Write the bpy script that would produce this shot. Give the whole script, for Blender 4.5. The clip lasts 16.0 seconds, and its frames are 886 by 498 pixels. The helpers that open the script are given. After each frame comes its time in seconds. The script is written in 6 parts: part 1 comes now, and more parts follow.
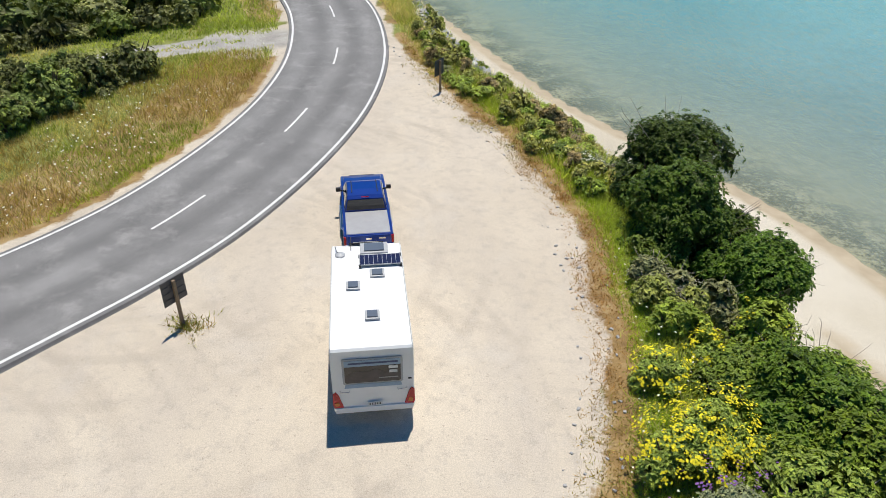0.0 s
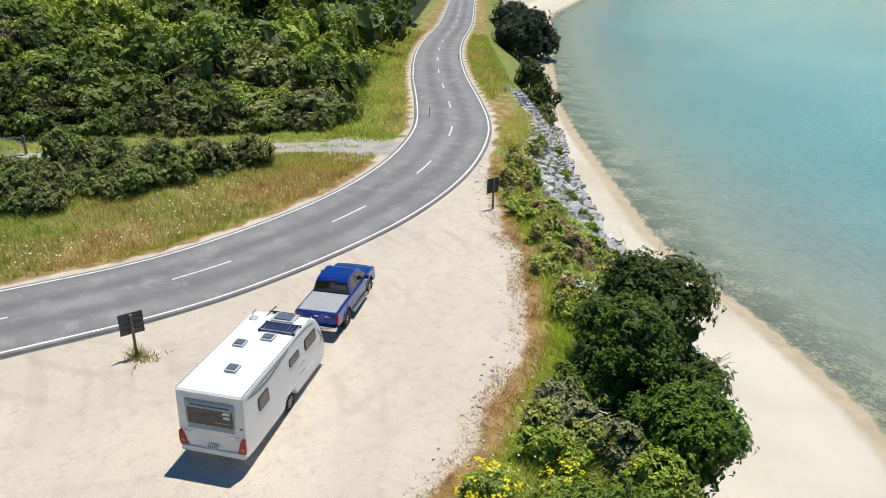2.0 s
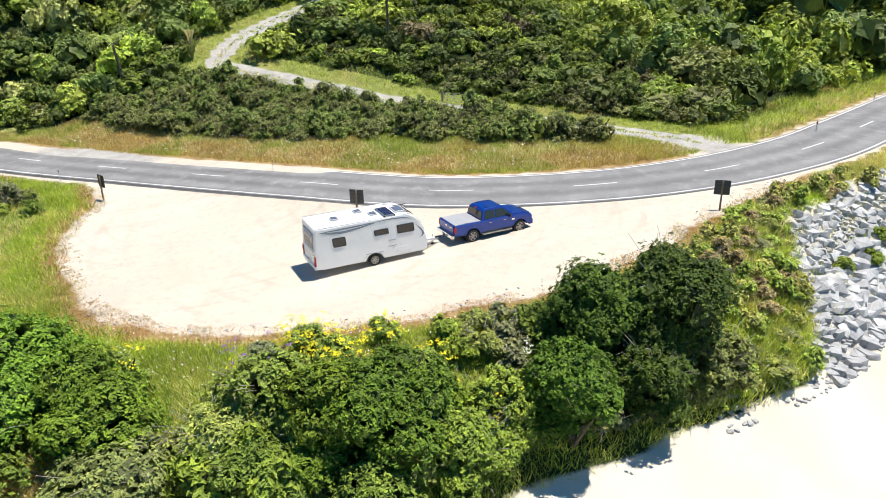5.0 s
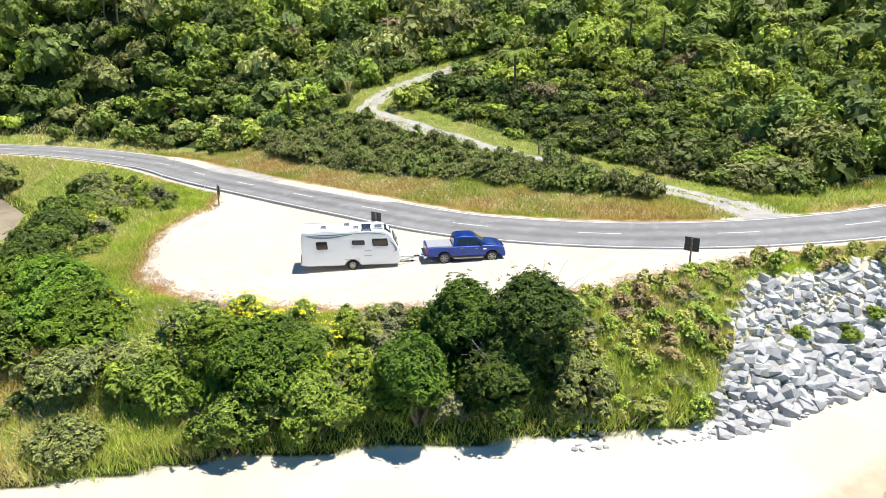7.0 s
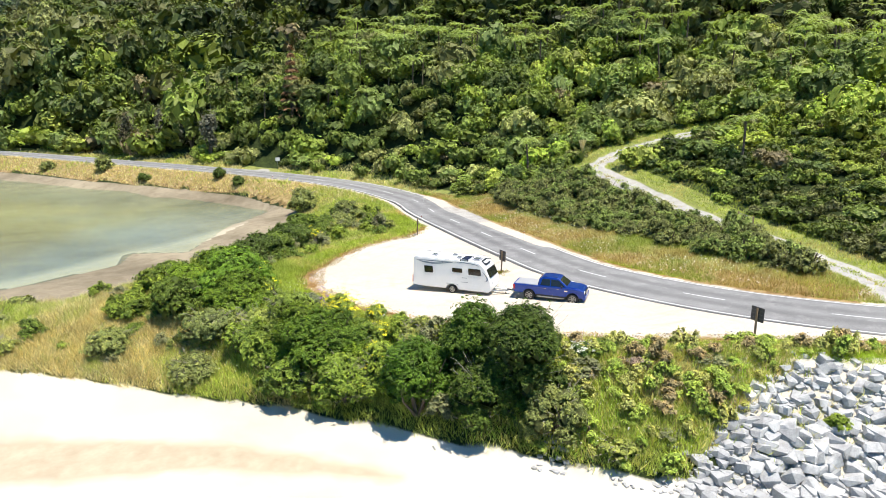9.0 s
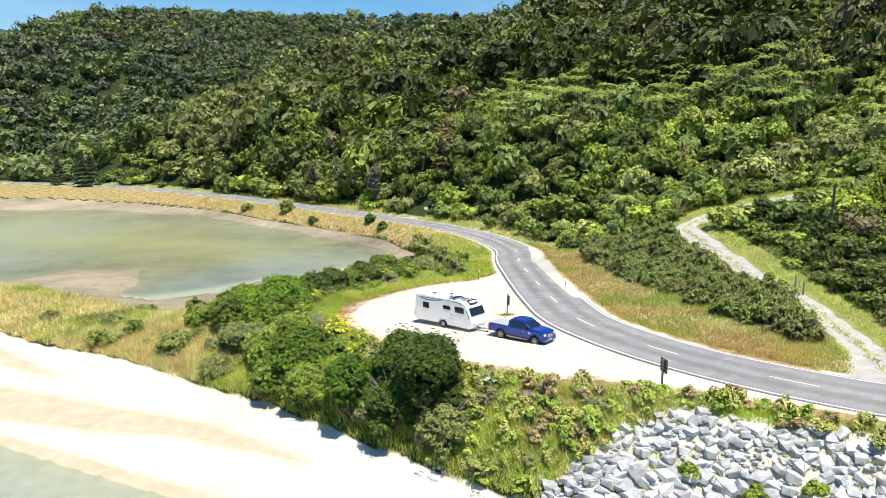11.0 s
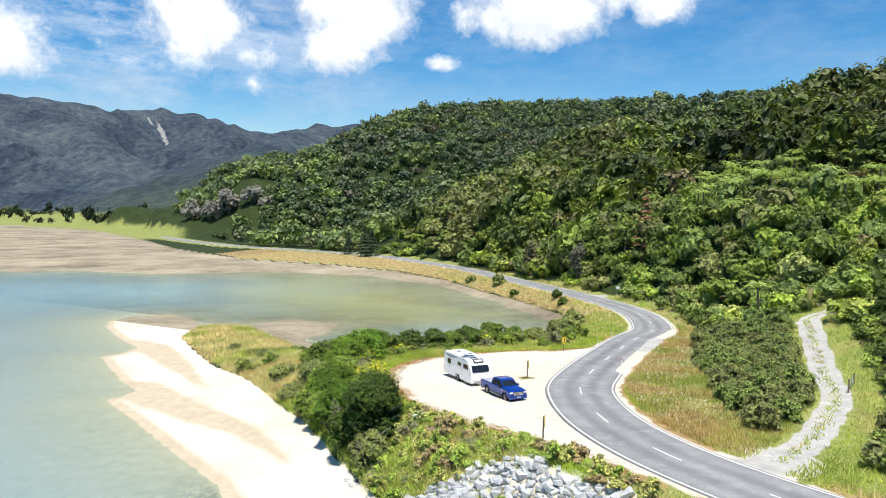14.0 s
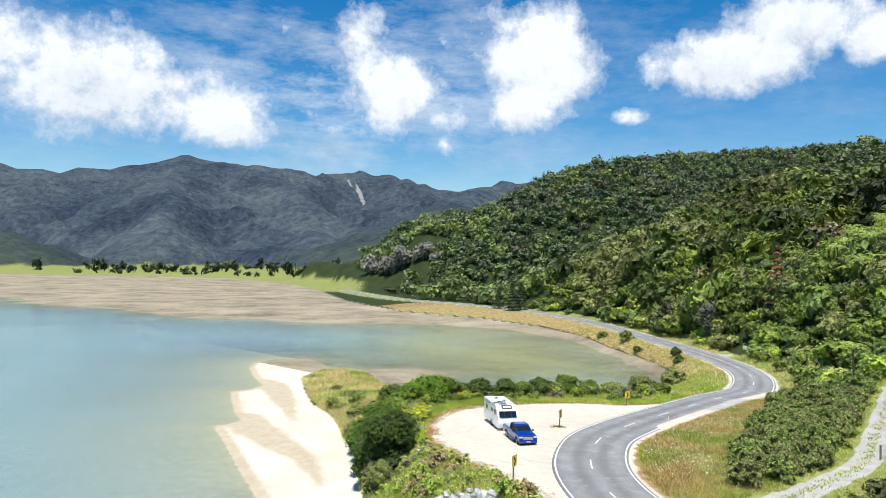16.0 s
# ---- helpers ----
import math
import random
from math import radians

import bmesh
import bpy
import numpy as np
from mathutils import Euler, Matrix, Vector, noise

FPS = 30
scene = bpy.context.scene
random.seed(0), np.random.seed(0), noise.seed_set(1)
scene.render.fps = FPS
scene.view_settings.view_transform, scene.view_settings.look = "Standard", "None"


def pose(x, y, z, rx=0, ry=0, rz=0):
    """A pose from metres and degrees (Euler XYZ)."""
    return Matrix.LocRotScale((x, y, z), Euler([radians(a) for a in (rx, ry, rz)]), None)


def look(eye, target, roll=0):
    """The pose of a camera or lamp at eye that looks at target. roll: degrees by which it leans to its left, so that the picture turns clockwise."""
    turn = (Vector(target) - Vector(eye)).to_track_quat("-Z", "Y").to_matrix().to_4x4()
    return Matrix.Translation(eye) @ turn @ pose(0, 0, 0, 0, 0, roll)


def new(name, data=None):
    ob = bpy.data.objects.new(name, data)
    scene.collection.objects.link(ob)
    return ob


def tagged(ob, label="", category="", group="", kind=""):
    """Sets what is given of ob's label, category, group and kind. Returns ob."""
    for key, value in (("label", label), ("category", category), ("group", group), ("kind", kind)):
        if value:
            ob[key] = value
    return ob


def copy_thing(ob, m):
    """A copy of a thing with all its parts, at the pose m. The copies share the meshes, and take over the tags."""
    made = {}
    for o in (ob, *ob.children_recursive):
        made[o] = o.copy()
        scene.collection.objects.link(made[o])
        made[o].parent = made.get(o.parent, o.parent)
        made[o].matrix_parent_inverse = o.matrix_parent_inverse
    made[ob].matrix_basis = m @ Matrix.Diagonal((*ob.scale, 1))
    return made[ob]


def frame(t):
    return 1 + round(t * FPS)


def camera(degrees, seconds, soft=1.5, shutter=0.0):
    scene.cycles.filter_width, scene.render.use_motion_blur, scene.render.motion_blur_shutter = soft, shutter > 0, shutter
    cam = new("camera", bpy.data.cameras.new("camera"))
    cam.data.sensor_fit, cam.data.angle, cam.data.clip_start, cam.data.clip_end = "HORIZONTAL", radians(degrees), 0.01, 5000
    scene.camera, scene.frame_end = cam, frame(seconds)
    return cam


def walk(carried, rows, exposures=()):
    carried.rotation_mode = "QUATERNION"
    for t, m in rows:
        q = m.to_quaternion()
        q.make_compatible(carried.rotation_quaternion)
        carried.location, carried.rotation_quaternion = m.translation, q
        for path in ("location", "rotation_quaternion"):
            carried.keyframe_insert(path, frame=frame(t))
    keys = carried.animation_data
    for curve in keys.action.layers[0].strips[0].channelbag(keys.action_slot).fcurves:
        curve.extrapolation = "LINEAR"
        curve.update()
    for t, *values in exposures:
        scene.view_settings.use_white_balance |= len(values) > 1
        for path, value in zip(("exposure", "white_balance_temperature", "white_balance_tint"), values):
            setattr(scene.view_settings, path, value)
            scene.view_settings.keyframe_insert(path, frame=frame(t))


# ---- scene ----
cam = camera(63.3, 16.0, 0.8)
PATH = [
    (0, (2.309, 2.247, 15.253), (2.278, 3.934, 14.18), 0.5),
    (0.5, (3.776, 2.166, 15.297), (3.672, 3.909, 14.323), 0.7),
    (1, (6.574, 2.232, 15.318), (6.337, 4.016, 14.447), 0.8),
    (1.5, (9.68, 2.26, 15.304), (9.357, 4.075, 14.529), 1.0),
    (2, (13.243, 2.395, 15.27), (12.588, 4.118, 14.495), 1.3),
    (2.5, (17.078, 2.819, 15.264), (16.127, 4.394, 14.48), 1.2),
    (3, (21.15, 3.631, 15.326), (19.93, 5.003, 14.533), 1.2),
    (3.5, (25.084, 4.96, 15.377), (23.652, 6.102, 14.574), 1.2),
    (3.7, (26.571, 5.774, 15.385), (25.062, 6.811, 14.58), 0.9),
    (5.8, (40.338, 17.825, 15.809), (38.508, 18.206, 15.098), -0.6),
    (6, (41.375, 19.202, 15.806), (39.526, 19.52, 15.112), -0.4),
    (6.5, (43.421, 23.086, 15.734), (41.537, 23.235, 15.082), -0.3),
    (7, (45.137, 27.374, 15.698), (43.233, 27.328, 15.089), -0.0),
    (7.5, (46.355, 31.579, 15.777), (44.464, 31.272, 15.205), -0.0),
    (8, (47.243, 36.275, 15.819), (45.413, 35.67, 15.286), 0.2),
    (8.5, (47.531, 41.036, 15.889), (45.768, 40.233, 15.393), 0.1),
    (9, (47.456, 46.025, 16.001), (45.762, 45.065, 15.544), 0.3),
    (9.2, (47.181, 48.03, 16.03), (45.526, 46.997, 15.588), 0.3),
    (11.3, (40.868, 68.206, 16.859), (39.596, 66.692, 16.561), 0.6),
    (11.5, (40.041, 70.065, 16.89), (38.815, 68.512, 16.605), 0.7),
    (12, (37.426, 74.545, 17.057), (36.327, 72.892, 16.807), 0.9),
    (12.5, (34.43, 78.769, 17.219), (33.466, 77.031, 16.998), 1.0),
    (13, (31.104, 82.863, 17.363), (30.278, 81.051, 17.175), 1.0),
    (13.5, (27.777, 86.543, 17.568), (27.062, 84.682, 17.415), 0.9),
    (14, (24.293, 89.946, 17.76), (23.698, 88.04, 17.648), 0.9),
    (14.5, (20.732, 92.984, 17.928), (20.301, 91.033, 17.851), 0.9),
    (15, (17.016, 95.734, 18.002), (16.712, 93.757, 17.961), 0.9),
    (15.5, (13.362, 98.058, 18.093), (13.169, 96.067, 18.087), 1.0),
    (16, (9.7, 100.172, 18.178), (9.618, 98.174, 18.211), 0.9),
]
EXPOSURES = [(0.0, -0.03, 6500, 10), (1.5, 0.02, 6500, 10), (3.7, 0.2, 6500, 10), (6.0, 0.66, 6500, 10), (9.2, 0.7, 6500, 10), (12.0, 0.72, 6400, 10), (16.0, 0.49, 6150, 8)]
walk(cam, [(t, look(eye, target, roll)) for t, eye, target, roll in PATH], EXPOSURES)

# ---- light ----
SUN_EL, SUN_AZ = 73.0, 10.0          # degrees: height, and turn from +y towards +x
world = bpy.data.worlds.new("sky")
scene.world = world
world.use_nodes = True
wn = world.node_tree.nodes
sky = wn.new("ShaderNodeTexSky")
sky.sky_type, sky.sun_disc = "NISHITA", False
sky.sun_elevation, sky.sun_rotation = radians(SUN_EL), radians(SUN_AZ)
sky.air_density, sky.dust_density, sky.ozone_density = 1.0, 0.0, 0.9
wn["Background"].inputs["Strength"].default_value = 0.085
deep = wn.new("ShaderNodeHueSaturation")
deep.inputs["Saturation"].default_value = 1.52
world.node_tree.links.new(sky.outputs["Color"], deep.inputs["Color"])
world.node_tree.links.new(deep.outputs["Color"], wn["Background"].inputs["Color"])
sun = new("sun", bpy.data.lights.new("sun", "SUN"))
sun.data.energy, sun.data.angle, sun.data.color = 5.0, radians(0.53), (1.0, 0.945, 0.855)
sun_way = Vector((math.sin(radians(SUN_AZ)) * math.cos(radians(SUN_EL)), math.cos(radians(SUN_AZ)) * math.cos(radians(SUN_EL)), math.sin(radians(SUN_EL))))
sun.matrix_world = look(sun_way * 300, (0, 0, 0))

# ---- materials ----
class Mat:
    """A node material that is put together step by step."""

    def __init__(self, name, rough=0.6, metal=0.0, spec=0.5):
        self.m = bpy.data.materials.new(name)
        self.m.use_nodes = True
        self.t = self.m.node_tree
        self.b = self.t.nodes["Principled BSDF"]
        self.set(rough, metal, spec)

    def set(self, rough, metal, spec):
        self.b.inputs["Roughness"].default_value = rough
        self.b.inputs["Metallic"].default_value = metal
        self.b.inputs["Specular IOR Level"].default_value = spec

    def node(self, kind, **values):
        n = self.t.nodes.new(kind)
        for key, value in values.items():
            n.inputs[key].default_value = value
        return n

    def link(self, a, b):
        self.t.links.new(a, b)

    def place(self):
        if "geo" not in self.t.nodes:
            self.t.nodes.new("ShaderNodeNewGeometry").name = "geo"
        return self.t.nodes["geo"].outputs["Position"]

    def local(self):
        if "tc" not in self.t.nodes:
            self.t.nodes.new("ShaderNodeTexCoord").name = "tc"
        return self.t.nodes["tc"].outputs["Object"]

    def noise(self, scale, detail=4.0, rough=0.6, where=None, stretch=None):
        n = self.node("ShaderNodeTexNoise", Scale=scale, Detail=detail, Roughness=rough)
        src = self.place() if where is None else where
        if stretch:
            mp = self.node("ShaderNodeMapping")
            mp.inputs["Scale"].default_value = stretch
            self.link(src, mp.inputs["Vector"])
            src = mp.outputs["Vector"]
        self.link(src, n.inputs["Vector"])
        return n.outputs["Fac"]

    def ramp(self, fac, *stops):
        r = self.t.nodes.new("ShaderNodeValToRGB")
        el = r.color_ramp.elements
        while len(el) < len(stops):
            el.new(0.5)
        for e, (p, c) in zip(el, stops):
            e.position, e.color = p, (*c, 1) if not isinstance(c, (int, float)) else (c, c, c, 1)
        self.link(fac, r.inputs["Fac"])
        return r.outputs["Color"]

    def mix(self, fac, a, b, mode="MIX"):
        n = self.t.nodes.new("ShaderNodeMix")
        n.data_type, n.blend_type = "RGBA", mode
        for sock, v in ((n.inputs[0], fac), (n.inputs[6], a), (n.inputs[7], b)):
            if isinstance(v, (int, float)):
                sock.default_value = v if sock == n.inputs[0] else (v, v, v, 1)
            elif isinstance(v, tuple):
                sock.default_value = (*v, 1)
            else:
                self.link(v, sock)
        return n.outputs[2]

    def maths(self, op, a, b=0.0):
        n = self.t.nodes.new("ShaderNodeMath")
        n.operation = op
        for sock, v in zip(n.inputs, (a, b)):
            if isinstance(v, (int, float)):
                sock.default_value = v
            else:
                self.link(v, sock)
        return n.outputs[0]

    def attr(self, name, out="Color"):
        n = self.t.nodes.new("ShaderNodeAttribute")
        n.attribute_name = name
        return n.outputs[out]

    def split(self, colour):
        n = self.t.nodes.new("ShaderNodeSeparateColor")
        self.link(colour, n.inputs[0])
        return n.outputs

    def colour(self, c):
        if isinstance(c, tuple):
            self.b.inputs["Base Color"].default_value = (*c, 1)
        else:
            self.link(c, self.b.inputs["Base Color"])
        return self

    def bump(self, height, strength=0.5, distance=0.02):
        n = self.node("ShaderNodeBump", Strength=strength, Distance=distance)
        self.link(height, n.inputs["Height"])
        self.link(n.outputs["Normal"], self.b.inputs["Normal"])
        return self


def plain(name, c, rough=0.5, metal=0.0, spec=0.5, vary=0.12, scale=3.0, bump=0.0):
    """A paint or stuff of one colour with faint stains and grain."""
    m = Mat(name, rough, metal, spec)
    n = m.noise(scale, 5, 0.65, m.local())
    fine = m.noise(scale * 14, 3, 0.6, m.local())
    dark = tuple(v * (1 - vary) for v in c)
    col = m.mix(m.ramp(n, (0.35, 0.0), (0.7, 1.0)), dark, c)
    col = m.mix(m.maths("MULTIPLY", fine, vary), col, tuple(v * 0.7 for v in c))
    m.colour(col)
    if bump:
        m.bump(fine, bump, 0.01)
    return m.m


def leaf_material(name, rough=0.5, translucent=0.3, spread=0.5, gloss=0.35):
    """Leaves: the plant's own tint, varied from leaf to leaf, with light that comes through."""
    m = Mat(name, rough, 0, gloss)
    tint = m.attr("tint")
    isl = m.t.nodes.new("ShaderNodeNewGeometry").outputs["Random Per Island"]
    v = m.maths("ADD", m.maths("MULTIPLY", isl, spread), 1 - spread / 2)
    n, leafy = m.noise(0.35, 3, 0.6), m.noise(5.0, 3, 0.7)
    v = m.maths("MULTIPLY", v, m.maths("ADD", m.maths("MULTIPLY", n, 0.7), 0.65))
    v = m.maths("MULTIPLY", v, m.maths("ADD", m.maths("MULTIPLY", leafy, 0.9), 0.55))
    col = m.mix(1.0, tint, v, "MULTIPLY")
    m.colour(col)
    m.bump(leafy, 0.7, 0.12)
    tr = m.t.nodes.new("ShaderNodeBsdfTranslucent")
    m.link(m.mix(1.0, col, (1.25, 1.3, 0.55), "MULTIPLY"), tr.inputs["Color"])
    mx = m.t.nodes.new("ShaderNodeMixShader")
    mx.inputs[0].default_value = translucent
    m.link(m.b.outputs[0], mx.inputs[1])
    m.link(tr.outputs[0], mx.inputs[2])
    m.link(mx.outputs[0], m.t.nodes["Material Output"].inputs["Surface"])
    return m.m


M_LEAF = leaf_material("leaf", 0.42, 0.16, 0.6, 0.2)
M_FERN = leaf_material("fern_frond", 0.5, 0.35, 0.6)
M_GRASS = leaf_material("grass_blade", 0.6, 0.45, 0.5, 0.12)
M_FLOWER = leaf_material("petal", 0.7, 0.3, 0.25, 0.1)


def ground_material():
    """Gravel, grass, sand, mud and forest floor, told apart by the sheet's own masks."""
    m = Mat("ground", 0.9, 0, 0.15)
    a, b = m.split(m.attr("mask")), m.split(m.attr("shore"))
    n_big, n_mid, n_fine = m.noise(0.08, 4), m.noise(0.9, 5, 0.65), m.noise(9.0, 4, 0.7)
    speck = m.noise(28.0, 3, 0.75)
    grit = m.mix(m.ramp(speck, (0.4, 0.0), (0.62, 1.0)), 0.66, 1.04)

    def edge(mask, width=0.5):
        s = m.maths("ADD", mask, m.maths("MULTIPLY", m.maths("SUBTRACT", m.mix(0.5, n_mid, n_fine), 0.5), width))
        return m.ramp(s, (0.42, 0.0), (0.58, 1.0))
    # forest floor and far bush, darkened so gaps between crowns read as shade
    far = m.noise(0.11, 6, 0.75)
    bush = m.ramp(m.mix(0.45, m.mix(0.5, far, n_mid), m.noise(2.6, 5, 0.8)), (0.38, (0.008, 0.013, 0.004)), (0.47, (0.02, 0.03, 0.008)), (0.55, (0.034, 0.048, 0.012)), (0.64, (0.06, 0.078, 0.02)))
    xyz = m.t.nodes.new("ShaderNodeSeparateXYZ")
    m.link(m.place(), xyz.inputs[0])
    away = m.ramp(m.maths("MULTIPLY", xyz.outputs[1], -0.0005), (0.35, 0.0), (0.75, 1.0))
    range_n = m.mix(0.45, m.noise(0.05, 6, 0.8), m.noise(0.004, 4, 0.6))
    # distance haze is painted into the far range as a grey-blue colour
    hazy_range = m.ramp(range_n, (0.38, (0.013, 0.021, 0.036)), (0.47, (0.033, 0.046, 0.064)), (0.54, (0.06, 0.076, 0.088)), (0.63, (0.105, 0.12, 0.12)))
    bush = m.mix(away, bush, hazy_range)
    # grass
    green = m.ramp(n_mid, (0.3, (0.12, 0.14, 0.03)), (0.55, (0.23, 0.25, 0.07)), (0.75, (0.36, 0.32, 0.13)))
    dry = m.ramp(n_mid, (0.3, (0.18, 0.11, 0.045)), (0.5, (0.3, 0.2, 0.085)), (0.72, (0.44, 0.34, 0.18)))
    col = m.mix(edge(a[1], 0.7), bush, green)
    col = m.mix(edge(a[2], 0.9), col, dry)
    # sand: pale, with damp tan by the water
    sand = m.ramp(n_big, (0.35, (0.58, 0.515, 0.4)), (0.6, (0.7, 0.64, 0.53)))
    sand = m.mix(1.0, sand, grit, "MULTIPLY")
    wet = m.mix(m.ramp(n_mid, (0.3, 0.0), (0.7, 1.0)), (0.38, 0.31, 0.215), (0.47, 0.39, 0.28))
    def strokes(lines):
        """How far inside a set of winding strokes, in metres; each stroke's points carry their half-widths."""
        best = None
        for line in lines:
            for (ax, ay, wa), (bx, by, wb) in zip(line, line[1:]):
                ux, uy = bx - ax, by - ay
                dx, dy = m.maths("SUBTRACT", xyz.outputs[0], ax), m.maths("SUBTRACT", xyz.outputs[1], ay)
                t = m.maths("ADD", m.maths("MULTIPLY", dx, ux / (ux * ux + uy * uy)), m.maths("MULTIPLY", dy, uy / (ux * ux + uy * uy)))
                t = m.maths("MINIMUM", m.maths("MAXIMUM", t, 0.0), 1.0)
                ex, ey = m.maths("SUBTRACT", dx, m.maths("MULTIPLY", t, ux)), m.maths("SUBTRACT", dy, m.maths("MULTIPLY", t, uy))
                away_from = m.maths("SQRT", m.maths("ADD", m.maths("MULTIPLY", ex, ex), m.maths("MULTIPLY", ey, ey)))
                inside = m.maths("SUBTRACT", m.maths("ADD", m.maths("MULTIPLY", t, wb - wa), wa), away_from)
                best = inside if best is None else m.maths("MAXIMUM", best, inside)
        return best
    # wet runnels between the sand bars
    runnel = strokes((((34.5, -5.5, 3.4), (31, 1.5, 2.9), (27, 8.5, 2.3), (22, 16.5, 1.7), (18.6, 27, 0.5)), ((37.8, -36, 3.0), (33.5, -28, 2.6), (30, -16, 2.0), (26, -2, 0.5))))
    runnel = m.maths("ADD", runnel, m.maths("MULTIPLY", m.maths("SUBTRACT", m.noise(0.45, 4, 0.6), 0.5), 2.4))
    sand = m.mix(m.ramp(m.maths("ADD", m.maths("MULTIPLY", runnel, 0.25), 0.5), (0.42, 0.0), (0.66, 1.0)), sand, wet)
    scar = m.maths("ADD", strokes((((214, -2372, 3), (196, -2325, 9), (176, -2280, 6)), ((238, -2380, 3), (226, -2350, 5)))), m.maths("MULTIPLY", m.maths("SUBTRACT", m.noise(0.06, 4, 0.7), 0.5), 26))
    col = m.mix(m.ramp(m.maths("MULTIPLY", scar, 0.1), (0.0, 0.0), (0.4, 0.8)), col, (0.3, 0.29, 0.27))
    col = m.mix(edge(b[0], 0.35), col, sand)
    col = m.mix(m.ramp(m.maths("ADD", b[2], m.maths("MULTIPLY", m.maths("SUBTRACT", n_big, 0.5), 0.4)), (0.3, 0.0), (0.7, 1.0)), col, wet)
    mud = m.ramp(m.noise(0.05, 6, 0.7), (0.32, (0.13, 0.105, 0.07)), (0.5, (0.27, 0.225, 0.155)), (0.68, (0.38, 0.32, 0.22)))
    mud = m.mix(m.ramp(m.noise(0.6, 5, 0.7), (0.5, 0.0), (0.72, 0.6)), mud, (0.16, 0.12, 0.07))
    col = m.mix(edge(b[1], 0.4), col, mud)
    # gravel of the pull-off, with wheel marks and stains
    sweep = m.noise(0.5, 4, 0.6, stretch=(1.0, 0.16, 1.0))
    pale = m.ramp(n_big, (0.3, (0.54, 0.468, 0.372)), (0.6, (0.65, 0.572, 0.462)))
    pale = m.mix(m.ramp(sweep, (0.45, 0.0), (0.7, 0.6)), pale, (0.52, 0.46, 0.39))

    def arcs(cx, cy, scale, amount, col_in):
        mp = m.node("ShaderNodeMapping")
        mp.inputs["Location"].default_value = (-cx, -cy, 0)
        m.link(m.place(), mp.inputs["Vector"])
        w = m.node("ShaderNodeTexWave", Scale=scale, Distortion=2.2, Detail=3.0)
        w.wave_type, w.rings_direction = "RINGS", "Z"
        w.inputs["Detail Scale"].default_value = 0.4
        m.link(mp.outputs["Vector"], w.inputs["Vector"])
        where = m.ramp(m.noise(0.13, 3, 0.6), (0.44, 0.0), (0.6, 1.0))
        line = m.ramp(w.outputs["Fac"], (0.8, 0.0), (0.97, 1.0))
        return m.mix(m.maths("MULTIPLY", m.maths("MULTIPLY", where, line), amount), col_in, (0.44, 0.38, 0.31))
    pale = arcs(-9, 26, 0.16, 0.42, pale)
    pale = arcs(-14, 12, 0.21, 0.36, pale)
    pale = arcs(12, 40, 0.13, 0.3, pale)
    pale = m.mix(m.ramp(m.noise(2.2, 6, 0.7), (0.5, 0.0), (0.68, 0.7)), pale, (0.46, 0.405, 0.34))
    pale = m.mix(m.ramp(m.noise(0.28, 5, 0.7), (0.52, 0.0), (0.68, 0.5)), pale, (0.6, 0.55, 0.48))
    pale = m.mix(m.ramp(m.noise(6.5, 4, 0.8), (0.61, 0.0), (0.7, 0.75)), pale, (0.34, 0.29, 0.24))
    pale = m.mix(1.0, pale, m.mix(0.45, grit, 1.0), "MULTIPLY")
    pale = m.mix(m.split(m.attr("worn"))[0], pale, m.mix(1.0, m.ramp(n_mid, (0.3, (0.36, 0.34, 0.31)), (0.65, (0.5, 0.475, 0.43))), grit, "MULTIPLY"))
    col = m.mix(edge(a[0], 0.95), col, pale)
    # stones and weed on the bed just off the beach
    bed = m.maths("MULTIPLY", m.maths("MULTIPLY", m.ramp(m.maths("MULTIPLY", xyz.outputs[2], -0.1), (0.5205, 0.0), (0.5225, 1.0), (0.534, 0.8), (0.548, 0.0)), m.ramp(m.maths("MULTIPLY", xyz.outputs[1], 0.01), (0.24, 0.0), (0.34, 1.0))), m.ramp(m.mix(0.5, m.noise(3.2, 4, 0.7), m.noise(0.35, 3, 0.6)), (0.43, 0.0), (0.53, 0.9)))
    col = m.mix(m.maths("MULTIPLY", bed, m.maths("SUBTRACT", 1.0, b[1])), col, m.ramp(n_fine, (0.35, (0.07, 0.06, 0.04)), (0.7, (0.24, 0.21, 0.17))))
    m.colour(col)
    m.bump(m.mix(0.5, n_fine, speck), 0.5, 0.03)
    gully = m.node("ShaderNodeBump", Strength=1.0, Distance=45.0)
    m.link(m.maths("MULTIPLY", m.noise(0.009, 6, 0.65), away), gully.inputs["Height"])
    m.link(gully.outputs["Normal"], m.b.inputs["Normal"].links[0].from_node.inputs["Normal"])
    return m.m


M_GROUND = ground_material()


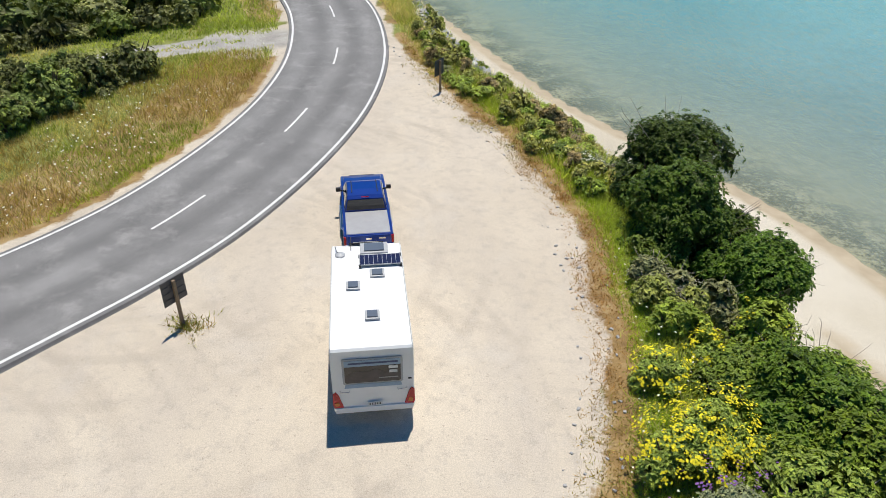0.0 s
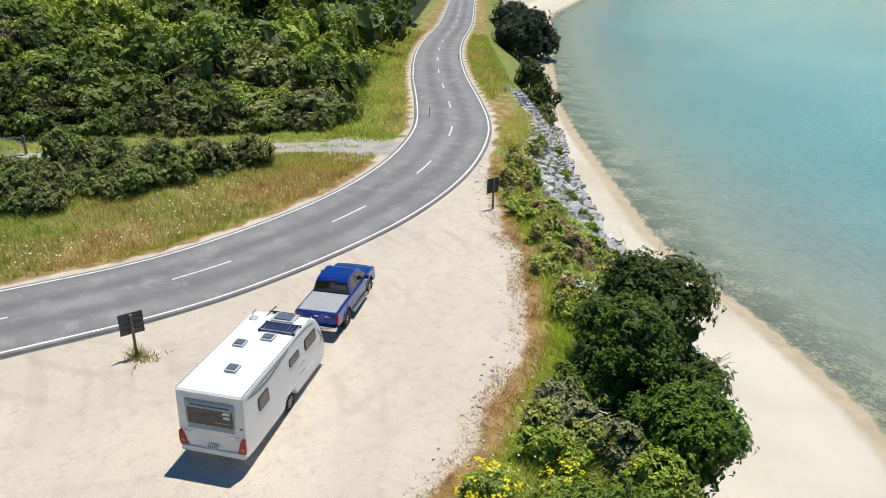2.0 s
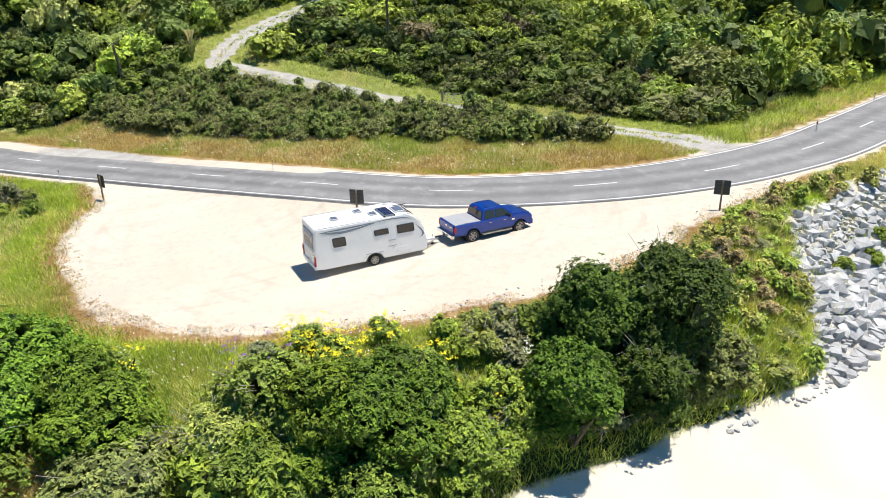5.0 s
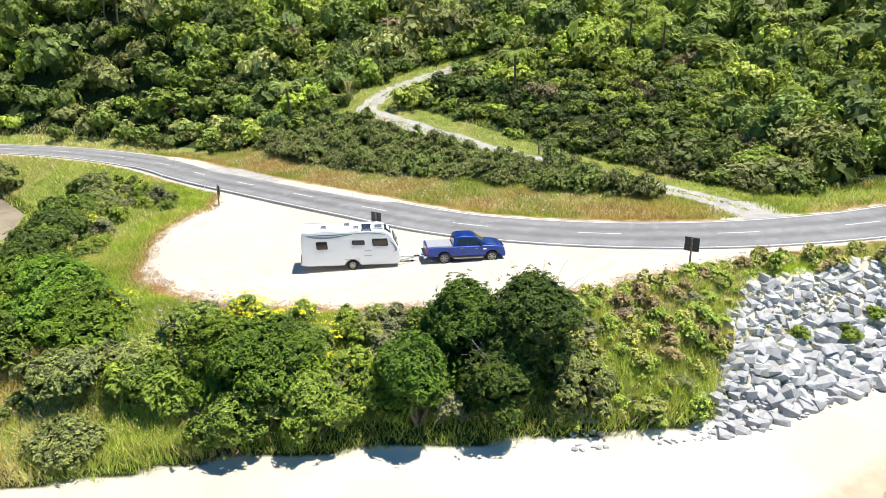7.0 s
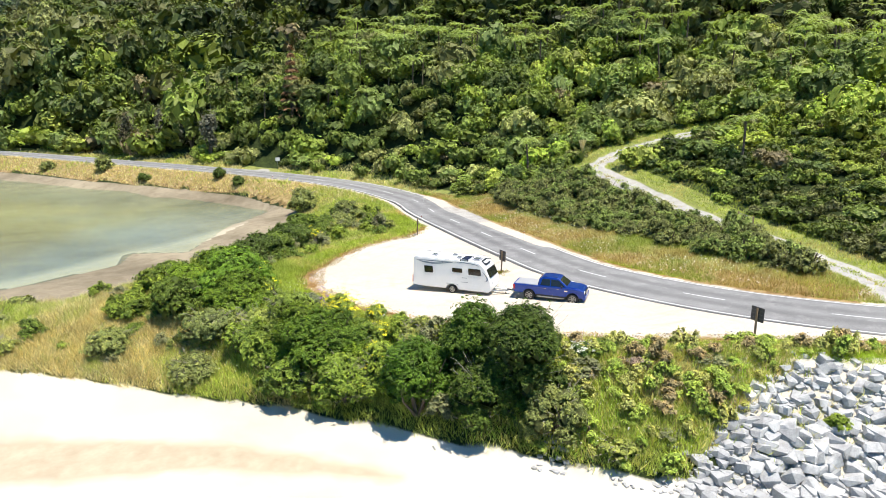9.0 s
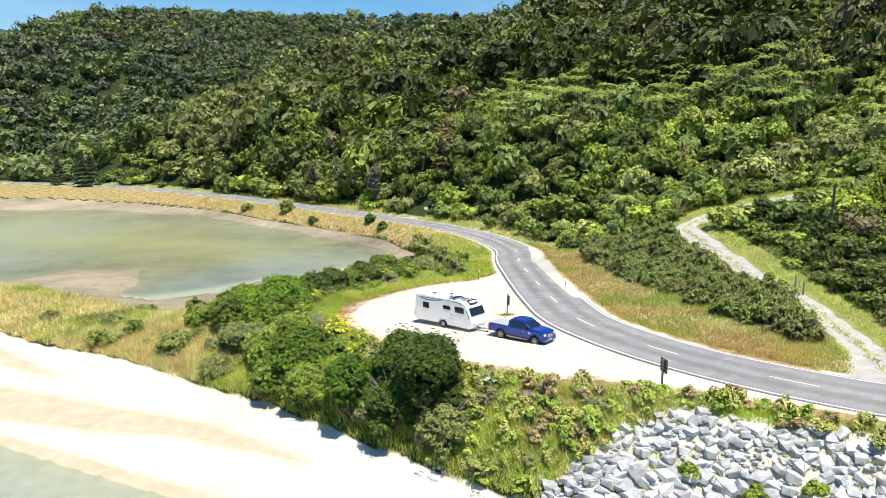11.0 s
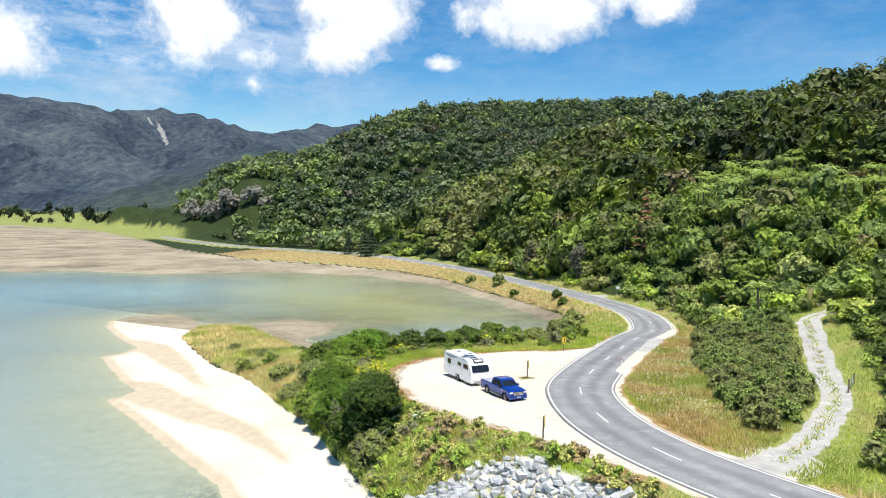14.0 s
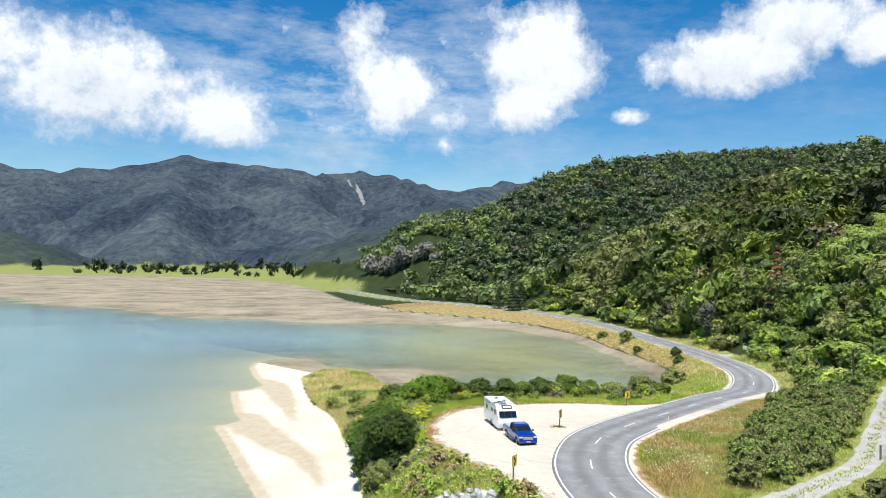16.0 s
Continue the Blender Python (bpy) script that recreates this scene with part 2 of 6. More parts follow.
def water_material():
    """Shallow sea: clear over the sand, milky green-blue where it deepens, with small waves."""
    m = Mat("sea_water", 0.06, 0, 0.5)
    d = m.split(m.attr("deep"))
    n = m.noise(0.03, 4, 0.6)
    near = m.ramp(n, (0.35, (0.28, 0.42, 0.45)), (0.65, (0.34, 0.485, 0.51)))
    body = m.mix(d[1], near, m.ramp(n, (0.35, (0.1, 0.42, 0.5)), (0.65, (0.16, 0.5, 0.57))))
    body = m.mix(d[2], body, m.ramp(n, (0.4, (0.4, 0.41, 0.16)), (0.6, (0.33, 0.4, 0.25))))
    # ripple shading painted into the colour as stretched darker streaks
    body = m.mix(m.ramp(m.noise(1.6, 5, 0.75, stretch=(1.0, 0.5, 1)), (0.35, 0.0), (0.7, 0.55)), body, m.mix(1.0, body, (0.55, 0.62, 0.6), "MULTIPLY"))
    m.colour(body)
    wave = m.mix(0.4, m.noise(0.9, 4, 0.65, stretch=(1.0, 0.45, 1)), m.noise(4.5, 3, 0.6, stretch=(1, 0.6, 1)))
    m.bump(wave, 1.0, 0.3)
    clear = m.t.nodes.new("ShaderNodeBsdfTransparent")
    clear.inputs[0].default_value = (0.86, 0.93, 0.88, 1)
    mx = m.t.nodes.new("ShaderNodeMixShader")
    m.link(m.maths("ADD", m.maths("MULTIPLY", d[0], 0.9), 0.08), mx.inputs[0])
    m.link(clear.outputs[0], mx.inputs[1])
    m.link(m.b.outputs[0], mx.inputs[2])
    m.link(mx.outputs[0], m.t.nodes["Material Output"].inputs["Surface"])
    return m.m


M_WATER = water_material()


def asphalt_material():
    """Sun-bleached chip seal: polished wheel tracks, oil down the lanes, grit, patches."""
    m = Mat("chip_seal", 0.8, 0, 0.25)
    across = m.split(m.attr("across"))[0]
    lanes = m.t.nodes.new("ShaderNodeMath")
    lanes.operation = "PINGPONG"
    lanes.inputs[1].default_value = 0.125
    m.link(across, lanes.inputs[0])
    band = m.ramp(m.maths("MULTIPLY", lanes.outputs[0], 8.0), (0.25, 0.0), (0.85, 1.0))
    n, long_n = m.noise(0.35, 5, 0.65), m.noise(0.8, 5, 0.7)
    base = m.ramp(n, (0.3, (0.2, 0.196, 0.192)), (0.7, (0.29, 0.285, 0.278)))
    base = m.mix(m.maths("MULTIPLY", m.maths("MULTIPLY", band, m.ramp(m.noise(0.045, 3, 0.6), (0.3, 0.35), (0.65, 1.0))), 0.7), base, (0.12, 0.117, 0.116))
    base = m.mix(m.ramp(long_n, (0.52, 0.0), (0.7, 0.5)), base, (0.38, 0.37, 0.355))
    chips = m.noise(40, 3, 0.8)
    base = m.mix(1.0, base, m.mix(m.ramp(chips, (0.4, 0.0), (0.65, 1.0)), 0.75, 1.15), "MULTIPLY")
    m.colour(base)
    return m.bump(chips, 0.5, 0.01).m


M_ASPHALT = asphalt_material()
M_LINE = plain("road_paint", (0.78, 0.78, 0.76), 0.6, vary=0.25, scale=2.0)

# ---- the lie of the land ----
SEA = -5.2


def vnoise(x, y, seed=0):
    """Smooth noise from 0 to 1 over arrays."""
    xi, yi = np.floor(x).astype(np.int64), np.floor(y).astype(np.int64)
    fx, fy = x - xi, y - yi
    fx, fy = fx * fx * (3 - 2 * fx), fy * fy * (3 - 2 * fy)

    def h(a, b):
        n = (a * 374761393 + b * 668265263 + seed * 974634777) & 0x7FFFFFFF
        n = ((n ^ (n >> 13)) * 1274126177) & 0x7FFFFFFF
        return ((n ^ (n >> 16)) & 0xFFFF) / 65535.0
    return (h(xi, yi) * (1 - fx) + h(xi + 1, yi) * fx) * (1 - fy) + (h(xi, yi + 1) * (1 - fx) + h(xi + 1, yi + 1) * fx) * fy


def fbm(x, y, scale, octaves=4, seed=0):
    s, a, tot = 0.0, 1.0, 0.0
    for k in range(octaves):
        s, tot = s + a * vnoise(x / scale, y / scale, seed + k), tot + a
        a, scale = a * 0.5, scale * 0.5
    return s / tot


def smooth(x, a, b):
    t = np.clip((x - a) / (b - a), 0, 1)
    return t * t * (3 - 2 * t)


def pdist(x, y, line, closed=False):
    """Distance to a line of points, the share along it, and for closed lines whether inside."""
    best, along, inside = np.full(x.shape, 1e9), np.zeros(x.shape), np.zeros(x.shape, bool)
    pts = list(line) + ([line[0]] if closed else [])
    for k in range(len(pts) - 1):
        (ax, ay), (bx, by) = pts[k][:2], pts[k + 1][:2]
        dx, dy = bx - ax, by - ay
        t = np.clip(((x - ax) * dx + (y - ay) * dy) / (dx * dx + dy * dy + 1e-9), 0, 1)
        d = np.hypot(x - ax - t * dx, y - ay - t * dy)
        near = d < best
        best, along = np.where(near, d, best), np.where(near, k + t, along)
        if closed:
            cross = ((ay > y) != (by > y)) & (x < (bx - ax) * (y - ay) / (by - ay if by != ay else 1e-9) + ax)
            inside ^= cross
    return best, along, inside


def sdist(x, y, line):
    d, _, i = pdist(x, y, line, True)
    return np.where(i, d, -d)


def curve(pts, n=8):
    """A smooth line through points."""
    p = np.array(pts, float)
    p = np.vstack([2 * p[0] - p[1], p, 2 * p[-1] - p[-2]])
    out = []
    for k in range(1, len(p) - 2):
        for t in np.linspace(0, 1, n, endpoint=False):
            a, b, c, d = p[k - 1:k + 3]
            out.append(0.5 * (2 * b + (c - a) * t + (2 * a - 5 * b + 4 * c - d) * t * t + (3 * b - a - 3 * c + d) * t ** 3))
    return np.array(out + [p[-2]])


ROAD = curve([(60, -420), (20, -290), (-12, -235), (-36, -195), (-43, -171), (-49, -146), (-52, -122), (-52.8, -99), (-53.8, -79), (-54.4, -62), (-54.3, -47.4), (-52.7, -33), (-49, -21.3), (-43, -10.6),
              (-36.6, -4.2), (-32.2, 0.2), (-25.8, 7.4), (-20.2, 13.8), (-13.2, 22.2), (-9, 28.6), (-6, 38.2), (-5.5, 47.8), (-7.2, 57.4), (-10.2, 65.2), (-14.1, 73.7), (-18.6, 83.5), (-25, 99.3), (-30.7, 116.4),
              (-36.7, 137.7), (-48, 171.7), (-60, 205), (-85, 260)])
TRACK = curve([(-6, 52), (-12, 50.8), (-17, 48.3), (-23, 44), (-30, 38.4), (-36, 31), (-43, 22.5), (-46.8, 18), (-49, 15.4), (-52, 15.5), (-55.5, 18), (-59, 22.5), (-62, 28)])
TOP = [(-48, 190), (-26, 122), (-14, 92), (-8.2, 78), (-4.5, 70), (-1.5, 62), (0.5, 52), (3, 46), (5.5, 41.5), (7.6, 36), (9.2, 29), (9.6, 22), (9.2, 15), (8.8, 8),
       (9.5, 0), (9, -6), (0, -8), (-10, -6), (-20, -6), (-30, -12), (-40, -22), (-47, -38), (-49.5, -60), (-48.5, -90), (-47.5, -118), (-43, -150), (-30, -186),
       (0, -232), (28, -300), (52, -420), (95, -580), (170, -720), (330, -800), (700, -760), (1400, -500), (3900, -400), (3900, -4600), (-4600, -4600), (-4600, 2600), (-200, 2600)]
BOT = [(-60, 240), (-28, 150), (-14, 112), (-7, 92), (-3.7, 82), (-0.8, 72), (3.5, 60), (5.8, 53.8), (8, 49), (10.8, 44), (13.2, 38), (13.9, 33), (14.7, 28), (15.4, 22), (16.2, 16),
       (17.8, 11), (19, 4.4), (20, 0), (21.5, -5), (25, -12), (28, -24), (30.5, -36), (28, -46), (22, -47), (18, -42), (16, -34), (13.5, -27), (12, -20), (9, -14.5), (3, -11.5), (-4, -11.8), (-10, -14), (-18, -15),
       (-28, -19), (-38, -29), (-44, -45), (-45, -62), (-43, -85), (-42, -118), (-34, -150), (-18, -180), (15, -215), (45, -290), (75, -410), (125, -560), (210, -680), (350, -740),
       (700, -700), (1400, -440), (3950, -340), (3950, -4650), (-4650, -4650), (-4650, 2650), (-220, 2650)]
WAT = [(-45, 256), (-26, 171), (-8.3, 104), (-2.6, 88), (3.8, 72), (9.8, 57), (14, 50), (17.3, 45.4), (20, 41), (22.1, 37), (23.6, 33), (24.4, 29), (28.5, 19.4), (33.2, 7.6), (36.9, -1), (35.4, -1.8),
       (33.8, -4.5), (36, -9.5), (38.4, -17.5), (41, -27), (38.5, -28.2), (36.5, -33.5), (38.5, -38), (40.4, -42.5), (44.2, -55), (44.5, -62), (41.6, -67.5), (34.2, -69.5), (30, -63), (28.5, -57),
       (25, -52.5), (19, -53), (10, -57), (1.5, -51), (4, -42), (10.5, -34), (8, -28), (-4, -27), (-9, -31), (-13, -25), (-18, -27.5), (-29, -31),
       (-40, -37), (-43, -50), (-42, -66), (-39.5, -86), (-36.5, -119), (-24, -147), (8, -161), (36, -155), (66, -169), (84, -175), (122, -203), (176, -242), (232, -294), (420, -420),
       (900, -520), (4000, -250), (4000, -4700), (-4700, -4700), (-4700, 2700), (-240, 2700)]
PAD = [(-3.2, 54), (-1.6, 49), (0.2, 44), (2.3, 39.6), (4.4, 35.7), (6, 31), (6.9, 27), (7.3, 22), (6.8, 17.4), (5.4, 13.3), (3, 9), (0.4, 6.2), (-4.6, 5), (-9.5, 3.7), (-13.5, 3.9),
       (-18, 5.2), (-24.8, 3.7), (-30.5, -2), (-36, -8), (-38, -5), (-25.8, 7.4), (-13.2, 22.2), (-6, 38.2), (-5.5, 47.8)]
GLADE = [(-8, 53), (-16, 49), (-23, 44), (-30, 38.4), (-36, 31), (-43, 22.5), (-48, 16), (-47, 5), (-47, -5), (-52, -14), (-47, -17), (-32.2, 0.2), (-20.2, 13.8), (-9, 28.6), (-5.7, 44)]
# crests: x, y, height
RIDGES = [([(-72, -32, 8), (-88, -26, 20), (-130, -45, 36), (-220, -66, 70), (-300, -110, 92)], 0.5),
          ([(-62, -178, 4), (-80, -186, 18), (-105, -190, 31), (-140, -190, 46), (-210, -245, 64), (-260, -200, 76), (-290, -150, 86), (-330, -80, 100), (-360, 30, 110), (-380, 200, 112)], 0.42),
          ([(-66, 58, 6), (-84, 56, 16), (-120, 56, 30), (-200, 40, 58), (-330, 0, 90)], 0.45),
          ([(-46, 112, 4), (-62, 116, 14), (-150, 130, 46), (-360, 160, 90)], 0.5),
          ([(46, -470, 2), (-5, -500, 18), (-68, -470, 24), (-110, -560, 80), (-185, -634, 120), (-320, -730, 142), (-470, -765, 157), (-700, -700, 174)], 0.42),
          ([(60, -900, 10), (20, -1150, 70), (-60, -1400, 140), (-200, -1700, 184)], 0.4),
          ([(2100, -1500, 230), (1520, -2060, 325), (1230, -2180, 276), (1130, -2130, 250), (1000, -2260, 286), (770, -2340, 345), (560, -2370, 345), (390, -2400, 310), (230, -2420, 300),
            (75, -2430, 326), (-50, -2430, 284), (-190, -2480, 285), (-420, -2500, 300), (-900, -2400, 330)], 0.5),
          ([(770, -2340, 345), (700, -1900, 190), (560, -1500, 60)], 0.55), ([(390, -2400, 310), (330, -1900, 170), (230, -1500, 50)], 0.5),
          ([(1130, -1180, 105), (820, -1180, 92), (700, -1120, 60), (600, -1080, 4)], 0.45)]


def height(x, y):
    x, y = np.asarray(x, float), np.asarray(y, float)
    dw, db, dt = sdist(x, y, WAT), sdist(x, y, BOT), sdist(x, y, TOP)
    dw = dw + 7 * (fbm(x, y, 13, 3, 19) - 0.5) * smooth(-y, 22, 36) * smooth(14 - x, 0, 10) + 34 * (fbm(x, y, 48, 4, 23) - 0.52) * smooth(-y, 135, 165)
    dr, ar, _ = pdist(x, y, ROAD[::2])
    base = np.clip(np.where(y > 20, 0.03, 0.05) * (y - 20), -1.6, 1.3) - 2.2 * smooth(-y, 190, 420) + 1.5 * smooth(y, 110, 200)
    base = base + (3.2 * smooth(-x, 33, 49) + 4.2 * smooth(-x, 44, 64)) * smooth(y, -3, 14) * smooth(72 - y, 0, 27)
    hill = np.full(x.shape, -60.0)
    rough = 0.75 + 0.5 * fbm(x, y, 60, 2, 5)
    for line, slope in RIDGES:
        e = np.full(x.shape, -90.0)
        for p, q in zip(line, line[1:]):
            d, a, _ = pdist(x, y, (p, q))
            e = np.maximum(e, p[2] + (q[2] - p[2]) * a - slope * rough * (np.sqrt(d * d + 64) - 8))
        hill = np.maximum(hill, e) + 3 * np.log1p(np.exp(-np.abs(hill - e) / 3))
    hill = hill + (fbm(x, y, 38, 3, 3) - 0.5) * 9 * smooth(hill, 4, 30)
    hill = hill + (np.abs(fbm(x, y, 420, 5, 12) - 0.5) * -260 + 30) * smooth(-y, 1000, 1700)
    up = np.log1p(np.exp(np.clip((hill - base) / 2.5, -30, 30))) * 2.5
    up = np.where((hill - base) / 2.5 > 29, hill - base, up)
    dk, _, _ = pdist(x, y, TRACK[::2])
    land = base + up * smooth(dr, 5.0, 26) * smooth(dt, 0, 14) * smooth(pdist(x, y, [(-55, -52), (-60, -57)])[0], 2, 16) + 0.25 * (fbm(x, y, 5, 3, 9) - 0.5) * smooth(dr, 6, 9) * smooth(dk, 2, 5)
    inside_pad = sdist(x, y, PAD)
    land = np.where(inside_pad > -1, base + 0.03 * (fbm(x, y, 3, 2, 2) - 0.5), land)
    land = land - 0.18 * np.exp(-((dr - 5.6) / 1.2) ** 2) * (inside_pad < -1)
    sea = SEA - np.clip(0.035 * -dw, 0, 2.2) - 0.05 * smooth(-dw, 0, 2)
    share = dw / (dw + np.maximum(-db, 0.01))
    beach = SEA + 0.9 * np.clip(share, 0, 1) ** 0.8 + 0.1 * (fbm(x, y, 9, 3, 7) - 0.4) * smooth(dw, 0, 2)
    s = np.clip(db / (db + np.maximum(-dt, 0.01)), 0, 1)
    bank = -4.3 + (base + 4.3) * s ** 0.85 + 0.5 * (fbm(x, y, 3, 3, 8) - 0.5) * smooth(s, 0, 0.3) * smooth(1 - s, 0, 0.3)
    return np.where(dw < 0, sea, np.where(db < 0, beach, np.where(dt < 0, bank, land)))


def rungs(lo, hi, a, b, step, grow):
    """Grid lines: even between a and b, wider and wider outside."""
    out = list(np.arange(a, b + step / 2, step))
    while out[0] > lo:
        out.insert(0, out[0] - step - grow * (a - out[0]))
    while out[-1] < hi:
        out.append(out[-1] + step + grow * (out[-1] - b))
    return np.array(out)


def mesh_from(name, verts, faces, smooth_faces=True, mats=()):
    """A mesh out of arrays; faces all with the same number of corners."""
    me = bpy.data.meshes.new(name)
    verts, faces = np.asarray(verts, np.float32), np.asarray(faces, np.int32)
    me.vertices.add(len(verts))
    me.vertices.foreach_set("co", verts.ravel())
    n = faces.shape[1]
    me.loops.add(faces.size)
    me.loops.foreach_set("vertex_index", faces.ravel())
    me.polygons.add(len(faces))
    me.polygons.foreach_set("loop_start", np.arange(0, faces.size, n, dtype=np.int32))
    me.polygons.foreach_set("use_smooth", np.broadcast_to(smooth_faces, len(faces)).astype(bool))
    me.update(calc_edges=True)
    for m in mats:
        me.materials.append(m)
    return me


def paint(me, name, rgb):
    a = me.attributes.new(name, "FLOAT_COLOR", "POINT")
    c = np.ones((len(me.vertices), 4), np.float32)
    c[:, :3] = rgb
    a.data.foreach_set("color", c.ravel())


def grid(xs, ys):
    gx, gy = np.meshgrid(xs, ys)
    nx, ny = len(xs), len(ys)
    i = np.arange(nx * ny).reshape(ny, nx)
    quads = np.stack([i[:-1, :-1], i[:-1, 1:], i[1:, 1:], i[1:, :-1]], -1).reshape(-1, 4)
    return gx.ravel(), gy.ravel(), quads


gx, gy, quads = grid(rungs(-4500, 3800, -62, 46, 0.9, 0.034), rungs(-4500, 2500, -40, 95, 0.9, 0.034))
gz = height(gx, gy)
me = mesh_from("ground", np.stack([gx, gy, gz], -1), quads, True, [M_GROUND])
d_wat, d_bot, d_top, d_pad = (sdist(gx, gy, p) for p in (WAT, BOT, TOP, PAD))
d_road, d_track = pdist(gx, gy, ROAD[::2])[0], pdist(gx, gy, TRACK[::2])[0]
in_glade = sdist(gx, gy, GLADE)
lagoon = smooth(-(gy + 13 + np.clip(gx - 8, 0, 100) * 1.3), 0, np.where(d_wat < 0, 40, 6))
ragged = d_pad + 2.4 * (fbm(gx, gy, 4.5, 4, 33) - 0.5)
gravel = np.maximum(smooth(ragged, -1.5, 1.0), smooth(4.35 - d_road, 0, 0.7) * 0.75)
worn = np.abs(np.abs(d_track) - 0.8)
gravel = np.maximum(gravel, smooth(1.6 - d_track, 0, 0.6) * np.clip(0.66 + 0.34 * smooth(0.7 - worn, 0, 0.4) + 0.3 * smooth(-gx, 40, 46), 0, 1))
gravel = np.maximum(gravel, 0.85 * smooth(4.0 - pdist(gx, gy, [(-9, 51), (-12, 50.5)])[0], 0, 1.5))
drive = pdist(gx, gy, [(-55, -52), (-60, -57)])[0]
gravel = np.maximum(gravel, 0.85 * smooth(2.4 - drive, 0, 1.5))
shoulder = pdist(gx, gy, [(-36, 1.5), (-32, 5.5)])[0]
gravel = np.maximum(gravel, 0.8 * smooth(2.2 - shoulder - 2 * (d_pad > 0), 0, 2) * (d_road > 3) * (d_road < 5.6))
far_field = 0.62 * smooth(-gy, 330, 420) * smooth(gx, 20, 60)
grass = np.maximum.reduce([smooth(d_bot, 0.2, 2) * (d_top < 4) * (gy > -230), smooth(8.5 - d_road, -1, 2), smooth(in_glade, -1, 2), smooth(5 - d_track, 0, 2), far_field * smooth(8 - gz, 0, 7)])
grass = np.clip(np.maximum(grass, smooth(d_bot, 0.2, 2) * (gx > -38) * (gy < 60) * (gy > -60) * (gx > -20)), 0, 1)
dry = np.clip(0.9 * smooth(in_glade, 0.5, 2.5) * smooth(10.5 - d_road, 0, 3) + 0.95 * smooth(1.6 - np.abs(ragged + 0.8), 0, 1.3) * (d_top > -3) * (d_road > 4)
              + 0.4 * smooth(10 - gy, 0, 6) * smooth(gx, 8, 12) * (gy > -16) * (d_bot > 0) + 0.5 * (gy < -14) * (gx > 0) * (gx < 40) * (gy > -60) + 0.55 * (d_bot > 0) * (d_top < 6) * (gy < -30) * (gy > -250) + 0.55 * smooth(8 - d_road, 0, 2) * (gy > 55), 0, 1) * (gravel < 0.9)
paint(me, "mask", np.stack([gravel, grass, dry], -1))
paint(me, "worn", np.stack([np.clip(smooth(2.5 - d_track, 0, 1) + smooth(4 - drive, 0, 1) + smooth(5 - shoulder, 0, 1), 0, 1) * (d_pad < 0)] * 3, -1))
sand = smooth(-d_bot, -0.6, 0.5)
rocky = smooth(gy, 40, 43) * smooth(82 - gy, 0, 4) * smooth(d_bot, -0.5, 0.5) * smooth(-d_top, -0.8, 0.6)
sand = np.maximum(sand, rocky * (0.6 + 0.4 * smooth(d_top, -2.2, -0.6)) * (0.6 + fbm(gx, gy, 3, 3, 31)))
muddy = sand * lagoon
damp = np.where(d_wat > 0, smooth(2.2 - d_wat, 0, 2.0) * 0.95, 0.95)
damp = damp * sand * (1 - lagoon)
paint(me, "shore", np.stack([sand * (1 - lagoon), muddy, damp], -1))
tagged(new("ground", me), "pale gravel, grassy banks, sand and bush-covered hills", "ground", kind="structure")

# the sea and the lagoon: one level sheet
wx, wy, wq = grid(rungs(-120, 4000, -10, 60, 0.9, 0.06), rungs(-700, 2600, -70, 70, 0.9, 0.06))
keep = sdist(wx, wy, WAT) < 25
wq = wq[keep[wq].all(1)]
used = np.unique(wq)
remap = np.zeros(len(wx), int)
remap[used] = np.arange(len(used))
wx, wy, wq = wx[used], wy[used], remap[wq]
me = mesh_from("water", np.stack([wx, wy, np.full(len(wx), SEA)], -1), wq, True, [M_WATER])
depth = np.clip(SEA - height(wx, wy), 0, 3)
lag = smooth(-(wy + 30), 0, 25) * smooth(120 - wx, 0, 70)
paint(me, "deep", np.stack([1 - np.exp(-depth * 1.1), smooth(wy, 20, 105), lag * smooth(45 - wx, 0, 50)], -1))
tagged(new("water", me), "calm shallow turquoise sea water with small ripples", "sea", kind="structure")


def z_at(x, y):
    return float(height(np.array([x]), np.array([y]))[0])


# ---- road ----
def lie(line):
    """Unit tangents and side ways of a line."""
    t = np.gradient(line, axis=0)
    t /= np.linalg.norm(t, axis=1)[:, None]
    return t, np.stack([t[:, 1], -t[:, 0]], -1)


def ribbon(line, offs, lift, name, mat, thick=0.0):
    """A strip along a line at side distances offs (from left to right), lift above the ground."""
    t, side = lie(line)
    cols = [line + side * o for o in offs]
    zc = np.clip(np.where(line[:, 1] > 20, 0.03, 0.05) * (line[:, 1] - 20), -1.6, 1.3) - 2.2 * smooth(-line[:, 1], 190, 420) + 1.5 * smooth(line[:, 1], 110, 200)
    v, n, k = [], len(line), len(offs)
    for c, o in zip(cols, offs):
        v.append(np.column_stack([c, zc + lift - 0.008 * abs(o)]))
    if thick:
        v[0][:, 2] -= thick
        v[-1][:, 2] -= thick
    v = np.stack(v, 1).reshape(-1, 3)
    i = np.arange(n * k).reshape(n, k)
    f = np.stack([i[:-1, :-1], i[:-1, 1:], i[1:, 1:], i[1:, :-1]], -1).reshape(-1, 4)
    me = mesh_from(name, v, f[:, ::-1], False, [mat])
    share = np.tile(np.linspace(0, 1, k), n)
    paint(me, "across", np.stack([share] * 3, -1))
    return me


road_line = curve(ROAD[::4], 10)
road = tagged(new("road", ribbon(road_line, [-3.42, -3.34, -2.2, -1.1, 0, 1.1, 2.2, 3.34, 3.42], 0.09, "road", M_ASPHALT, 0.16)), "grey sun-bleached two-lane sealed road with white lines", "road", kind="structure")
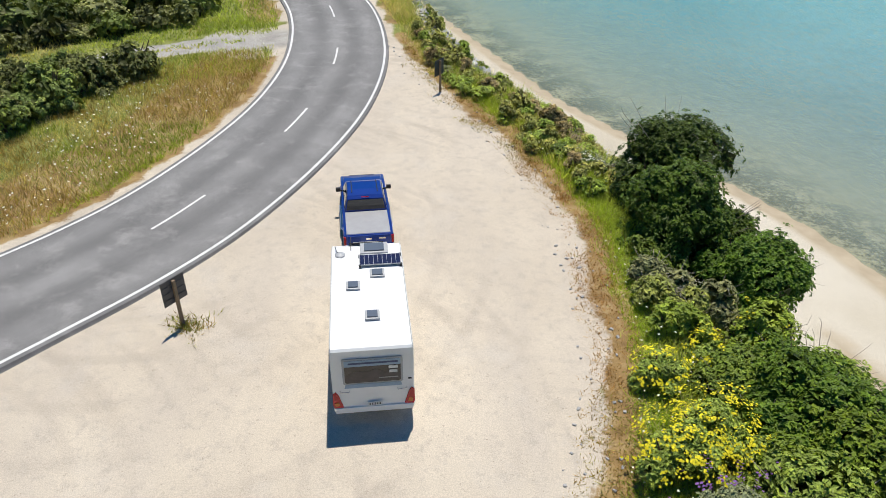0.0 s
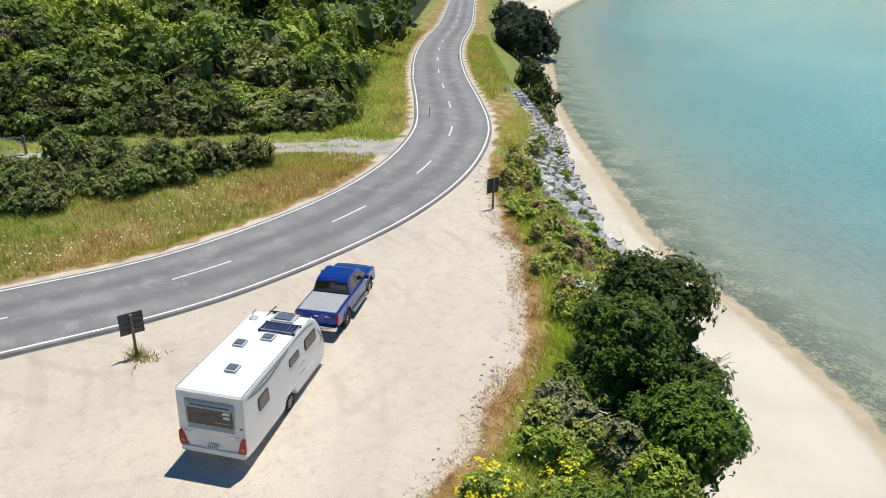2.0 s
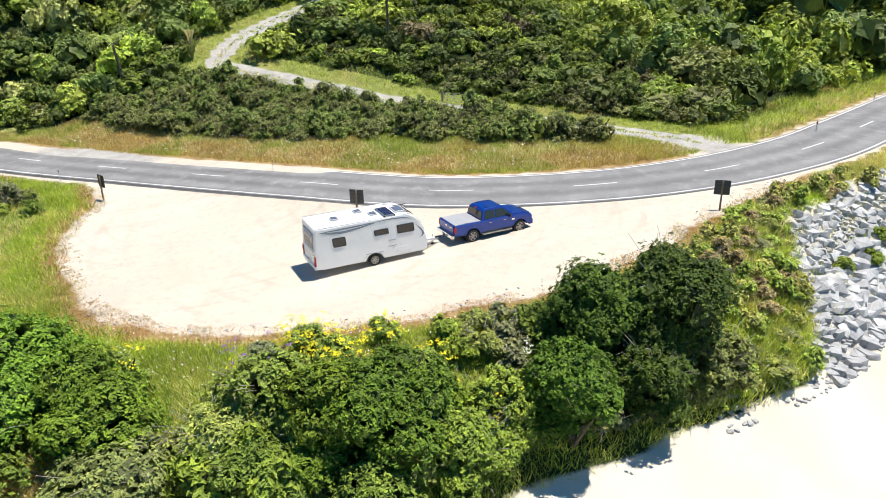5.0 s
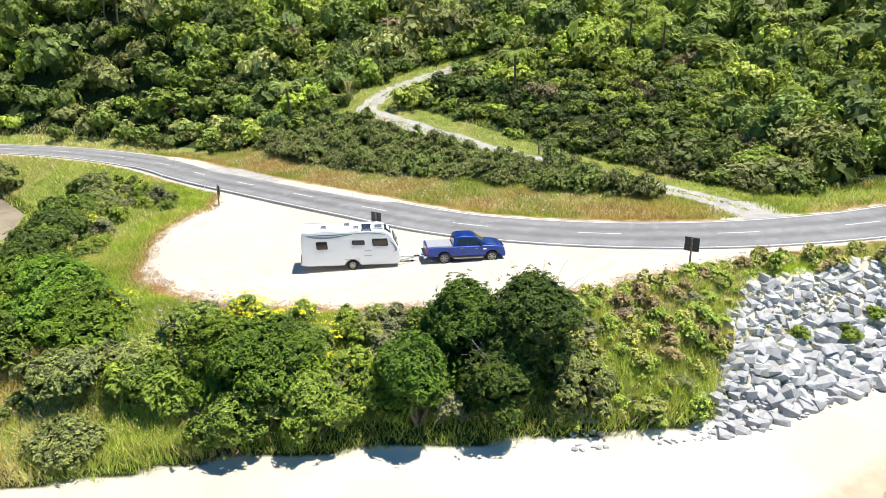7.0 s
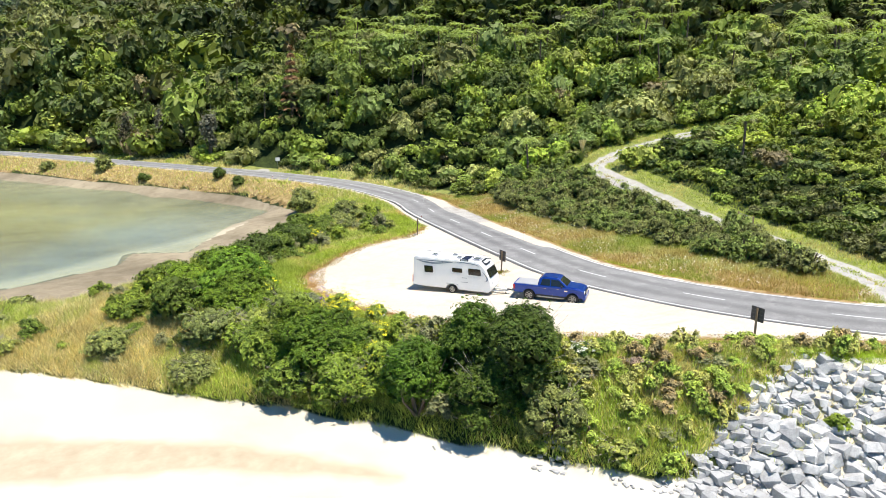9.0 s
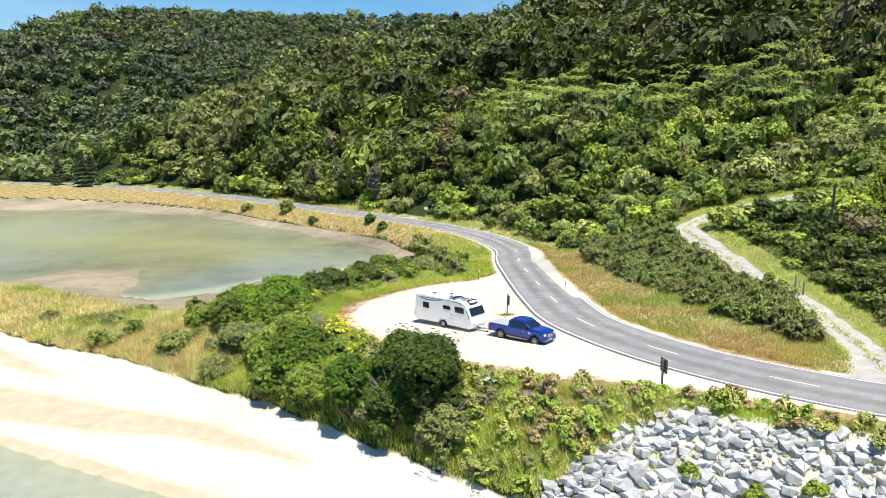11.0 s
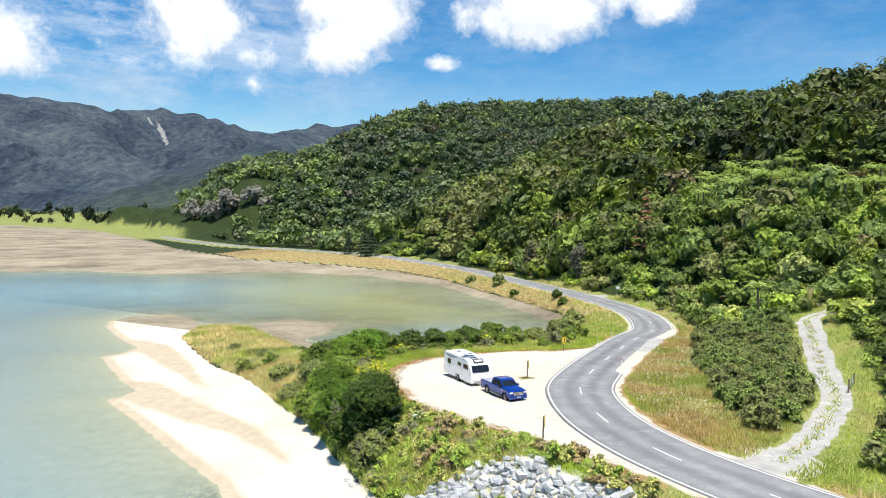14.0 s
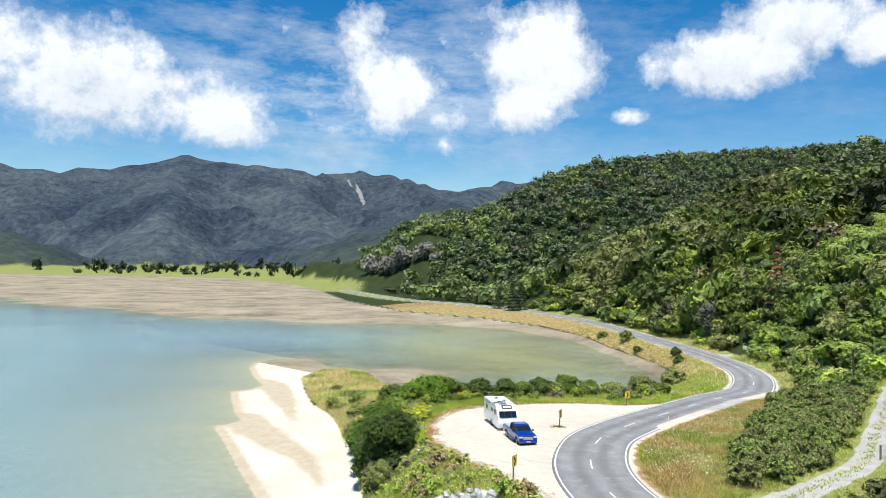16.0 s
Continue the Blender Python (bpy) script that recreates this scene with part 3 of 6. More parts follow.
for o in (-3.1, 3.1):
    line = new("edge_line", ribbon(road_line, [o - 0.07, o + 0.07], 0.1, "edge_line", M_LINE))
    line.parent = road

# ---- plants ----
rng = np.random.default_rng(7)


def unit(n):
    v = rng.normal(size=(n, 3))
    return v / np.linalg.norm(v, axis=1)[:, None]


def leaf_quads(c, nrm, size, slim=0.55, fold=0.25):
    """Pointed leaves of two triangles at places c, that face nrm."""
    n = len(c)
    r = unit(n)
    u = np.cross(nrm, r)
    u /= np.linalg.norm(u, axis=1)[:, None] + 1e-9
    w = np.cross(nrm, u)
    s = (size * rng.uniform(0.65, 1.35, n))[:, None]
    tip, end = c + u * s * 0.6, c - u * s * 0.6
    a, b = c + w * s * slim * 0.5 + nrm * s * fold * 0.4, c - w * s * slim * 0.5 + nrm * s * fold * 0.4
    v = np.stack([end, a, tip, b], 1).reshape(-1, 3)
    i = np.arange(n) * 4
    f = np.concatenate([np.stack([i, i + 1, i + 2], -1), np.stack([i, i + 2, i + 3], -1)])
    return v, f


def crown(radius, tall, lobes, leaves, size, lumps=0.42, spread=0.5, flat=0.0, low=0.35, up=0.6, per=8, wide=1.15, shoots=0.14, sprays=26):
    """A crown of lumps set with sprigs of leaves, its foot at z = 0: vertices, triangles, the number of inner vertices, and each vertex's own shade."""
    r = np.array([radius, radius, tall / 2])
    d = unit(lobes)
    d[:, 2] = np.abs(d[:, 2]) * (0.75 + low) - low
    lc = d * rng.uniform(0.3, 0.8, (lobes, 1)) * r + (0, 0, tall * 0.5)
    lr = rng.uniform(0.6, 1.35, lobes)[:, None] * lumps * np.array([radius, radius, tall * 0.5 * (1 - flat)])
    # broad sprays that fill each lump, later painted darker as inner shade
    k = np.repeat(np.arange(lobes), sprays)
    n = unit(len(k))
    t = n + unit(len(k)) * 0.45
    t /= np.linalg.norm(t, axis=1)[:, None]
    v, f = leaf_quads(lc[k] + n * lr[k] * rng.uniform(0.45, 0.9, (len(k), 1)), t, lr[k].mean(1) * 0.66, 0.9)
    vs, fs, off = [v], [f], len(v)
    # sprigs on the outside of the lumps, none deep within another lump
    want = max(leaves // per, 3)
    m = int(want * 2.6)
    k = rng.choice(lobes, m, p=lr[:, 0] ** 2 / (lr[:, 0] ** 2).sum())
    n = unit(m)
    n[:, 2] = np.where(rng.random(m) < 0.65, np.abs(n[:, 2]), n[:, 2])
    out = rng.uniform(0.84, 1.1, (m, 1)) + np.where(rng.random((m, 1)) < shoots, rng.uniform(0.1, 0.45, (m, 1)), 0)
    p = lc[k] + n * lr[k] * out
    deep = (np.linalg.norm((p[:, None] - lc[None]) / lr[None], axis=2) < 0.8).sum(1)
    pick = np.argsort(deep, kind="stable")[:want]
    p, n = p[pick], n[pick]
    want = len(p)
    N = np.repeat(n, per, 0)
    side = np.cross(N, unit(want * per))
    side *= (np.sqrt(rng.random(want * per)) * size * wide)[:, None]
    c = np.repeat(p, per, 0) + side + N * rng.uniform(-0.3, 0.35, (want * per, 1)) * size
    t = N * 0.7 + side / (size * wide) * 0.55 + unit(want * per) * spread + (0, 0, up)
    t /= np.linalg.norm(t, axis=1)[:, None]
    v, f = leaf_quads(c, t, size)
    vs.append(v)
    fs.append(f + off)
    shade = np.concatenate([np.ones(off), np.repeat(rng.uniform(0.72, 1.3, want), per * 4)])
    v = np.concatenate(vs)
    v[:, 2] = np.maximum(v[:, 2], 0.02)
    return v, np.concatenate(fs), off, shade


def stem(points, r0, r1, sides=6):
    """A tapered limb along points."""
    p = np.array(points, float)
    v, f = [], []
    for k, c in enumerate(p):
        d = p[min(k + 1, len(p) - 1)] - p[max(k - 1, 0)]
        d /= np.linalg.norm(d) + 1e-9
        u = np.cross(d, (0.3, 0.9, 0.2))
        u /= np.linalg.norm(u)
        w = np.cross(d, u)
        r = r0 + (r1 - r0) * k / (len(p) - 1)
        for j in range(sides):
            a = 2 * math.pi * j / sides
            v.append(c + r * (math.cos(a) * u + math.sin(a) * w))
    for k in range(len(p) - 1):
        for j in range(sides):
            a, b = k * sides + j, k * sides + (j + 1) % sides
            f += [(a, b, b + sides), (a, b + sides, a + sides)]
    return np.array(v), np.array(f)


def joined(parts):
    vs, fs, off = [], [], 0
    for v, f in parts:
        vs.append(v)
        fs.append(np.asarray(f) + off)
        off += len(v)
    return np.concatenate(vs), np.concatenate(fs)


SHADE_BROWN = np.array((0.07, 0.06, 0.032))       # brown that goes with the shade painted inside a crown


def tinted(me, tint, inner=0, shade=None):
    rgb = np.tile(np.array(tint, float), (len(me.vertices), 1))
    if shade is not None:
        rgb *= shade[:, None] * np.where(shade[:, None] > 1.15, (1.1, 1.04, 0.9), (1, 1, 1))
    # shade within the crown is painted on the inner leaves
    rgb[:inner] = rgb[:inner] * 0.42 + SHADE_BROWN * 0.1
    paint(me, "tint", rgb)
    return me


M_BARK = plain("bark", (0.16, 0.12, 0.085), 0.9, vary=0.4, scale=4, bump=0.6)
M_TWIG = plain("dead_twig", (0.4, 0.35, 0.29), 0.9, vary=0.3, scale=5, bump=0.4)


def child(name, me, parent, label=""):
    ob = new(name, me)
    ob.parent = parent
    if label:
        ob["label"] = label
    return ob


def make_bush(x, y, radius, tall, tint, label, leaves=5000, size=0.16, lobes=16, name="bush", sunk=0.3, category="bush", bare=0.0, lumps=0.36, stems=7):
    """A bush: forked stems and a crown of leaves, standing on the bank."""
    root = tagged(new(name), label, category)
    root.location = (x, y, z_at(x, y) - sunk)
    limbs = []
    for k in range(stems):
        a, s = rng.uniform(0, 6.283), rng.uniform(0.3, 0.75)
        e = np.array([math.cos(a) * radius * s, math.sin(a) * radius * s, tall * rng.uniform(0.45, 0.8)])
        mid = e * (0.45, 0.45, 0.5) + rng.normal(0, 0.12, 3)
        limbs.append(stem([(0, 0, 0), mid * 0.5, mid, e], 0.07 + 0.012 * tall, 0.02))
    v, f = joined(limbs)
    child("forked_stem", mesh_from("forked_stem", v, f, True, [M_BARK]), root)
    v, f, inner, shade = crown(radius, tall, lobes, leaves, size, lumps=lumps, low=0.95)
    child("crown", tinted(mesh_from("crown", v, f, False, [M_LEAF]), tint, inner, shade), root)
    if bare:
        sp = []
        for k in range(int(40 * bare)):
            a, h = rng.uniform(0, 6.283), rng.uniform(0.15, 0.95)
            s = np.array([math.cos(a) * radius * 0.75, math.sin(a) * radius * 0.75, tall * h])
            e = s * (1.1, 1.1, 1.02) + rng.normal(0, 0.14, 3)
            sp.append(stem([s * (0.5, 0.5, 0.8), s, e], 0.016, 0.005, 4))
        v, f = joined(sp)
        child("dead_wood", mesh_from("dead_wood", v, f, True, [M_TWIG]), root, "bare grey twigs")["kind"] = "stuff"
    return root


DARK, MID, FRESH, OLIVE, GORSE = (0.1, 0.145, 0.026), (0.15, 0.21, 0.032), (0.23, 0.3, 0.04), (0.26, 0.29, 0.085), (0.25, 0.32, 0.08)

# bushes along the bank above the beach: x, y, radius, height, tint, leaves, label, bare twigs
BANK = [(11.6, 31.2, 2.9, 4.2 + 10, (0.077, 0.118, 0.0184), 24000, "tall dense dark-green bush on the bank above the beach", 0.8),
        (11.0, 27.6, 2.5, 3.4 + 10, (0.0873, 0.146, 0.0168), 17000, "dark-green rounded bush on the grassy bank", 0.0),
        (14.0, 25.4, 2.5, 1.8 + 10, (0.109, 0.195, 0.0195), 18000, "round glossy green bush at the top of the beach", 0.2),
        (13.6, 29.4, 2.1, 1.3 + 10, (0.0844, 0.129, 0.0184), 12000, "dark-green bush above the sand with bare stems", 1.2),
        (12.6, 33.6, 1.8, 0.2 + 10, OLIVE, 5000, "grey-green scrub with dead twigs on the bank", 1.2),
        (12.8, 17.6, 2.6, 2.2 + 10, (0.101, 0.165, 0.0166), 17000, "green bush with glossy leaves on the bank", 0.0),
        (11.1, 18.8, 1.6, 0.9 + 10, MID, 6000, "light-green bushy shrub on the bank", 0.3),
        (14.6, 20.6, 1.8, 0.1 + 10, (0.194, 0.264, 0.0375), 9000, "olive-green scrubby bush with dry twigs above the beach", 1.0),
        (13.2, 22.4, 1.6, 0.3 + 10, FRESH, 5000, "light-green shrub with yellow tips on the bank", 0.3),
        (15.2, 16.6, 1.9, -0.9 + 10, MID, 6000, "green bush at the foot of the bank above the sand", 0.6),
        (11.2, 13.6, 2.2, 1.7 + 10, (0.204, 0.264, 0.045), 9000, "grey-green scrub bush with dead twigs", 1.4),
        (13.6, 12.4, 1.7, 0.3 + 10, MID, 7000, "green bush at the foot of the bank", 0.3),
        (7.8, 4.4, 2.7, 2.8 + 10, (0.166, 0.285, 0.0276), 16000, "large rounded glossy green bush beside the gravel", 0.0),
        (11.6, 3.0, 2.4, 1.4 + 10, MID, 7000, "green bush on the low grassy point", 0.2),
        (10.4, 7.2, 2.0, 1.5 + 10, (0.169, 0.256, 0.0244), 9000, "dense green bush on the grassy bank", 0.0),
        (13.4, 7.8, 2.0, 0.2 + 10, (0.235, 0.275, 0.084), 5000, "grey-green scrub with bare twigs", 1.0),
        (16.4, 9.0, 1.5, -2.0 + 10, OLIVE, 4000, "low scrub at the edge of the sand", 0.8),
        (4.4, 0.4, 2.3, 1.9 + 10, MID, 7000, "dense green bush behind the gravel", 0.0),
        (7.6, -2.8, 2.2, 0.9 + 10, MID, 6000, "green bush on the low point", 0.0),
        (12.6, -2.0, 1.8, -0.3 + 10, FRESH, 5000, "bright-green bush on the low point", 0.0),
        (16.6, 1.0, 1.7, -1.6 + 10, OLIVE, 5000, "scrubby bush with twigs on the low point", 0.8),
        (0.2, -2.0, 2.2, 1.5 + 10, DARK, 6000, "dark-green bush beside the lagoon", 0.2),
        (-3.6, -3.4, 2.0, 1.3 + 10, DARK, 6000, "dark-green bush beside the lagoon", 0.2),
        (-9.5, -5.0, 2.4, 3.1, DARK, 6000, "dark-green bush beside the lagoon", 0.0),
        (-13.4, -6.4, 2.2, 3.4, MID, 6000, "green shrub beside the lagoon", 0.2),
        (-16.6, -6.0, 1.8, 2.4, MID, 5000, "green shrub beside the lagoon", 0.2),
        (-20.5, -7.0, 1.9, 2.6, OLIVE, 5000, "olive shrub beside the lagoon", 0.5),
        (-25.5, -9.6, 2.0, 3.2, OLIVE, 5000, "wind-shaped olive bush at the bend of the road", 0.6),
        (-28.5, -12.5, 1.6, 2.2, DARK, 3000, "dark shrub at the bend of the road", 0.3),
        (-37.0, -26.5, 2.6, 4.2, OLIVE, 5000, "scrubby olive bush on the lagoon shore by the road", 0.8),
        (-48.5, -56.5, 1.2, 2.6, DARK, 1800, "small dark shrub at the road's edge by the lagoon", 0.0),
        (-46.8, -50.0, 1.3, 2.0, DARK, 1800, "small dark shrub at the road's edge by the lagoon", 0.0),
        (-47.0, -88.0, 2.0, 3.6, OLIVE, 2500, "grey-green shrub between road and lagoon", 0.5),
        (-45.6, -74.0, 1.4, 2.0, DARK, 1500, "small dark shrub between road and lagoon", 0.0),
        (-45.0, -104.0, 1.8, 2.2, OLIVE, 1500, "low olive shrub between road and lagoon", 0.0),
        (18.0, -12.0, 1.4, 1.6, OLIVE, 2500, "low olive scrub on the sandy point", 0.8),
        (13.0, -16.0, 1.3, 1.5, OLIVE, 2200, "low olive scrub on the sandy point", 0.6),
        (22.0, -20.0, 1.2, 1.3, (0.198, 0.198, 0.0564), 2000, "low dry scrub on the sandy point", 0.8),
        (12.4, 15.4, 2.0, 1.9 + 10, (0.12, 0.172, 0.0152), 11000, "bright glossy green bush in the thicket on the bank", 0.0),
        (13.4, 14.6, 1.8, -0.3 + 10, (0.137, 0.205, 0.0193), 8000, "green bush at the foot of the thicket", 0.3),
        (13.0, 19.6, 1.7, 0.6 + 10, (0.184, 0.264, 0.0225), 8000, "green leafy bush in the thicket on the bank", 0.4),
        (12.3, 11.6, 1.9, 0.5 + 10, (0.275, 0.319, 0.075), 8000, "grey-green twiggy bush in the thicket on the bank", 1.6),
        (9.2, 6.6, 2.0, 2.0 + 10, (0.137, 0.21, 0.0193), 9000, "glossy green rounded bush beside the gravel", 0.0),
        (6.0, 1.4, 2.3, 2.3 + 10, (0.137, 0.21, 0.0193), 9000, "glossy green rounded bush behind the gravel", 0.0),
        (9.2, 0.8, 2.2, 1.7 + 10, (0.196, 0.29, 0.0263), 8000, "bright-green leafy bush on the low point", 0.0),
        (-51.5, 24.8, 1.9, 3.8, DARK, 4000, "dark rounded bush beside the bend of the track", 0.0),
        (-6.6, -4.2, 1.9, 2.6, MID, 5000, "green bush beside the lagoon", 0.0),
        # beyond the rocks
        (-6.0, 84.0, 2.2, 4.6, DARK, 4000, "dark-green shore tree beside the road", 0.2),
        (-9.6, 92.0, 2.6, 5.4, DARK, 4000, "dark-green shore tree beside the road", 0.0),
        (-4.6, 80.0, 1.5, 2.6, OLIVE, 2500, "scrubby bush above the rocks", 0.8),
        (-22.0, 132.0, 5.0, 9.0, (0.039, 0.0585, 0.0234), 7000, "large dark shore tree on the headland", 0.0),
        (-24.0, 146.0, 5.6, 10.0, (0.039, 0.0585, 0.0234), 7000, "large dark shore tree on the headland", 0.0),
        (-31.0, 158.0, 5.6, 10.0, (0.0442, 0.065, 0.026), 7000, "large dark shore tree on the headland", 0.0)]
# near the gravel the height is the level of the bush's top, with ten added
for x, y, r, h, tint, n, label, bare in BANK:
    level = x > -5 and y < 40 and not (x > 12 and y < -9)
    h = max(h - 10 - z_at(x, y) + 0.3, 1.4) if level else h
    if level and y < 24:
        r, h = (r * 1.1, h * 1.04) if y > 9 else (r * 1.22, h * 1.12)
    tint = np.array(tint) * (0.95 if level and y > 24 else 1.15 if level and y > 9 else 1.0)
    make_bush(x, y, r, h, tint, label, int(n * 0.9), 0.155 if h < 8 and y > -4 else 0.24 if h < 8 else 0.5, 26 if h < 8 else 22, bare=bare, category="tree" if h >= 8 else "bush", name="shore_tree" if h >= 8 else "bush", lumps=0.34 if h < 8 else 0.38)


# ---- forest ----
def forest(name, label, places, protos, tints, inside=0.3):
    """Many crowns joined into one mesh; inside: factor that paints shade on inner leaves."""
    vs, fs, cs, off = [], [], [], 0
    for (x, y, z, s, q), tint in zip(places, tints):
        v, f, inner, shade = protos[int(rng.integers(len(protos)))]
        a = rng.uniform(0, 6.283)
        c, d = math.cos(a) * s, math.sin(a) * s
        w = np.empty_like(v)
        w[:, 0], w[:, 1], w[:, 2] = v[:, 0] * c - v[:, 1] * d + x, v[:, 0] * d + v[:, 1] * c + y, v[:, 2] * s * q + z
        vs.append(w)
        fs.append(f + off)
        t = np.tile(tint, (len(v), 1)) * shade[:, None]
        # inner leaves take a darker colour in place of shade
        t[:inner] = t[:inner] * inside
        cs.append(t)
        off += len(v)
    me = mesh_from(name, np.concatenate(vs), np.concatenate(fs), False, [M_LEAF])
    paint(me, "tint", np.concatenate(cs))
    return tagged(new(name, me), label, "forest", kind="stuff")


def scatter(x0, x1, y0, y1, gap, ok):
    xs, ys = np.meshgrid(np.arange(x0, x1, gap), np.arange(y0, y1, gap))
    x, y = xs.ravel() + rng.uniform(-0.45, 0.45, xs.size) * gap, ys.ravel() + rng.uniform(-0.45, 0.45, xs.size) * gap
    k = ok(x, y)
    return x[k], y[k]


def hill_ok(x, y):
    dr, dt, dk = pdist(x, y, ROAD[::2])[0], sdist(x, y, TOP), pdist(x, y, TRACK[::2])[0]
    dd = pdist(x, y, [(-55, -52), (-63, -60)])[0]
    west = (sdist(x, y, PAD) < -1) & (dr > 6.8 + 2.5 * (y > 50)) & (dt > 9)
    return west & (dk > 4.2 - 0.6 * (x < -50)) & (sdist(x, y, GLADE) < -1.5) & (dd > 4.5) & (x < np.interp(y, ROAD[:, 1], ROAD[:, 0]) - 5)


def tints_for(x, y, n):
    """Mixed bush greens in drifts."""
    pal = np.array([(0.12, 0.165, 0.035), (0.175, 0.24, 0.042), (0.25, 0.33, 0.05), (0.2, 0.225, 0.075), (0.28, 0.34, 0.065), (0.135, 0.19, 0.05)])
    drift = fbm(x, y, 26, 3, 21)
    k = np.clip((drift - 0.25) * 2 * 5 + rng.normal(0, 1.2, n), 0, 5).astype(int)
    k = np.array([3, 0, 1, 5, 2, 4])[k]
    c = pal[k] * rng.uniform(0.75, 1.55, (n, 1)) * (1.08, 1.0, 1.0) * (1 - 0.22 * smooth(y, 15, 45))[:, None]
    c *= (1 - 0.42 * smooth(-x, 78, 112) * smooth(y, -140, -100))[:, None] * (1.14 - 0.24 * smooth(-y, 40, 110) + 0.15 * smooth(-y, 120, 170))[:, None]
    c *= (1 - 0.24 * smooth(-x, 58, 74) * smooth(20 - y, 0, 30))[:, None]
    brown = rng.random(n) < 0.015
    c[brown] = (0.22, 0.18, 0.09)
    return c


DOME = dict(spread=0.5, up=0.4, wide=1.3)
near_protos = [crown(2.5, 4.2, 7, 470, 0.28, 0.48, **DOME) for k in range(7)] + [crown(2.1, 5.2, 7, 460, 0.27, 0.48, **DOME) for k in range(5)] + [crown(2.9, 3.4, 8, 500, 0.28, 0.44, **DOME) for k in range(5)]
mid_protos = [crown(2.9, 4.6, 5, 190, 0.4, 0.52, sprays=24, **DOME) for k in range(12)]
far_protos = [crown(2.9, 5.0, 4, 32, 0.9, 0.6, per=4, sprays=13, **DOME) for k in range(12)]
x, y = scatter(-135, -12, -205, 140, 3.0, hill_ok)
z = height(x, y)
low = np.maximum(smooth(-x, 42, 75), smooth(y, 50, 62))
s = np.where(rng.random(len(x)) < 0.12 + 0.1 * low, 1.55, 1.0) * rng.uniform(0.75, 1.15, len(x)) * (0.6 + 0.45 * low)
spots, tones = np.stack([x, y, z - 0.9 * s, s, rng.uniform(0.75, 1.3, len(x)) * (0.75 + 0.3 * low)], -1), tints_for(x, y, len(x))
near = (x > -104) & (y > -80) & (y < 84)
big = ~near & (rng.random(len(x)) < 0.62)
spots[big, 3] *= rng.uniform(1.2, 1.8, big.sum())
keep = near | big
spots, tones, near = spots[keep], tones[keep], near[keep]
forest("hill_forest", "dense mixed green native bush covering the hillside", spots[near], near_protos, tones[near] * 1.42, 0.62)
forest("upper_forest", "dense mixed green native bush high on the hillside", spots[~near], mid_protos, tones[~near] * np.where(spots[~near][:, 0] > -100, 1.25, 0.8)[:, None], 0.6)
x, y = scatter(-80, -12, -20, 120, 1.75, lambda x, y: hill_ok(x, y) & (rng.random(x.shape) < (1 - 0.8 * smooth(-x, 50, 80)) * (1 - 0.75 * smooth(y, 50, 62))))
s = rng.uniform(0.34, 0.62, len(x))
shrub_protos = [crown(2.5, 3.6, 4, 130, 0.5, 0.5, **DOME) for k in range(8)]
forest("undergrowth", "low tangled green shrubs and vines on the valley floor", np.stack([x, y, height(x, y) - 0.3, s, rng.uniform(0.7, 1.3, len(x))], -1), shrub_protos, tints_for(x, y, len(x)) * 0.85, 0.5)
x, y = scatter(-480, 130, -820, -200, 9.6, lambda x, y: hill_ok(x, y) & ~((x > -6) & (x < 56) & (y > -472) & (y < -415)) & (height(x, y) > -3.0) & ((height(x, y) > 3) | (fbm(x, y, 40, 2, 17) > 0.36)))
x2, y2 = scatter(-300, -133, -205, 120, 6.2, hill_ok)
x3, y3 = scatter(-860, -470, -900, -560, 12, hill_ok)
x, y = np.concatenate([x, x2, x3]), np.concatenate([y, y2, y3])
s = np.where(x < -470, 2.6, 2.0) * rng.uniform(0.8, 1.35, len(x))
# beyond y = -150 the tints gain blue, a painted distance haze
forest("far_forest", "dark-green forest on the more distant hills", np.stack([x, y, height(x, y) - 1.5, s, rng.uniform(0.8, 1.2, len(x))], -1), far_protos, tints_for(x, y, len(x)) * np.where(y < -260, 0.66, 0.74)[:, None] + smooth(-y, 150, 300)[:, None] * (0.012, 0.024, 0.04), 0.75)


def fern_crown(radius, fronds):
    """A rosette of arching fronds, each with narrow leaflets to both sides."""
    vs, fs, off = [], [], 0
    for k in range(fronds):
        a = 6.283 * k / fronds + rng.uniform(-0.2, 0.2)
        up, R = rng.uniform(0.35, 0.8), radius * rng.uniform(0.85, 1.15)
        t = np.linspace(0, 1, 12)
        r = R * t * (1 - 0.12 * t * t)
        z = R * (up * t * 1.5 - (0.36 + up) * t ** 2.1)
        rib = np.stack([math.cos(a) * r, math.sin(a) * r, z], -1)
        side = np.array([-math.sin(a), math.cos(a), 0])
        w = 0.145 * R * np.sin(np.clip(t * 0.98 + 0.1, 0, 1) * math.pi) ** 0.7
        for j in range(11):
            for sgn in (1, -1):
                b, c = rib[j], rib[j + 1]
                tip = (b + c) / 2 + side * sgn * w[j] + (c - b) * 0.8 - (0, 0, 0.3 * w[j])
                vs += [b, b + (c - b) * 0.72, tip]
                fs.append((off, off + 1, off + 2))
                off += 3
    return np.array(vs), np.array(fs)


ferns = []
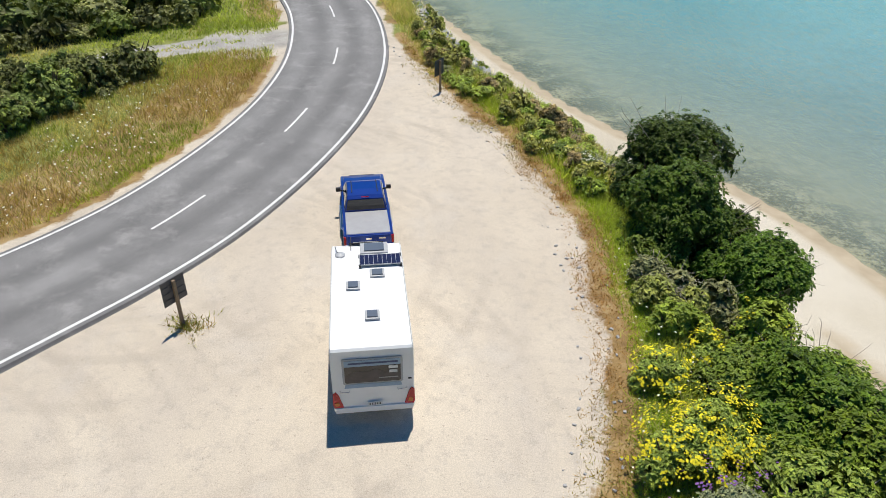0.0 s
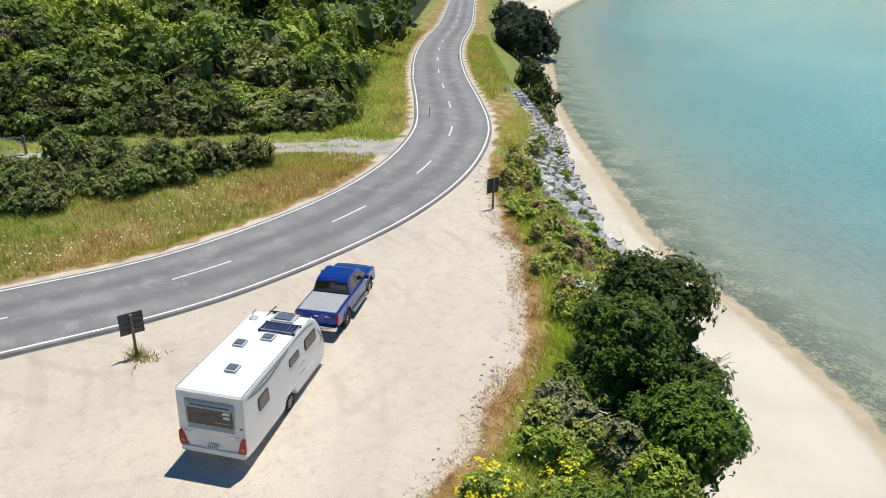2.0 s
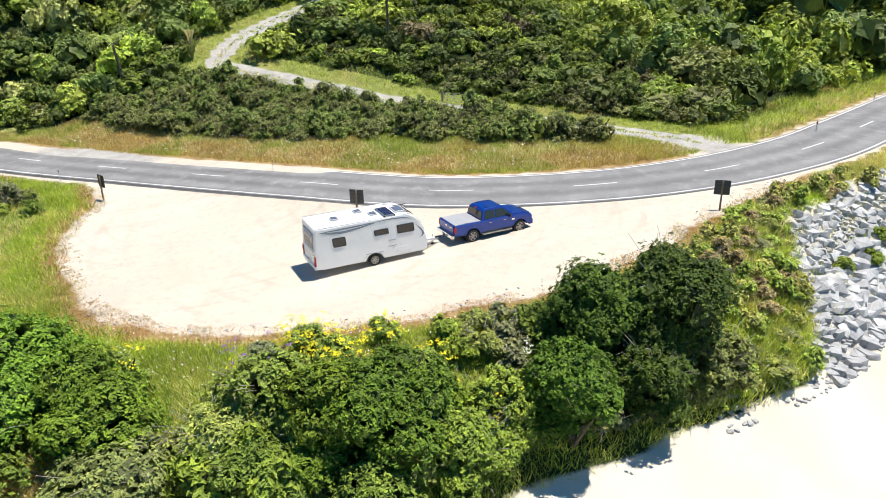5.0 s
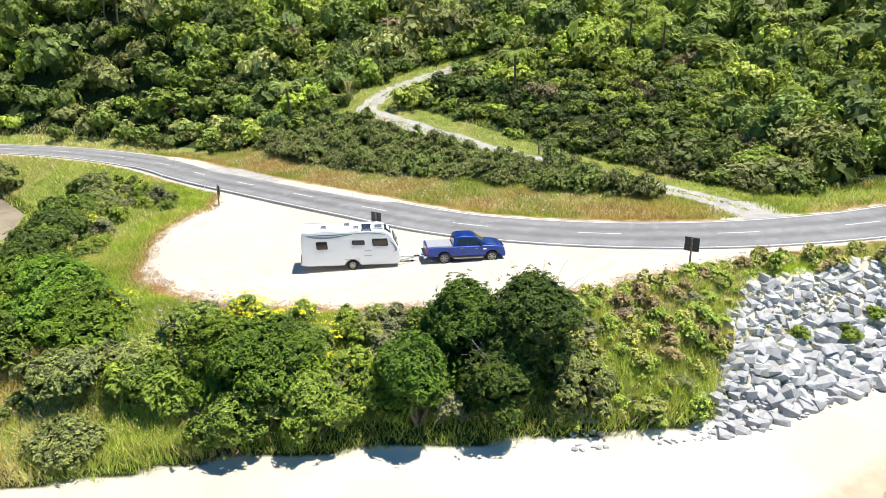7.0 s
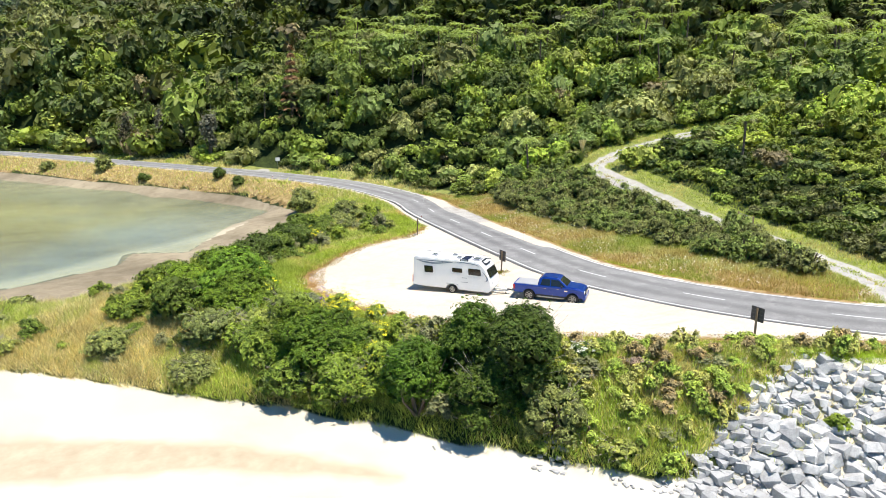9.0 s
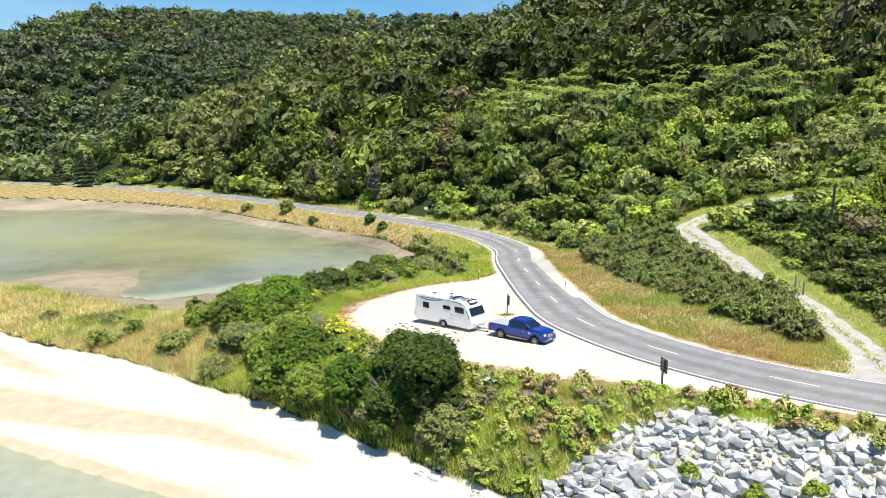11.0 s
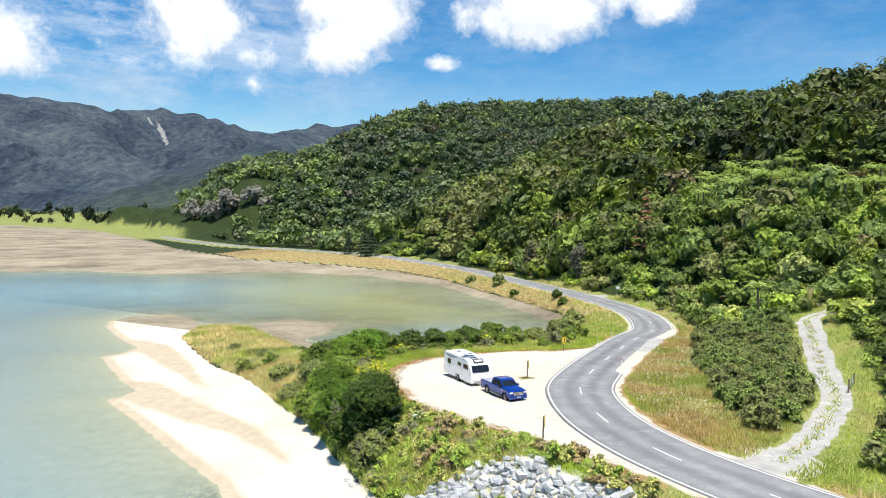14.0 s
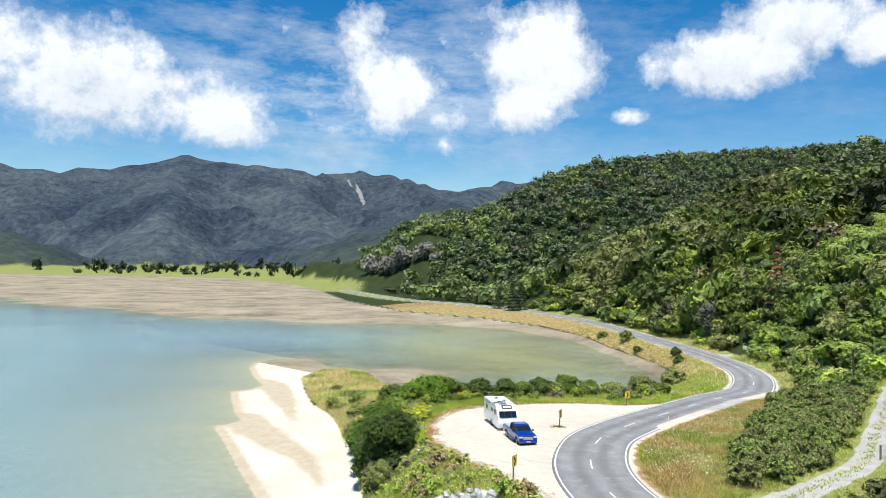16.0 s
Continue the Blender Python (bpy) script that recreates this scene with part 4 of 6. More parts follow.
for k in range(5):
    root = tagged(new("tree_fern"), "light-green tree fern with arching fronds among the bush", "tree fern", "tree ferns on the hillside")
    tall = 4.2 + 0.4 * k
    v, f = stem([(0, 0, -0.5), (0.08, 0.05, tall * 0.5), (0, 0, tall)], 0.16, 0.13, 7)
    child("trunk", mesh_from("trunk", v, f, True, [M_BARK]), root)
    v, f = fern_crown(2.5 + 0.2 * k, 13 + k % 3)
    v[:, 2] += tall
    child("fronds", tinted(mesh_from("fronds", v, f, False, [M_FERN]), (0.37, 0.45, 0.13) if k % 2 else (0.29, 0.37, 0.095)), root)
    ferns.append(root)
x, y = scatter(-125, -18, -95, 110, 4.6, lambda x, y: hill_ok(x, y) & (pdist(x, y, ROAD[::2])[0] > 14) & (pdist(x, y, TRACK[::2])[0] > 7) & ((x < -47) | (y > 52)))
keep = (fbm(x, y, 32, 2, 44) + 0.12 * smooth(-x, 55, 80) + rng.normal(0, 0.07, len(x))) + 0.06 * smooth(y, 50, 65) > 0.56
x, y = x[keep], y[keep]
pick = rng.permutation(len(x))[:298]
x, y = x[pick], y[pick]
z = height(x, y)
for k in range(len(x)):
    m = pose(x[k], y[k], z[k] - 0.2 + 0.9 * smooth(-x[k], 55, 75), rng.uniform(-5, 5), rng.uniform(-5, 5), rng.uniform(0, 360))
    if k < 5:
        ferns[k].matrix_world = m
    else:
        copy_thing(ferns[k % 5], m)

# gorse and broom between the road and the track
gorse = []
for k in range(5):
    gorse.append(make_bush(-22 - 3 * k, 36 - 4 * k, 1.5, 2.0, GORSE if k % 2 else (0.24, 0.26, 0.085), "low dense spiny scrub beside the gravel track", 1500, 0.14, 16, "scrub_bush", 0.2, "shrub", lumps=0.3))
    gorse[-1]["group"] = "scrub between road and track"
x, y = scatter(-56, -14, -18, 50, 1.5, lambda x, y: (sdist(x, y, GLADE) > 0.3) & (pdist(x, y, ROAD[::2])[0] > 9.6 + 3.2 * smooth(y, 15, 30) * smooth(44 - y, -6, 5)) & (pdist(x, y, TRACK[::2])[0] > 2.7))
z = height(x, y)
for k in range(len(x)):
    s, q = rng.uniform(0.75, 1.3), rng.uniform(0.75, 1.3) * (1.2 if pdist(x[k:k + 1], y[k:k + 1], TRACK[::2])[0][0] < 6.5 and y[k] > 12 else 1.0)
    copy_thing(gorse[k % 5], pose(x[k], y[k], z[k] - 0.25, 0, 0, rng.uniform(0, 360)) @ Matrix.Diagonal((s, s, s * q, 1)))


# ---- grass and flowers ----
def blades(name, label, x, y, tall, wide, palette, per=6, spread=0.16, lean=0.55):
    """Tufts of tapering blades, joined."""
    n = len(x) * per
    X, Y = np.repeat(x, per) + rng.normal(0, spread, n), np.repeat(y, per) + rng.normal(0, spread, n)
    Z = np.repeat(height(x, y), per) - 0.04
    h = np.repeat(tall * np.ones(len(x)), per) * rng.uniform(0.55, 1.25, n)
    a = rng.uniform(0, 6.283, n)
    w = wide * rng.uniform(0.7, 1.3, n)
    lx, ly = rng.normal(0, lean, n) * h, rng.normal(0, lean, n) * h
    v = np.empty((n, 3, 3))
    v[:, 0] = np.stack([X - np.cos(a) * w, Y - np.sin(a) * w, Z], -1)
    v[:, 1] = np.stack([X + np.cos(a) * w, Y + np.sin(a) * w, Z], -1)
    v[:, 2] = np.stack([X + lx, Y + ly, Z + h], -1)
    me = mesh_from(name, v.reshape(-1, 3), np.arange(n * 3).reshape(-1, 3), False, [M_GRASS])
    pal = np.array(palette)
    drift = np.clip(fbm(x, y, 4.0, 3, 61) * len(pal) * 1.3 - 0.15 * len(pal) + rng.normal(0, 0.5, len(x)), 0, len(pal) - 1).astype(int)
    paint(me, "tint", np.repeat(pal[drift] * rng.uniform(0.8, 1.2, (len(x), 1)), per * 3, axis=0))
    return tagged(new(name, me), label, "grass", kind="stuff")


def rockface(x, y):
    """Where the bank is armoured with rocks."""
    return (y > 40.8 + 0.55 * np.clip(11 - x, 0, 9)) & (y < 79) & (sdist(x, y, BOT) > -0.5) & (sdist(x, y, TOP) < 0.3)


def bank_ok(x, y):
    return (sdist(x, y, PAD) < -0.9) & (sdist(x, y, BOT) > 0.1) & (pdist(x, y, ROAD[::2])[0] > 4.4) & ~(rockface(x, y) & (rng.random(x.shape) < 0.9))


GREENS = [(0.41, 0.47, 0.1), (0.5, 0.54, 0.13), (0.33, 0.4, 0.085), (0.45, 0.5, 0.12), (0.57, 0.52, 0.2), (0.6, 0.49, 0.26)]
STRAW = [(0.45, 0.34, 0.13), (0.54, 0.44, 0.2), (0.38, 0.27, 0.1), (0.58, 0.49, 0.25), (0.34, 0.37, 0.09), (0.28, 0.34, 0.07), (0.36, 0.38, 0.1)]
PALE = [(0.66, 0.56, 0.3), (0.74, 0.65, 0.38), (0.6, 0.48, 0.24), (0.7, 0.62, 0.36), (0.5, 0.52, 0.16), (0.42, 0.5, 0.11)]
x, y = scatter(-4, 24, -12, 82, 0.2, bank_ok)
edge = smooth(-sdist(x, y, PAD), 0.6, 3)
keep = rng.random(len(x)) < 0.45 + 0.55 * edge
x, y, edge = x[keep], y[keep], edge[keep]
straw = smooth(11 - y, 0, 5) * smooth(x, 8, 11) * 0.95 + 0.5 * smooth(y, 38, 44) > rng.random(len(x))
blades("bank_grass", "lush green and straw-coloured grass on the bank", x[~straw], y[~straw], (0.18 + 0.36 * edge[~straw]), 0.02, GREENS, 7)
blades("dry_bank_grass", "dry straw-coloured grass on the low point and above the rocks", x[straw], y[straw], (0.2 + 0.4 * edge[straw]), 0.026, PALE, 8)
x, y = scatter(-66, -8, 4, 56, 0.36, lambda x, y: (pdist(x, y, TRACK[::2])[0] > 1.6) & (pdist(x, y, TRACK[::2])[0] < 6) & (pdist(x, y, ROAD[::2])[0] > 4.3))
blades("track_grass", "green grass along both sides of the gravel track", x, y, 0.3, 0.035, GREENS, 6, 0.2)
x, y = scatter(-66, -12, 4, 56, 0.4, lambda x, y: (pdist(x, y, TRACK[::2])[0] < 0.42) & (rng.random(x.shape) < 0.85))
blades("median_grass", "thin green grass down the middle of the track", x, y, 0.2, 0.05, GREENS, 9, 0.18)
x, y = scatter(-58, -8, -22, 56, 0.27, lambda x, y: (sdist(x, y, GLADE) > -0.5) & (pdist(x, y, ROAD[::2])[0] > 4.3) & (pdist(x, y, ROAD[::2])[0] < 15) & (pdist(x, y, TRACK[::2])[0] > 1.9))
blades("verge_grass", "tall dry golden-brown grass beside the road", x, y, 0.42, 0.02, STRAW, 8)
x, y = scatter(-48, 8, -32, 8, 0.33, lambda x, y: (sdist(x, y, PAD) < -0.8) & (sdist(x, y, BOT) > 0.1) & (pdist(x, y, ROAD[::2])[0] > 4.3) & (x > np.interp(y, ROAD[:, 1], ROAD[:, 0])))
blades("lagoon_grass", "green grass between the gravel and the lagoon", x, y, 0.4, 0.035, GREENS, 5)
x, y = scatter(2, 32, -54, -10, 0.42, lambda x, y: sdist(x, y, BOT) > 0.4)
blades("point_grass", "dry yellow rushes and grass on the sandy point", x, y, 0.6, 0.045, PALE + [(0.28, 0.29, 0.11)], 7)
x, y = scatter(-70, -8, 52, 125, 0.42, lambda x, y: (pdist(x, y, ROAD[::2])[0] > 4.2) & (pdist(x, y, ROAD[::2])[0] < 10) & (sdist(x, y, TOP) > -1) & (pdist(x, y, TRACK[::2])[0] > 2))
blades("roadside_grass", "mixed green and dry grass beside the road", x, y, 0.55, 0.035, STRAW + GREENS, 5)
x, y = scatter(-66, -40, -130, -12, 0.6, lambda x, y: (pdist(x, y, ROAD[::2])[0] > 4.2) & (pdist(x, y, ROAD[::2])[0] < 10) & (sdist(x, y, BOT) > 0) & (pdist(x, y, [(-55, -52), (-66, -63)])[0] > 3.5))
blades("shore_grass", "dry grass along the road above the lagoon", x, y, 0.6, 0.05, PALE, 5)


def flowers(name, label, x, y, z, size, tint):
    n = len(x)
    nr = unit(n) * 0.5 + (0, 0, 1)
    nr /= np.linalg.norm(nr, axis=1)[:, None]
    v, f = leaf_quads(np.stack([x, y, z], -1), nr, size, 0.9, 0.0)
    return tagged(new(name, tinted(mesh_from(name, v, f, False, [M_FLOWER]), tint)), label, "flowers", kind="stuff")


x, y = scatter(-50, -8, -16, 54, 0.42, lambda x, y: (sdist(x, y, GLADE) > 0) & (pdist(x, y, ROAD[::2])[0] > 4.6) & (pdist(x, y, ROAD[::2])[0] < 11) & (fbm(x, y, 5, 2, 71) > 0.54) & (rng.random(x.shape) < 0.75))
flowers("daisies", "small white wild daisies in the dry verge grass", x, y, height(x, y) + rng.uniform(0.35, 0.6, len(x)), 0.1, (0.8, 0.8, 0.74))
x, y = scatter(3, 16, 6, 48, 0.5, lambda x, y: bank_ok(x, y) & (fbm(x, y, 4, 2, 72) > 0.56))
flowers("bank_daisies", "small white wild flowers on the grassy bank", x, y, height(x, y) + rng.uniform(0.35, 0.6, len(x)), 0.075, (0.8, 0.8, 0.72))


def flowering(x, y, radius, tall, tint, petal, label, heads=38, size=0.06):
    """A loose leafy plant with flower heads on its upper stalks."""
    root = make_bush(x, y, radius, tall, tint, label, 3200, 0.12, 16, "flowering_shrub", 0.1, "shrub", lumps=0.26)
    d = unit(heads)
    d[:, 2] = np.abs(d[:, 2]) * 0.9 + 0.15
    p = d * (radius * 1.05, radius * 1.05, tall * 0.52) * rng.uniform(0.7, 1.2, (heads, 1)) + (0, 0, tall * 0.5)
    nr = d + (0, 0, 0.8)
    nr /= np.linalg.norm(nr, axis=1)[:, None]
    v, f = leaf_quads(np.repeat(p, 8, 0) + rng.normal(0, 1, (heads * 8, 3)) * (0.085, 0.085, 0.02), np.repeat(nr, 8, 0), size, 0.9, 0)
    child("blossom", tinted(mesh_from("blossom", v, f, False, [M_FLOWER]), petal), root, "clusters of small flower heads")["kind"] = "stuff"
    return root


YELLOW = (0.8, 0.7, 0.04)
for x, y, r, h, heads in ((8.4, 15.6, 1.3, 1.8, 150), (9.5, 16.5, 1.2, 1.7, 110), (8.7, 18.8, 0.9, 1.3, 60), (10.6, 15.8, 1.1, 1.7, 80), (11.0, 18.2, 1.1, 1.6, 70), (10.6, 20.4, 0.8, 1.3, 50), (13.2, 22.7, 0.9, 2.6, 60),
                          (14.1, 22.1, 0.8, 2.2, 50), (7.6, 8.2, 1.0, 1.8, 40), (-11.2, -3.6, 1.2, 2.0, 70), (2.4, 2.2, 1.0, 1.8, 60), (9.6, 13.0, 0.8, 1.4, 30), (12.0, 20.2, 0.9, 1.7, 50)):
    flowering(x, y, r, h, (0.28, 0.36, 0.07), YELLOW, "wild shrub with bright yellow flowers on the bank", int(heads * 0.5), 0.075)
for x, y in ((9.0, 13.6), (10.4, 14.2)):
    flowering(x, y, 1.3, 1.9, (0.24, 0.27, 0.14), (0.3, 0.15, 0.46), "grey-leaved shrub with purple flowers on the bank", 22, 0.08)
flowering(10.8, 24.2, 0.8, 0.9, (0.13, 0.2, 0.05), (0.8, 0.8, 0.75), "low plant with white flowers on the bank", 20, 0.06)
flowering(8.4, 33.4, 0.7, 0.8, (0.13, 0.2, 0.05), (0.8, 0.8, 0.75), "low plant with white flowers on the bank", 24, 0.06)
for x, y in ((5.4, 50.5), (6.6, 47.0), (2.6, 57.0), (4.0, 52.6), (0.6, 63.0)):
    make_bush(x, y, 0.75, 1.1, FRESH, "small leafy green plant growing between the rocks", 1200, 0.14, 9, "plant", 0.0, "plant")

# low scrub that fills the bank between the bushes
fill = []
for k, (tint, label) in enumerate(((FRESH, "low bright-green shrub on the bank"), ((0.26, 0.29, 0.07), "low olive scrub on the bank"), ((0.25, 0.26, 0.12), "grey-green low scrub on the bank"), (MID, "low green shrub on the bank"))):
    for j in range(2):
        b = make_bush(9.5 + 0.9 * j, 21.5 + 1.3 * k, 1.0, 1.3 + 0.3 * j, tint, label, 900, 0.17, 12, "low_shrub", 0.1, "shrub", bare=0.5 if k in (1, 2) else 0, lumps=0.26, stems=1)
        b["group"] = "low scrub on the bank"
        fill.append(b)
x, y = scatter(2, 21, -8, 46, 1.45, lambda x, y: (sdist(x, y, PAD) < -3.2 + 1.6 * (y > 33)) & (sdist(x, y, BOT) > 0.6) & ~rockface(x, y) & ((x > 11.9) | (y < 7) | (y > 32)) & ((y > 7) | (x < 11) | (rng.random(x.shape) < 0.4)) & ~((x > 14) & (y > 6) & (y < 17)) & (rng.random(x.shape) < 0.45 - 0.25 * (y > 32) + 0.45 * ((y > 9) & (y < 25) & (x > 11.9))))
x2, y2 = scatter(-30, 4, -12, 0, 1.7, lambda x, y: (sdist(x, y, BOT) > 1.2) & (sdist(x, y, PAD) < -4.5) & (pdist(x, y, ROAD[::2])[0] > 6) & (rng.random(x.shape) < 0.45))
x, y = np.concatenate([x, x2]), np.concatenate([y, y2])
z = height(x, y)
for k in range(len(x)):
    thick = 9 < y[k] < 25 and x[k] > 11.9
    s, q = rng.uniform(0.7, 1.45) * (1.25 if thick else 1.0), rng.uniform(0.7, 1.2) * (0.62 if y[k] > 32 else 1.2 if thick else 1.0)
    copy_thing(fill[int(rng.integers(8))], pose(x[k], y[k], z[k] - 0.12, 0, 0, rng.uniform(0, 360)) @ Matrix.Diagonal((s, s, s * q, 1)))

weeds = []
for k, (tint, label) in enumerate((((0.36, 0.45, 0.08), "bright-green leafy weed on the bank"), ((0.48, 0.48, 0.14), "yellow-green weedy plant on the bank"), ((0.3, 0.4, 0.07), "green leafy weed on the bank"), ((0.42, 0.33, 0.16), "dry brown weed on the bank"))):
    for j in range(2):
        b = make_bush(8.6 + 0.7 * j, 35.5 + 1.1 * k, 0.7, 0.9 + 0.3 * j, tint, label, 420, 0.13, 9, "weed", 0.08, "weed", lumps=0.3, stems=1)
        b["group"] = "weeds on the bank"
        weeds.append(b)
x, y = scatter(0, 15, 31, 60, 0.85, lambda x, y: (sdist(x, y, PAD) < -1.3) & (sdist(x, y, BOT) > 0.3) & (pdist(x, y, ROAD[::2])[0] > 5) & (~rockface(x, y) & (rng.random(x.shape) < 0.72) | (sdist(x, y, TOP) > -1.0) & (rng.random(x.shape) < 0.35)))
z = height(x, y)
for k in range(len(x)):
    s, q = rng.uniform(0.6, 1.3), rng.uniform(0.6, 1.3)
    copy_thing(weeds[int(rng.choice([0, 1, 2, 3, 4, 5, 6, 7, 0, 2, 3]))], pose(x[k], y[k], z[k] - 0.08, 0, 0, rng.uniform(0, 360)) @ Matrix.Diagonal((s, s, s * q, 1)))
x, y = scatter(2, 20, 8, 50, 0.3, lambda x, y: (sdist(x, y, PAD) < -4.6 + 3.2 * (y > 32)) & (sdist(x, y, BOT) > 0.3) & ~rockface(x, y) & (fbm(x, y, 3.5, 3, 77) > 0.47))
blades("tall_weeds", "tall tangled green and straw weeds on the bank", x, y, 0.5 + 0.35 * vnoise(x / 1.3, y / 1.3, 5), 0.03, [(0.46, 0.54, 0.11), (0.54, 0.59, 0.15), (0.62, 0.57, 0.22), (0.4, 0.5, 0.1), (0.68, 0.56, 0.3), (0.52, 0.57, 0.17)], 9, 0.2, 0.35)
make_bush(8.2, 36.8, 0.75, 0.8, (0.34, 0.25, 0.2), "dead brown shrub clump among the grass on the bank", 700, 0.1, 10, "dead_shrub", 0.05, "shrub", bare=1.5, lumps=0.3)

# the grassy edge of the pull-off: a rusty dry band, then lush grass
x, y = scatter(-34, 9, -8, 50, 0.13, lambda x, y: (sdist(x, y, PAD) < -1.2 - 2.4 * (fbm(x, y, 4.5, 4, 33) - 0.5)) & (sdist(x, y, PAD) > -3.6) & (pdist(x, y, ROAD[::2])[0] > 4.3) & ((x > 0) | (rng.random(x.shape) < 0.45)))
blades("edge_grass", "lush bright-green grass along the edge of the gravel", x, y, 0.2 + 0.16 * smooth(-sdist(x, y, PAD), 0.8, 2.5), 0.014, [(0.4, 0.5, 0.06), (0.48, 0.57, 0.08), (0.33, 0.43, 0.055), (0.42, 0.52, 0.07), (0.5, 0.5, 0.12)], 7, 0.1, 0.7)
x, y = scatter(-34, 9, -8, 50, 0.12, lambda x, y: (np.abs(sdist(x, y, PAD) + 0.45 + 2.4 * (fbm(x, y, 4.5, 4, 33) - 0.5)) < 0.95) & (pdist(x, y, ROAD[::2])[0] > 4.3) & (rng.random(x.shape) < 1.5 * (fbm(x, y, 1.4, 3, 37) - 0.2)))
blades("dry_edge", "low rusty-brown dry weeds along the edge of the gravel", x, y, 0.11, 0.02, [(0.38, 0.19, 0.065), (0.42, 0.25, 0.1), (0.3, 0.2, 0.07), (0.36, 0.3, 0.09), (0.46, 0.3, 0.14)], 7, 0.08, 1.1)

# weeds that creep over the edge of the gravel
x, y = scatter(-36, 8, -8, 56, 0.22, lambda x, y: (np.abs(sdist(x, y, PAD) + 0.7) < 1.4) & (pdist(x, y, ROAD[::2])[0] > 4.2) & (rng.random(x.shape) < 0.4 * np.exp(-np.abs(sdist(x, y, PAD) + 0.7) * 1.2) + 0.02) & (fbm(x, y, 2.5, 2, 91) > 0.4))
blades("gravel_weeds", "dry brown weeds creeping over the edge of the gravel", x, y, 0.13, 0.02, [(0.36, 0.2, 0.08), (0.44, 0.28, 0.12), (0.3, 0.28, 0.08), (0.3, 0.17, 0.07)], 9, 0.12, 0.9)
a, r = rng.uniform(0, 6.283, 60), np.abs(rng.normal(0, 0.45, 60))
blades("sign_weeds", "tuft of dry grass round the foot of a sign", -6.6 + r * np.cos(a) * 1.1, 21.0 + r * np.sin(a) * 0.8, 0.2, 0.022, [(0.4, 0.28, 0.12), (0.3, 0.3, 0.08), (0.2, 0.14, 0.08)], 8, 0.1, 0.7)

# the line of dark drift weed on the sand
line = curve([(3.5, 58), (7.5, 49.4), (10.6, 44.4), (12.2, 41.4), (15.1, 34.4), (16.9, 30.6), (18.4, 26), (19.6, 20), (20.6, 14)], 30)
d = np.arange(len(line)) / 9.0
x, y = line[:, 0] + 0.5 * (vnoise(d, d * 0, 3) - 0.5), line[:, 1] + 0.3 * (vnoise(d, d * 0, 4) - 0.5)
keep = fbm(x, y, 2.5, 2, 15) > 0.36
blades("drift_weed", "thin dark line of drift weed on the pale sand", x[keep], y[keep], 0.05, 0.04, [(0.1, 0.07, 0.05), (0.16, 0.12, 0.08), (0.22, 0.17, 0.12)], 6, 0.07, 1.2)


def conifer(x, y, radius, tall, tint, label, tiers=9, name="conifer"):
    """A pointed tree: a straight trunk and drooping tiers of sprays."""
    root = tagged(new(name), label, "tree")
    root.location = (x, y, z_at(x, y) - 0.4)
    v, f = stem([(0, 0, 0), (0.05, 0, tall * 0.5), (0, 0, tall)], 0.05 * radius + 0.12, 0.03, 7)
    child("trunk", mesh_from("trunk", v, f, True, [M_BARK]), root)
    n = 900
    t = rng.random(n) ** 0.8
    a = rng.uniform(0, 6.283, n)
    tier = np.round(t * tiers) / tiers
    r = radius * (1 - tier * 0.93) * np.sqrt(rng.uniform(0.15, 1, n))
    p = np.stack([np.cos(a) * r, np.sin(a) * r, tall * (0.12 + 0.88 * tier) - 0.35 * r + rng.normal(0, 0.15, n)], -1)
    nr = np.stack([np.cos(a) * 0.6, np.sin(a) * 0.6, np.ones(n)], -1)
    nr /= np.linalg.norm(nr, axis=1)[:, None]
    v, f = leaf_quads(p, nr, 0.28 * radius)
    child("crown", tinted(mesh_from("crown", v, f, False, [M_LEAF]), tint), root)


conifer(-72.5, -59, 3.2, 15, (0.24, 0.13, 0.06), "rusty-brown dying conifer on the hillside")
for x, y, r, h in ((-31, -192, 4.0, 12), (-35, -197, 4.2, 11), (-27, -205, 3.4, 9)):
    conifer(x, y, r, h, (0.05, 0.07, 0.03), "dark spreading conifer beside the lagoon road")
for x, y, h, tint, label in ((-66, -74, 8, (0.23, 0.23, 0.17), "grey leafless tree at the forest's edge"), (-68, -82, 7, (0.17, 0.17, 0.09), "thin grey-green tree at the forest's edge"), (-64, -98, 7, (0.18, 0.16, 0.09), "thin olive tree at the forest's edge"),
                            (-67, -90, 8, (0.23, 0.22, 0.16), "grey leafless tree at the forest's edge")):
    make_bush(x + 3, y, 2.6, h + 4.5, tint, label, 1900, 0.26, 14, "thin_tree", 0.3, "tree", bare=1.0, lumps=0.3)
for x, y, r, h in ((18, -446, 11, 22), (2, -440, 9, 17), (30, -456, 9, 17), (44, -470, 9, 16), (-8, -432, 6, 11)):
    make_bush(x, y, r, h, (0.36, 0.34, 0.32), "pale grey leafless tree below the far hill", 1800, 0.9, 10, "dead_tree", 0.5, "tree")
for x, y, r, h in ((-27, -308, 6, 13), (-18, -318, 6, 12), (-8, -322, 5, 12), (-40, -300, 5, 9), (0, -330, 5, 10), (12, -345, 6, 7), (-50, -290, 6, 9), (24, -370, 6, 6)):
    make_bush(x, y, r, h, (0.07, 0.09, 0.03), "dark round-headed tree in the far paddock", 1500, 0.8, 9, "paddock_tree", 0.3, "tree")
# hedges and trees on the far flats
x, y = scatter(40, 900, -1500, -640, 26, lambda x, y: (sdist(x, y, TOP) > 5) & (height(x, y) < 4) & (fbm(x, y, 120, 2, 55) > 0.5))
s = rng.uniform(0.8, 2.8, len(x))
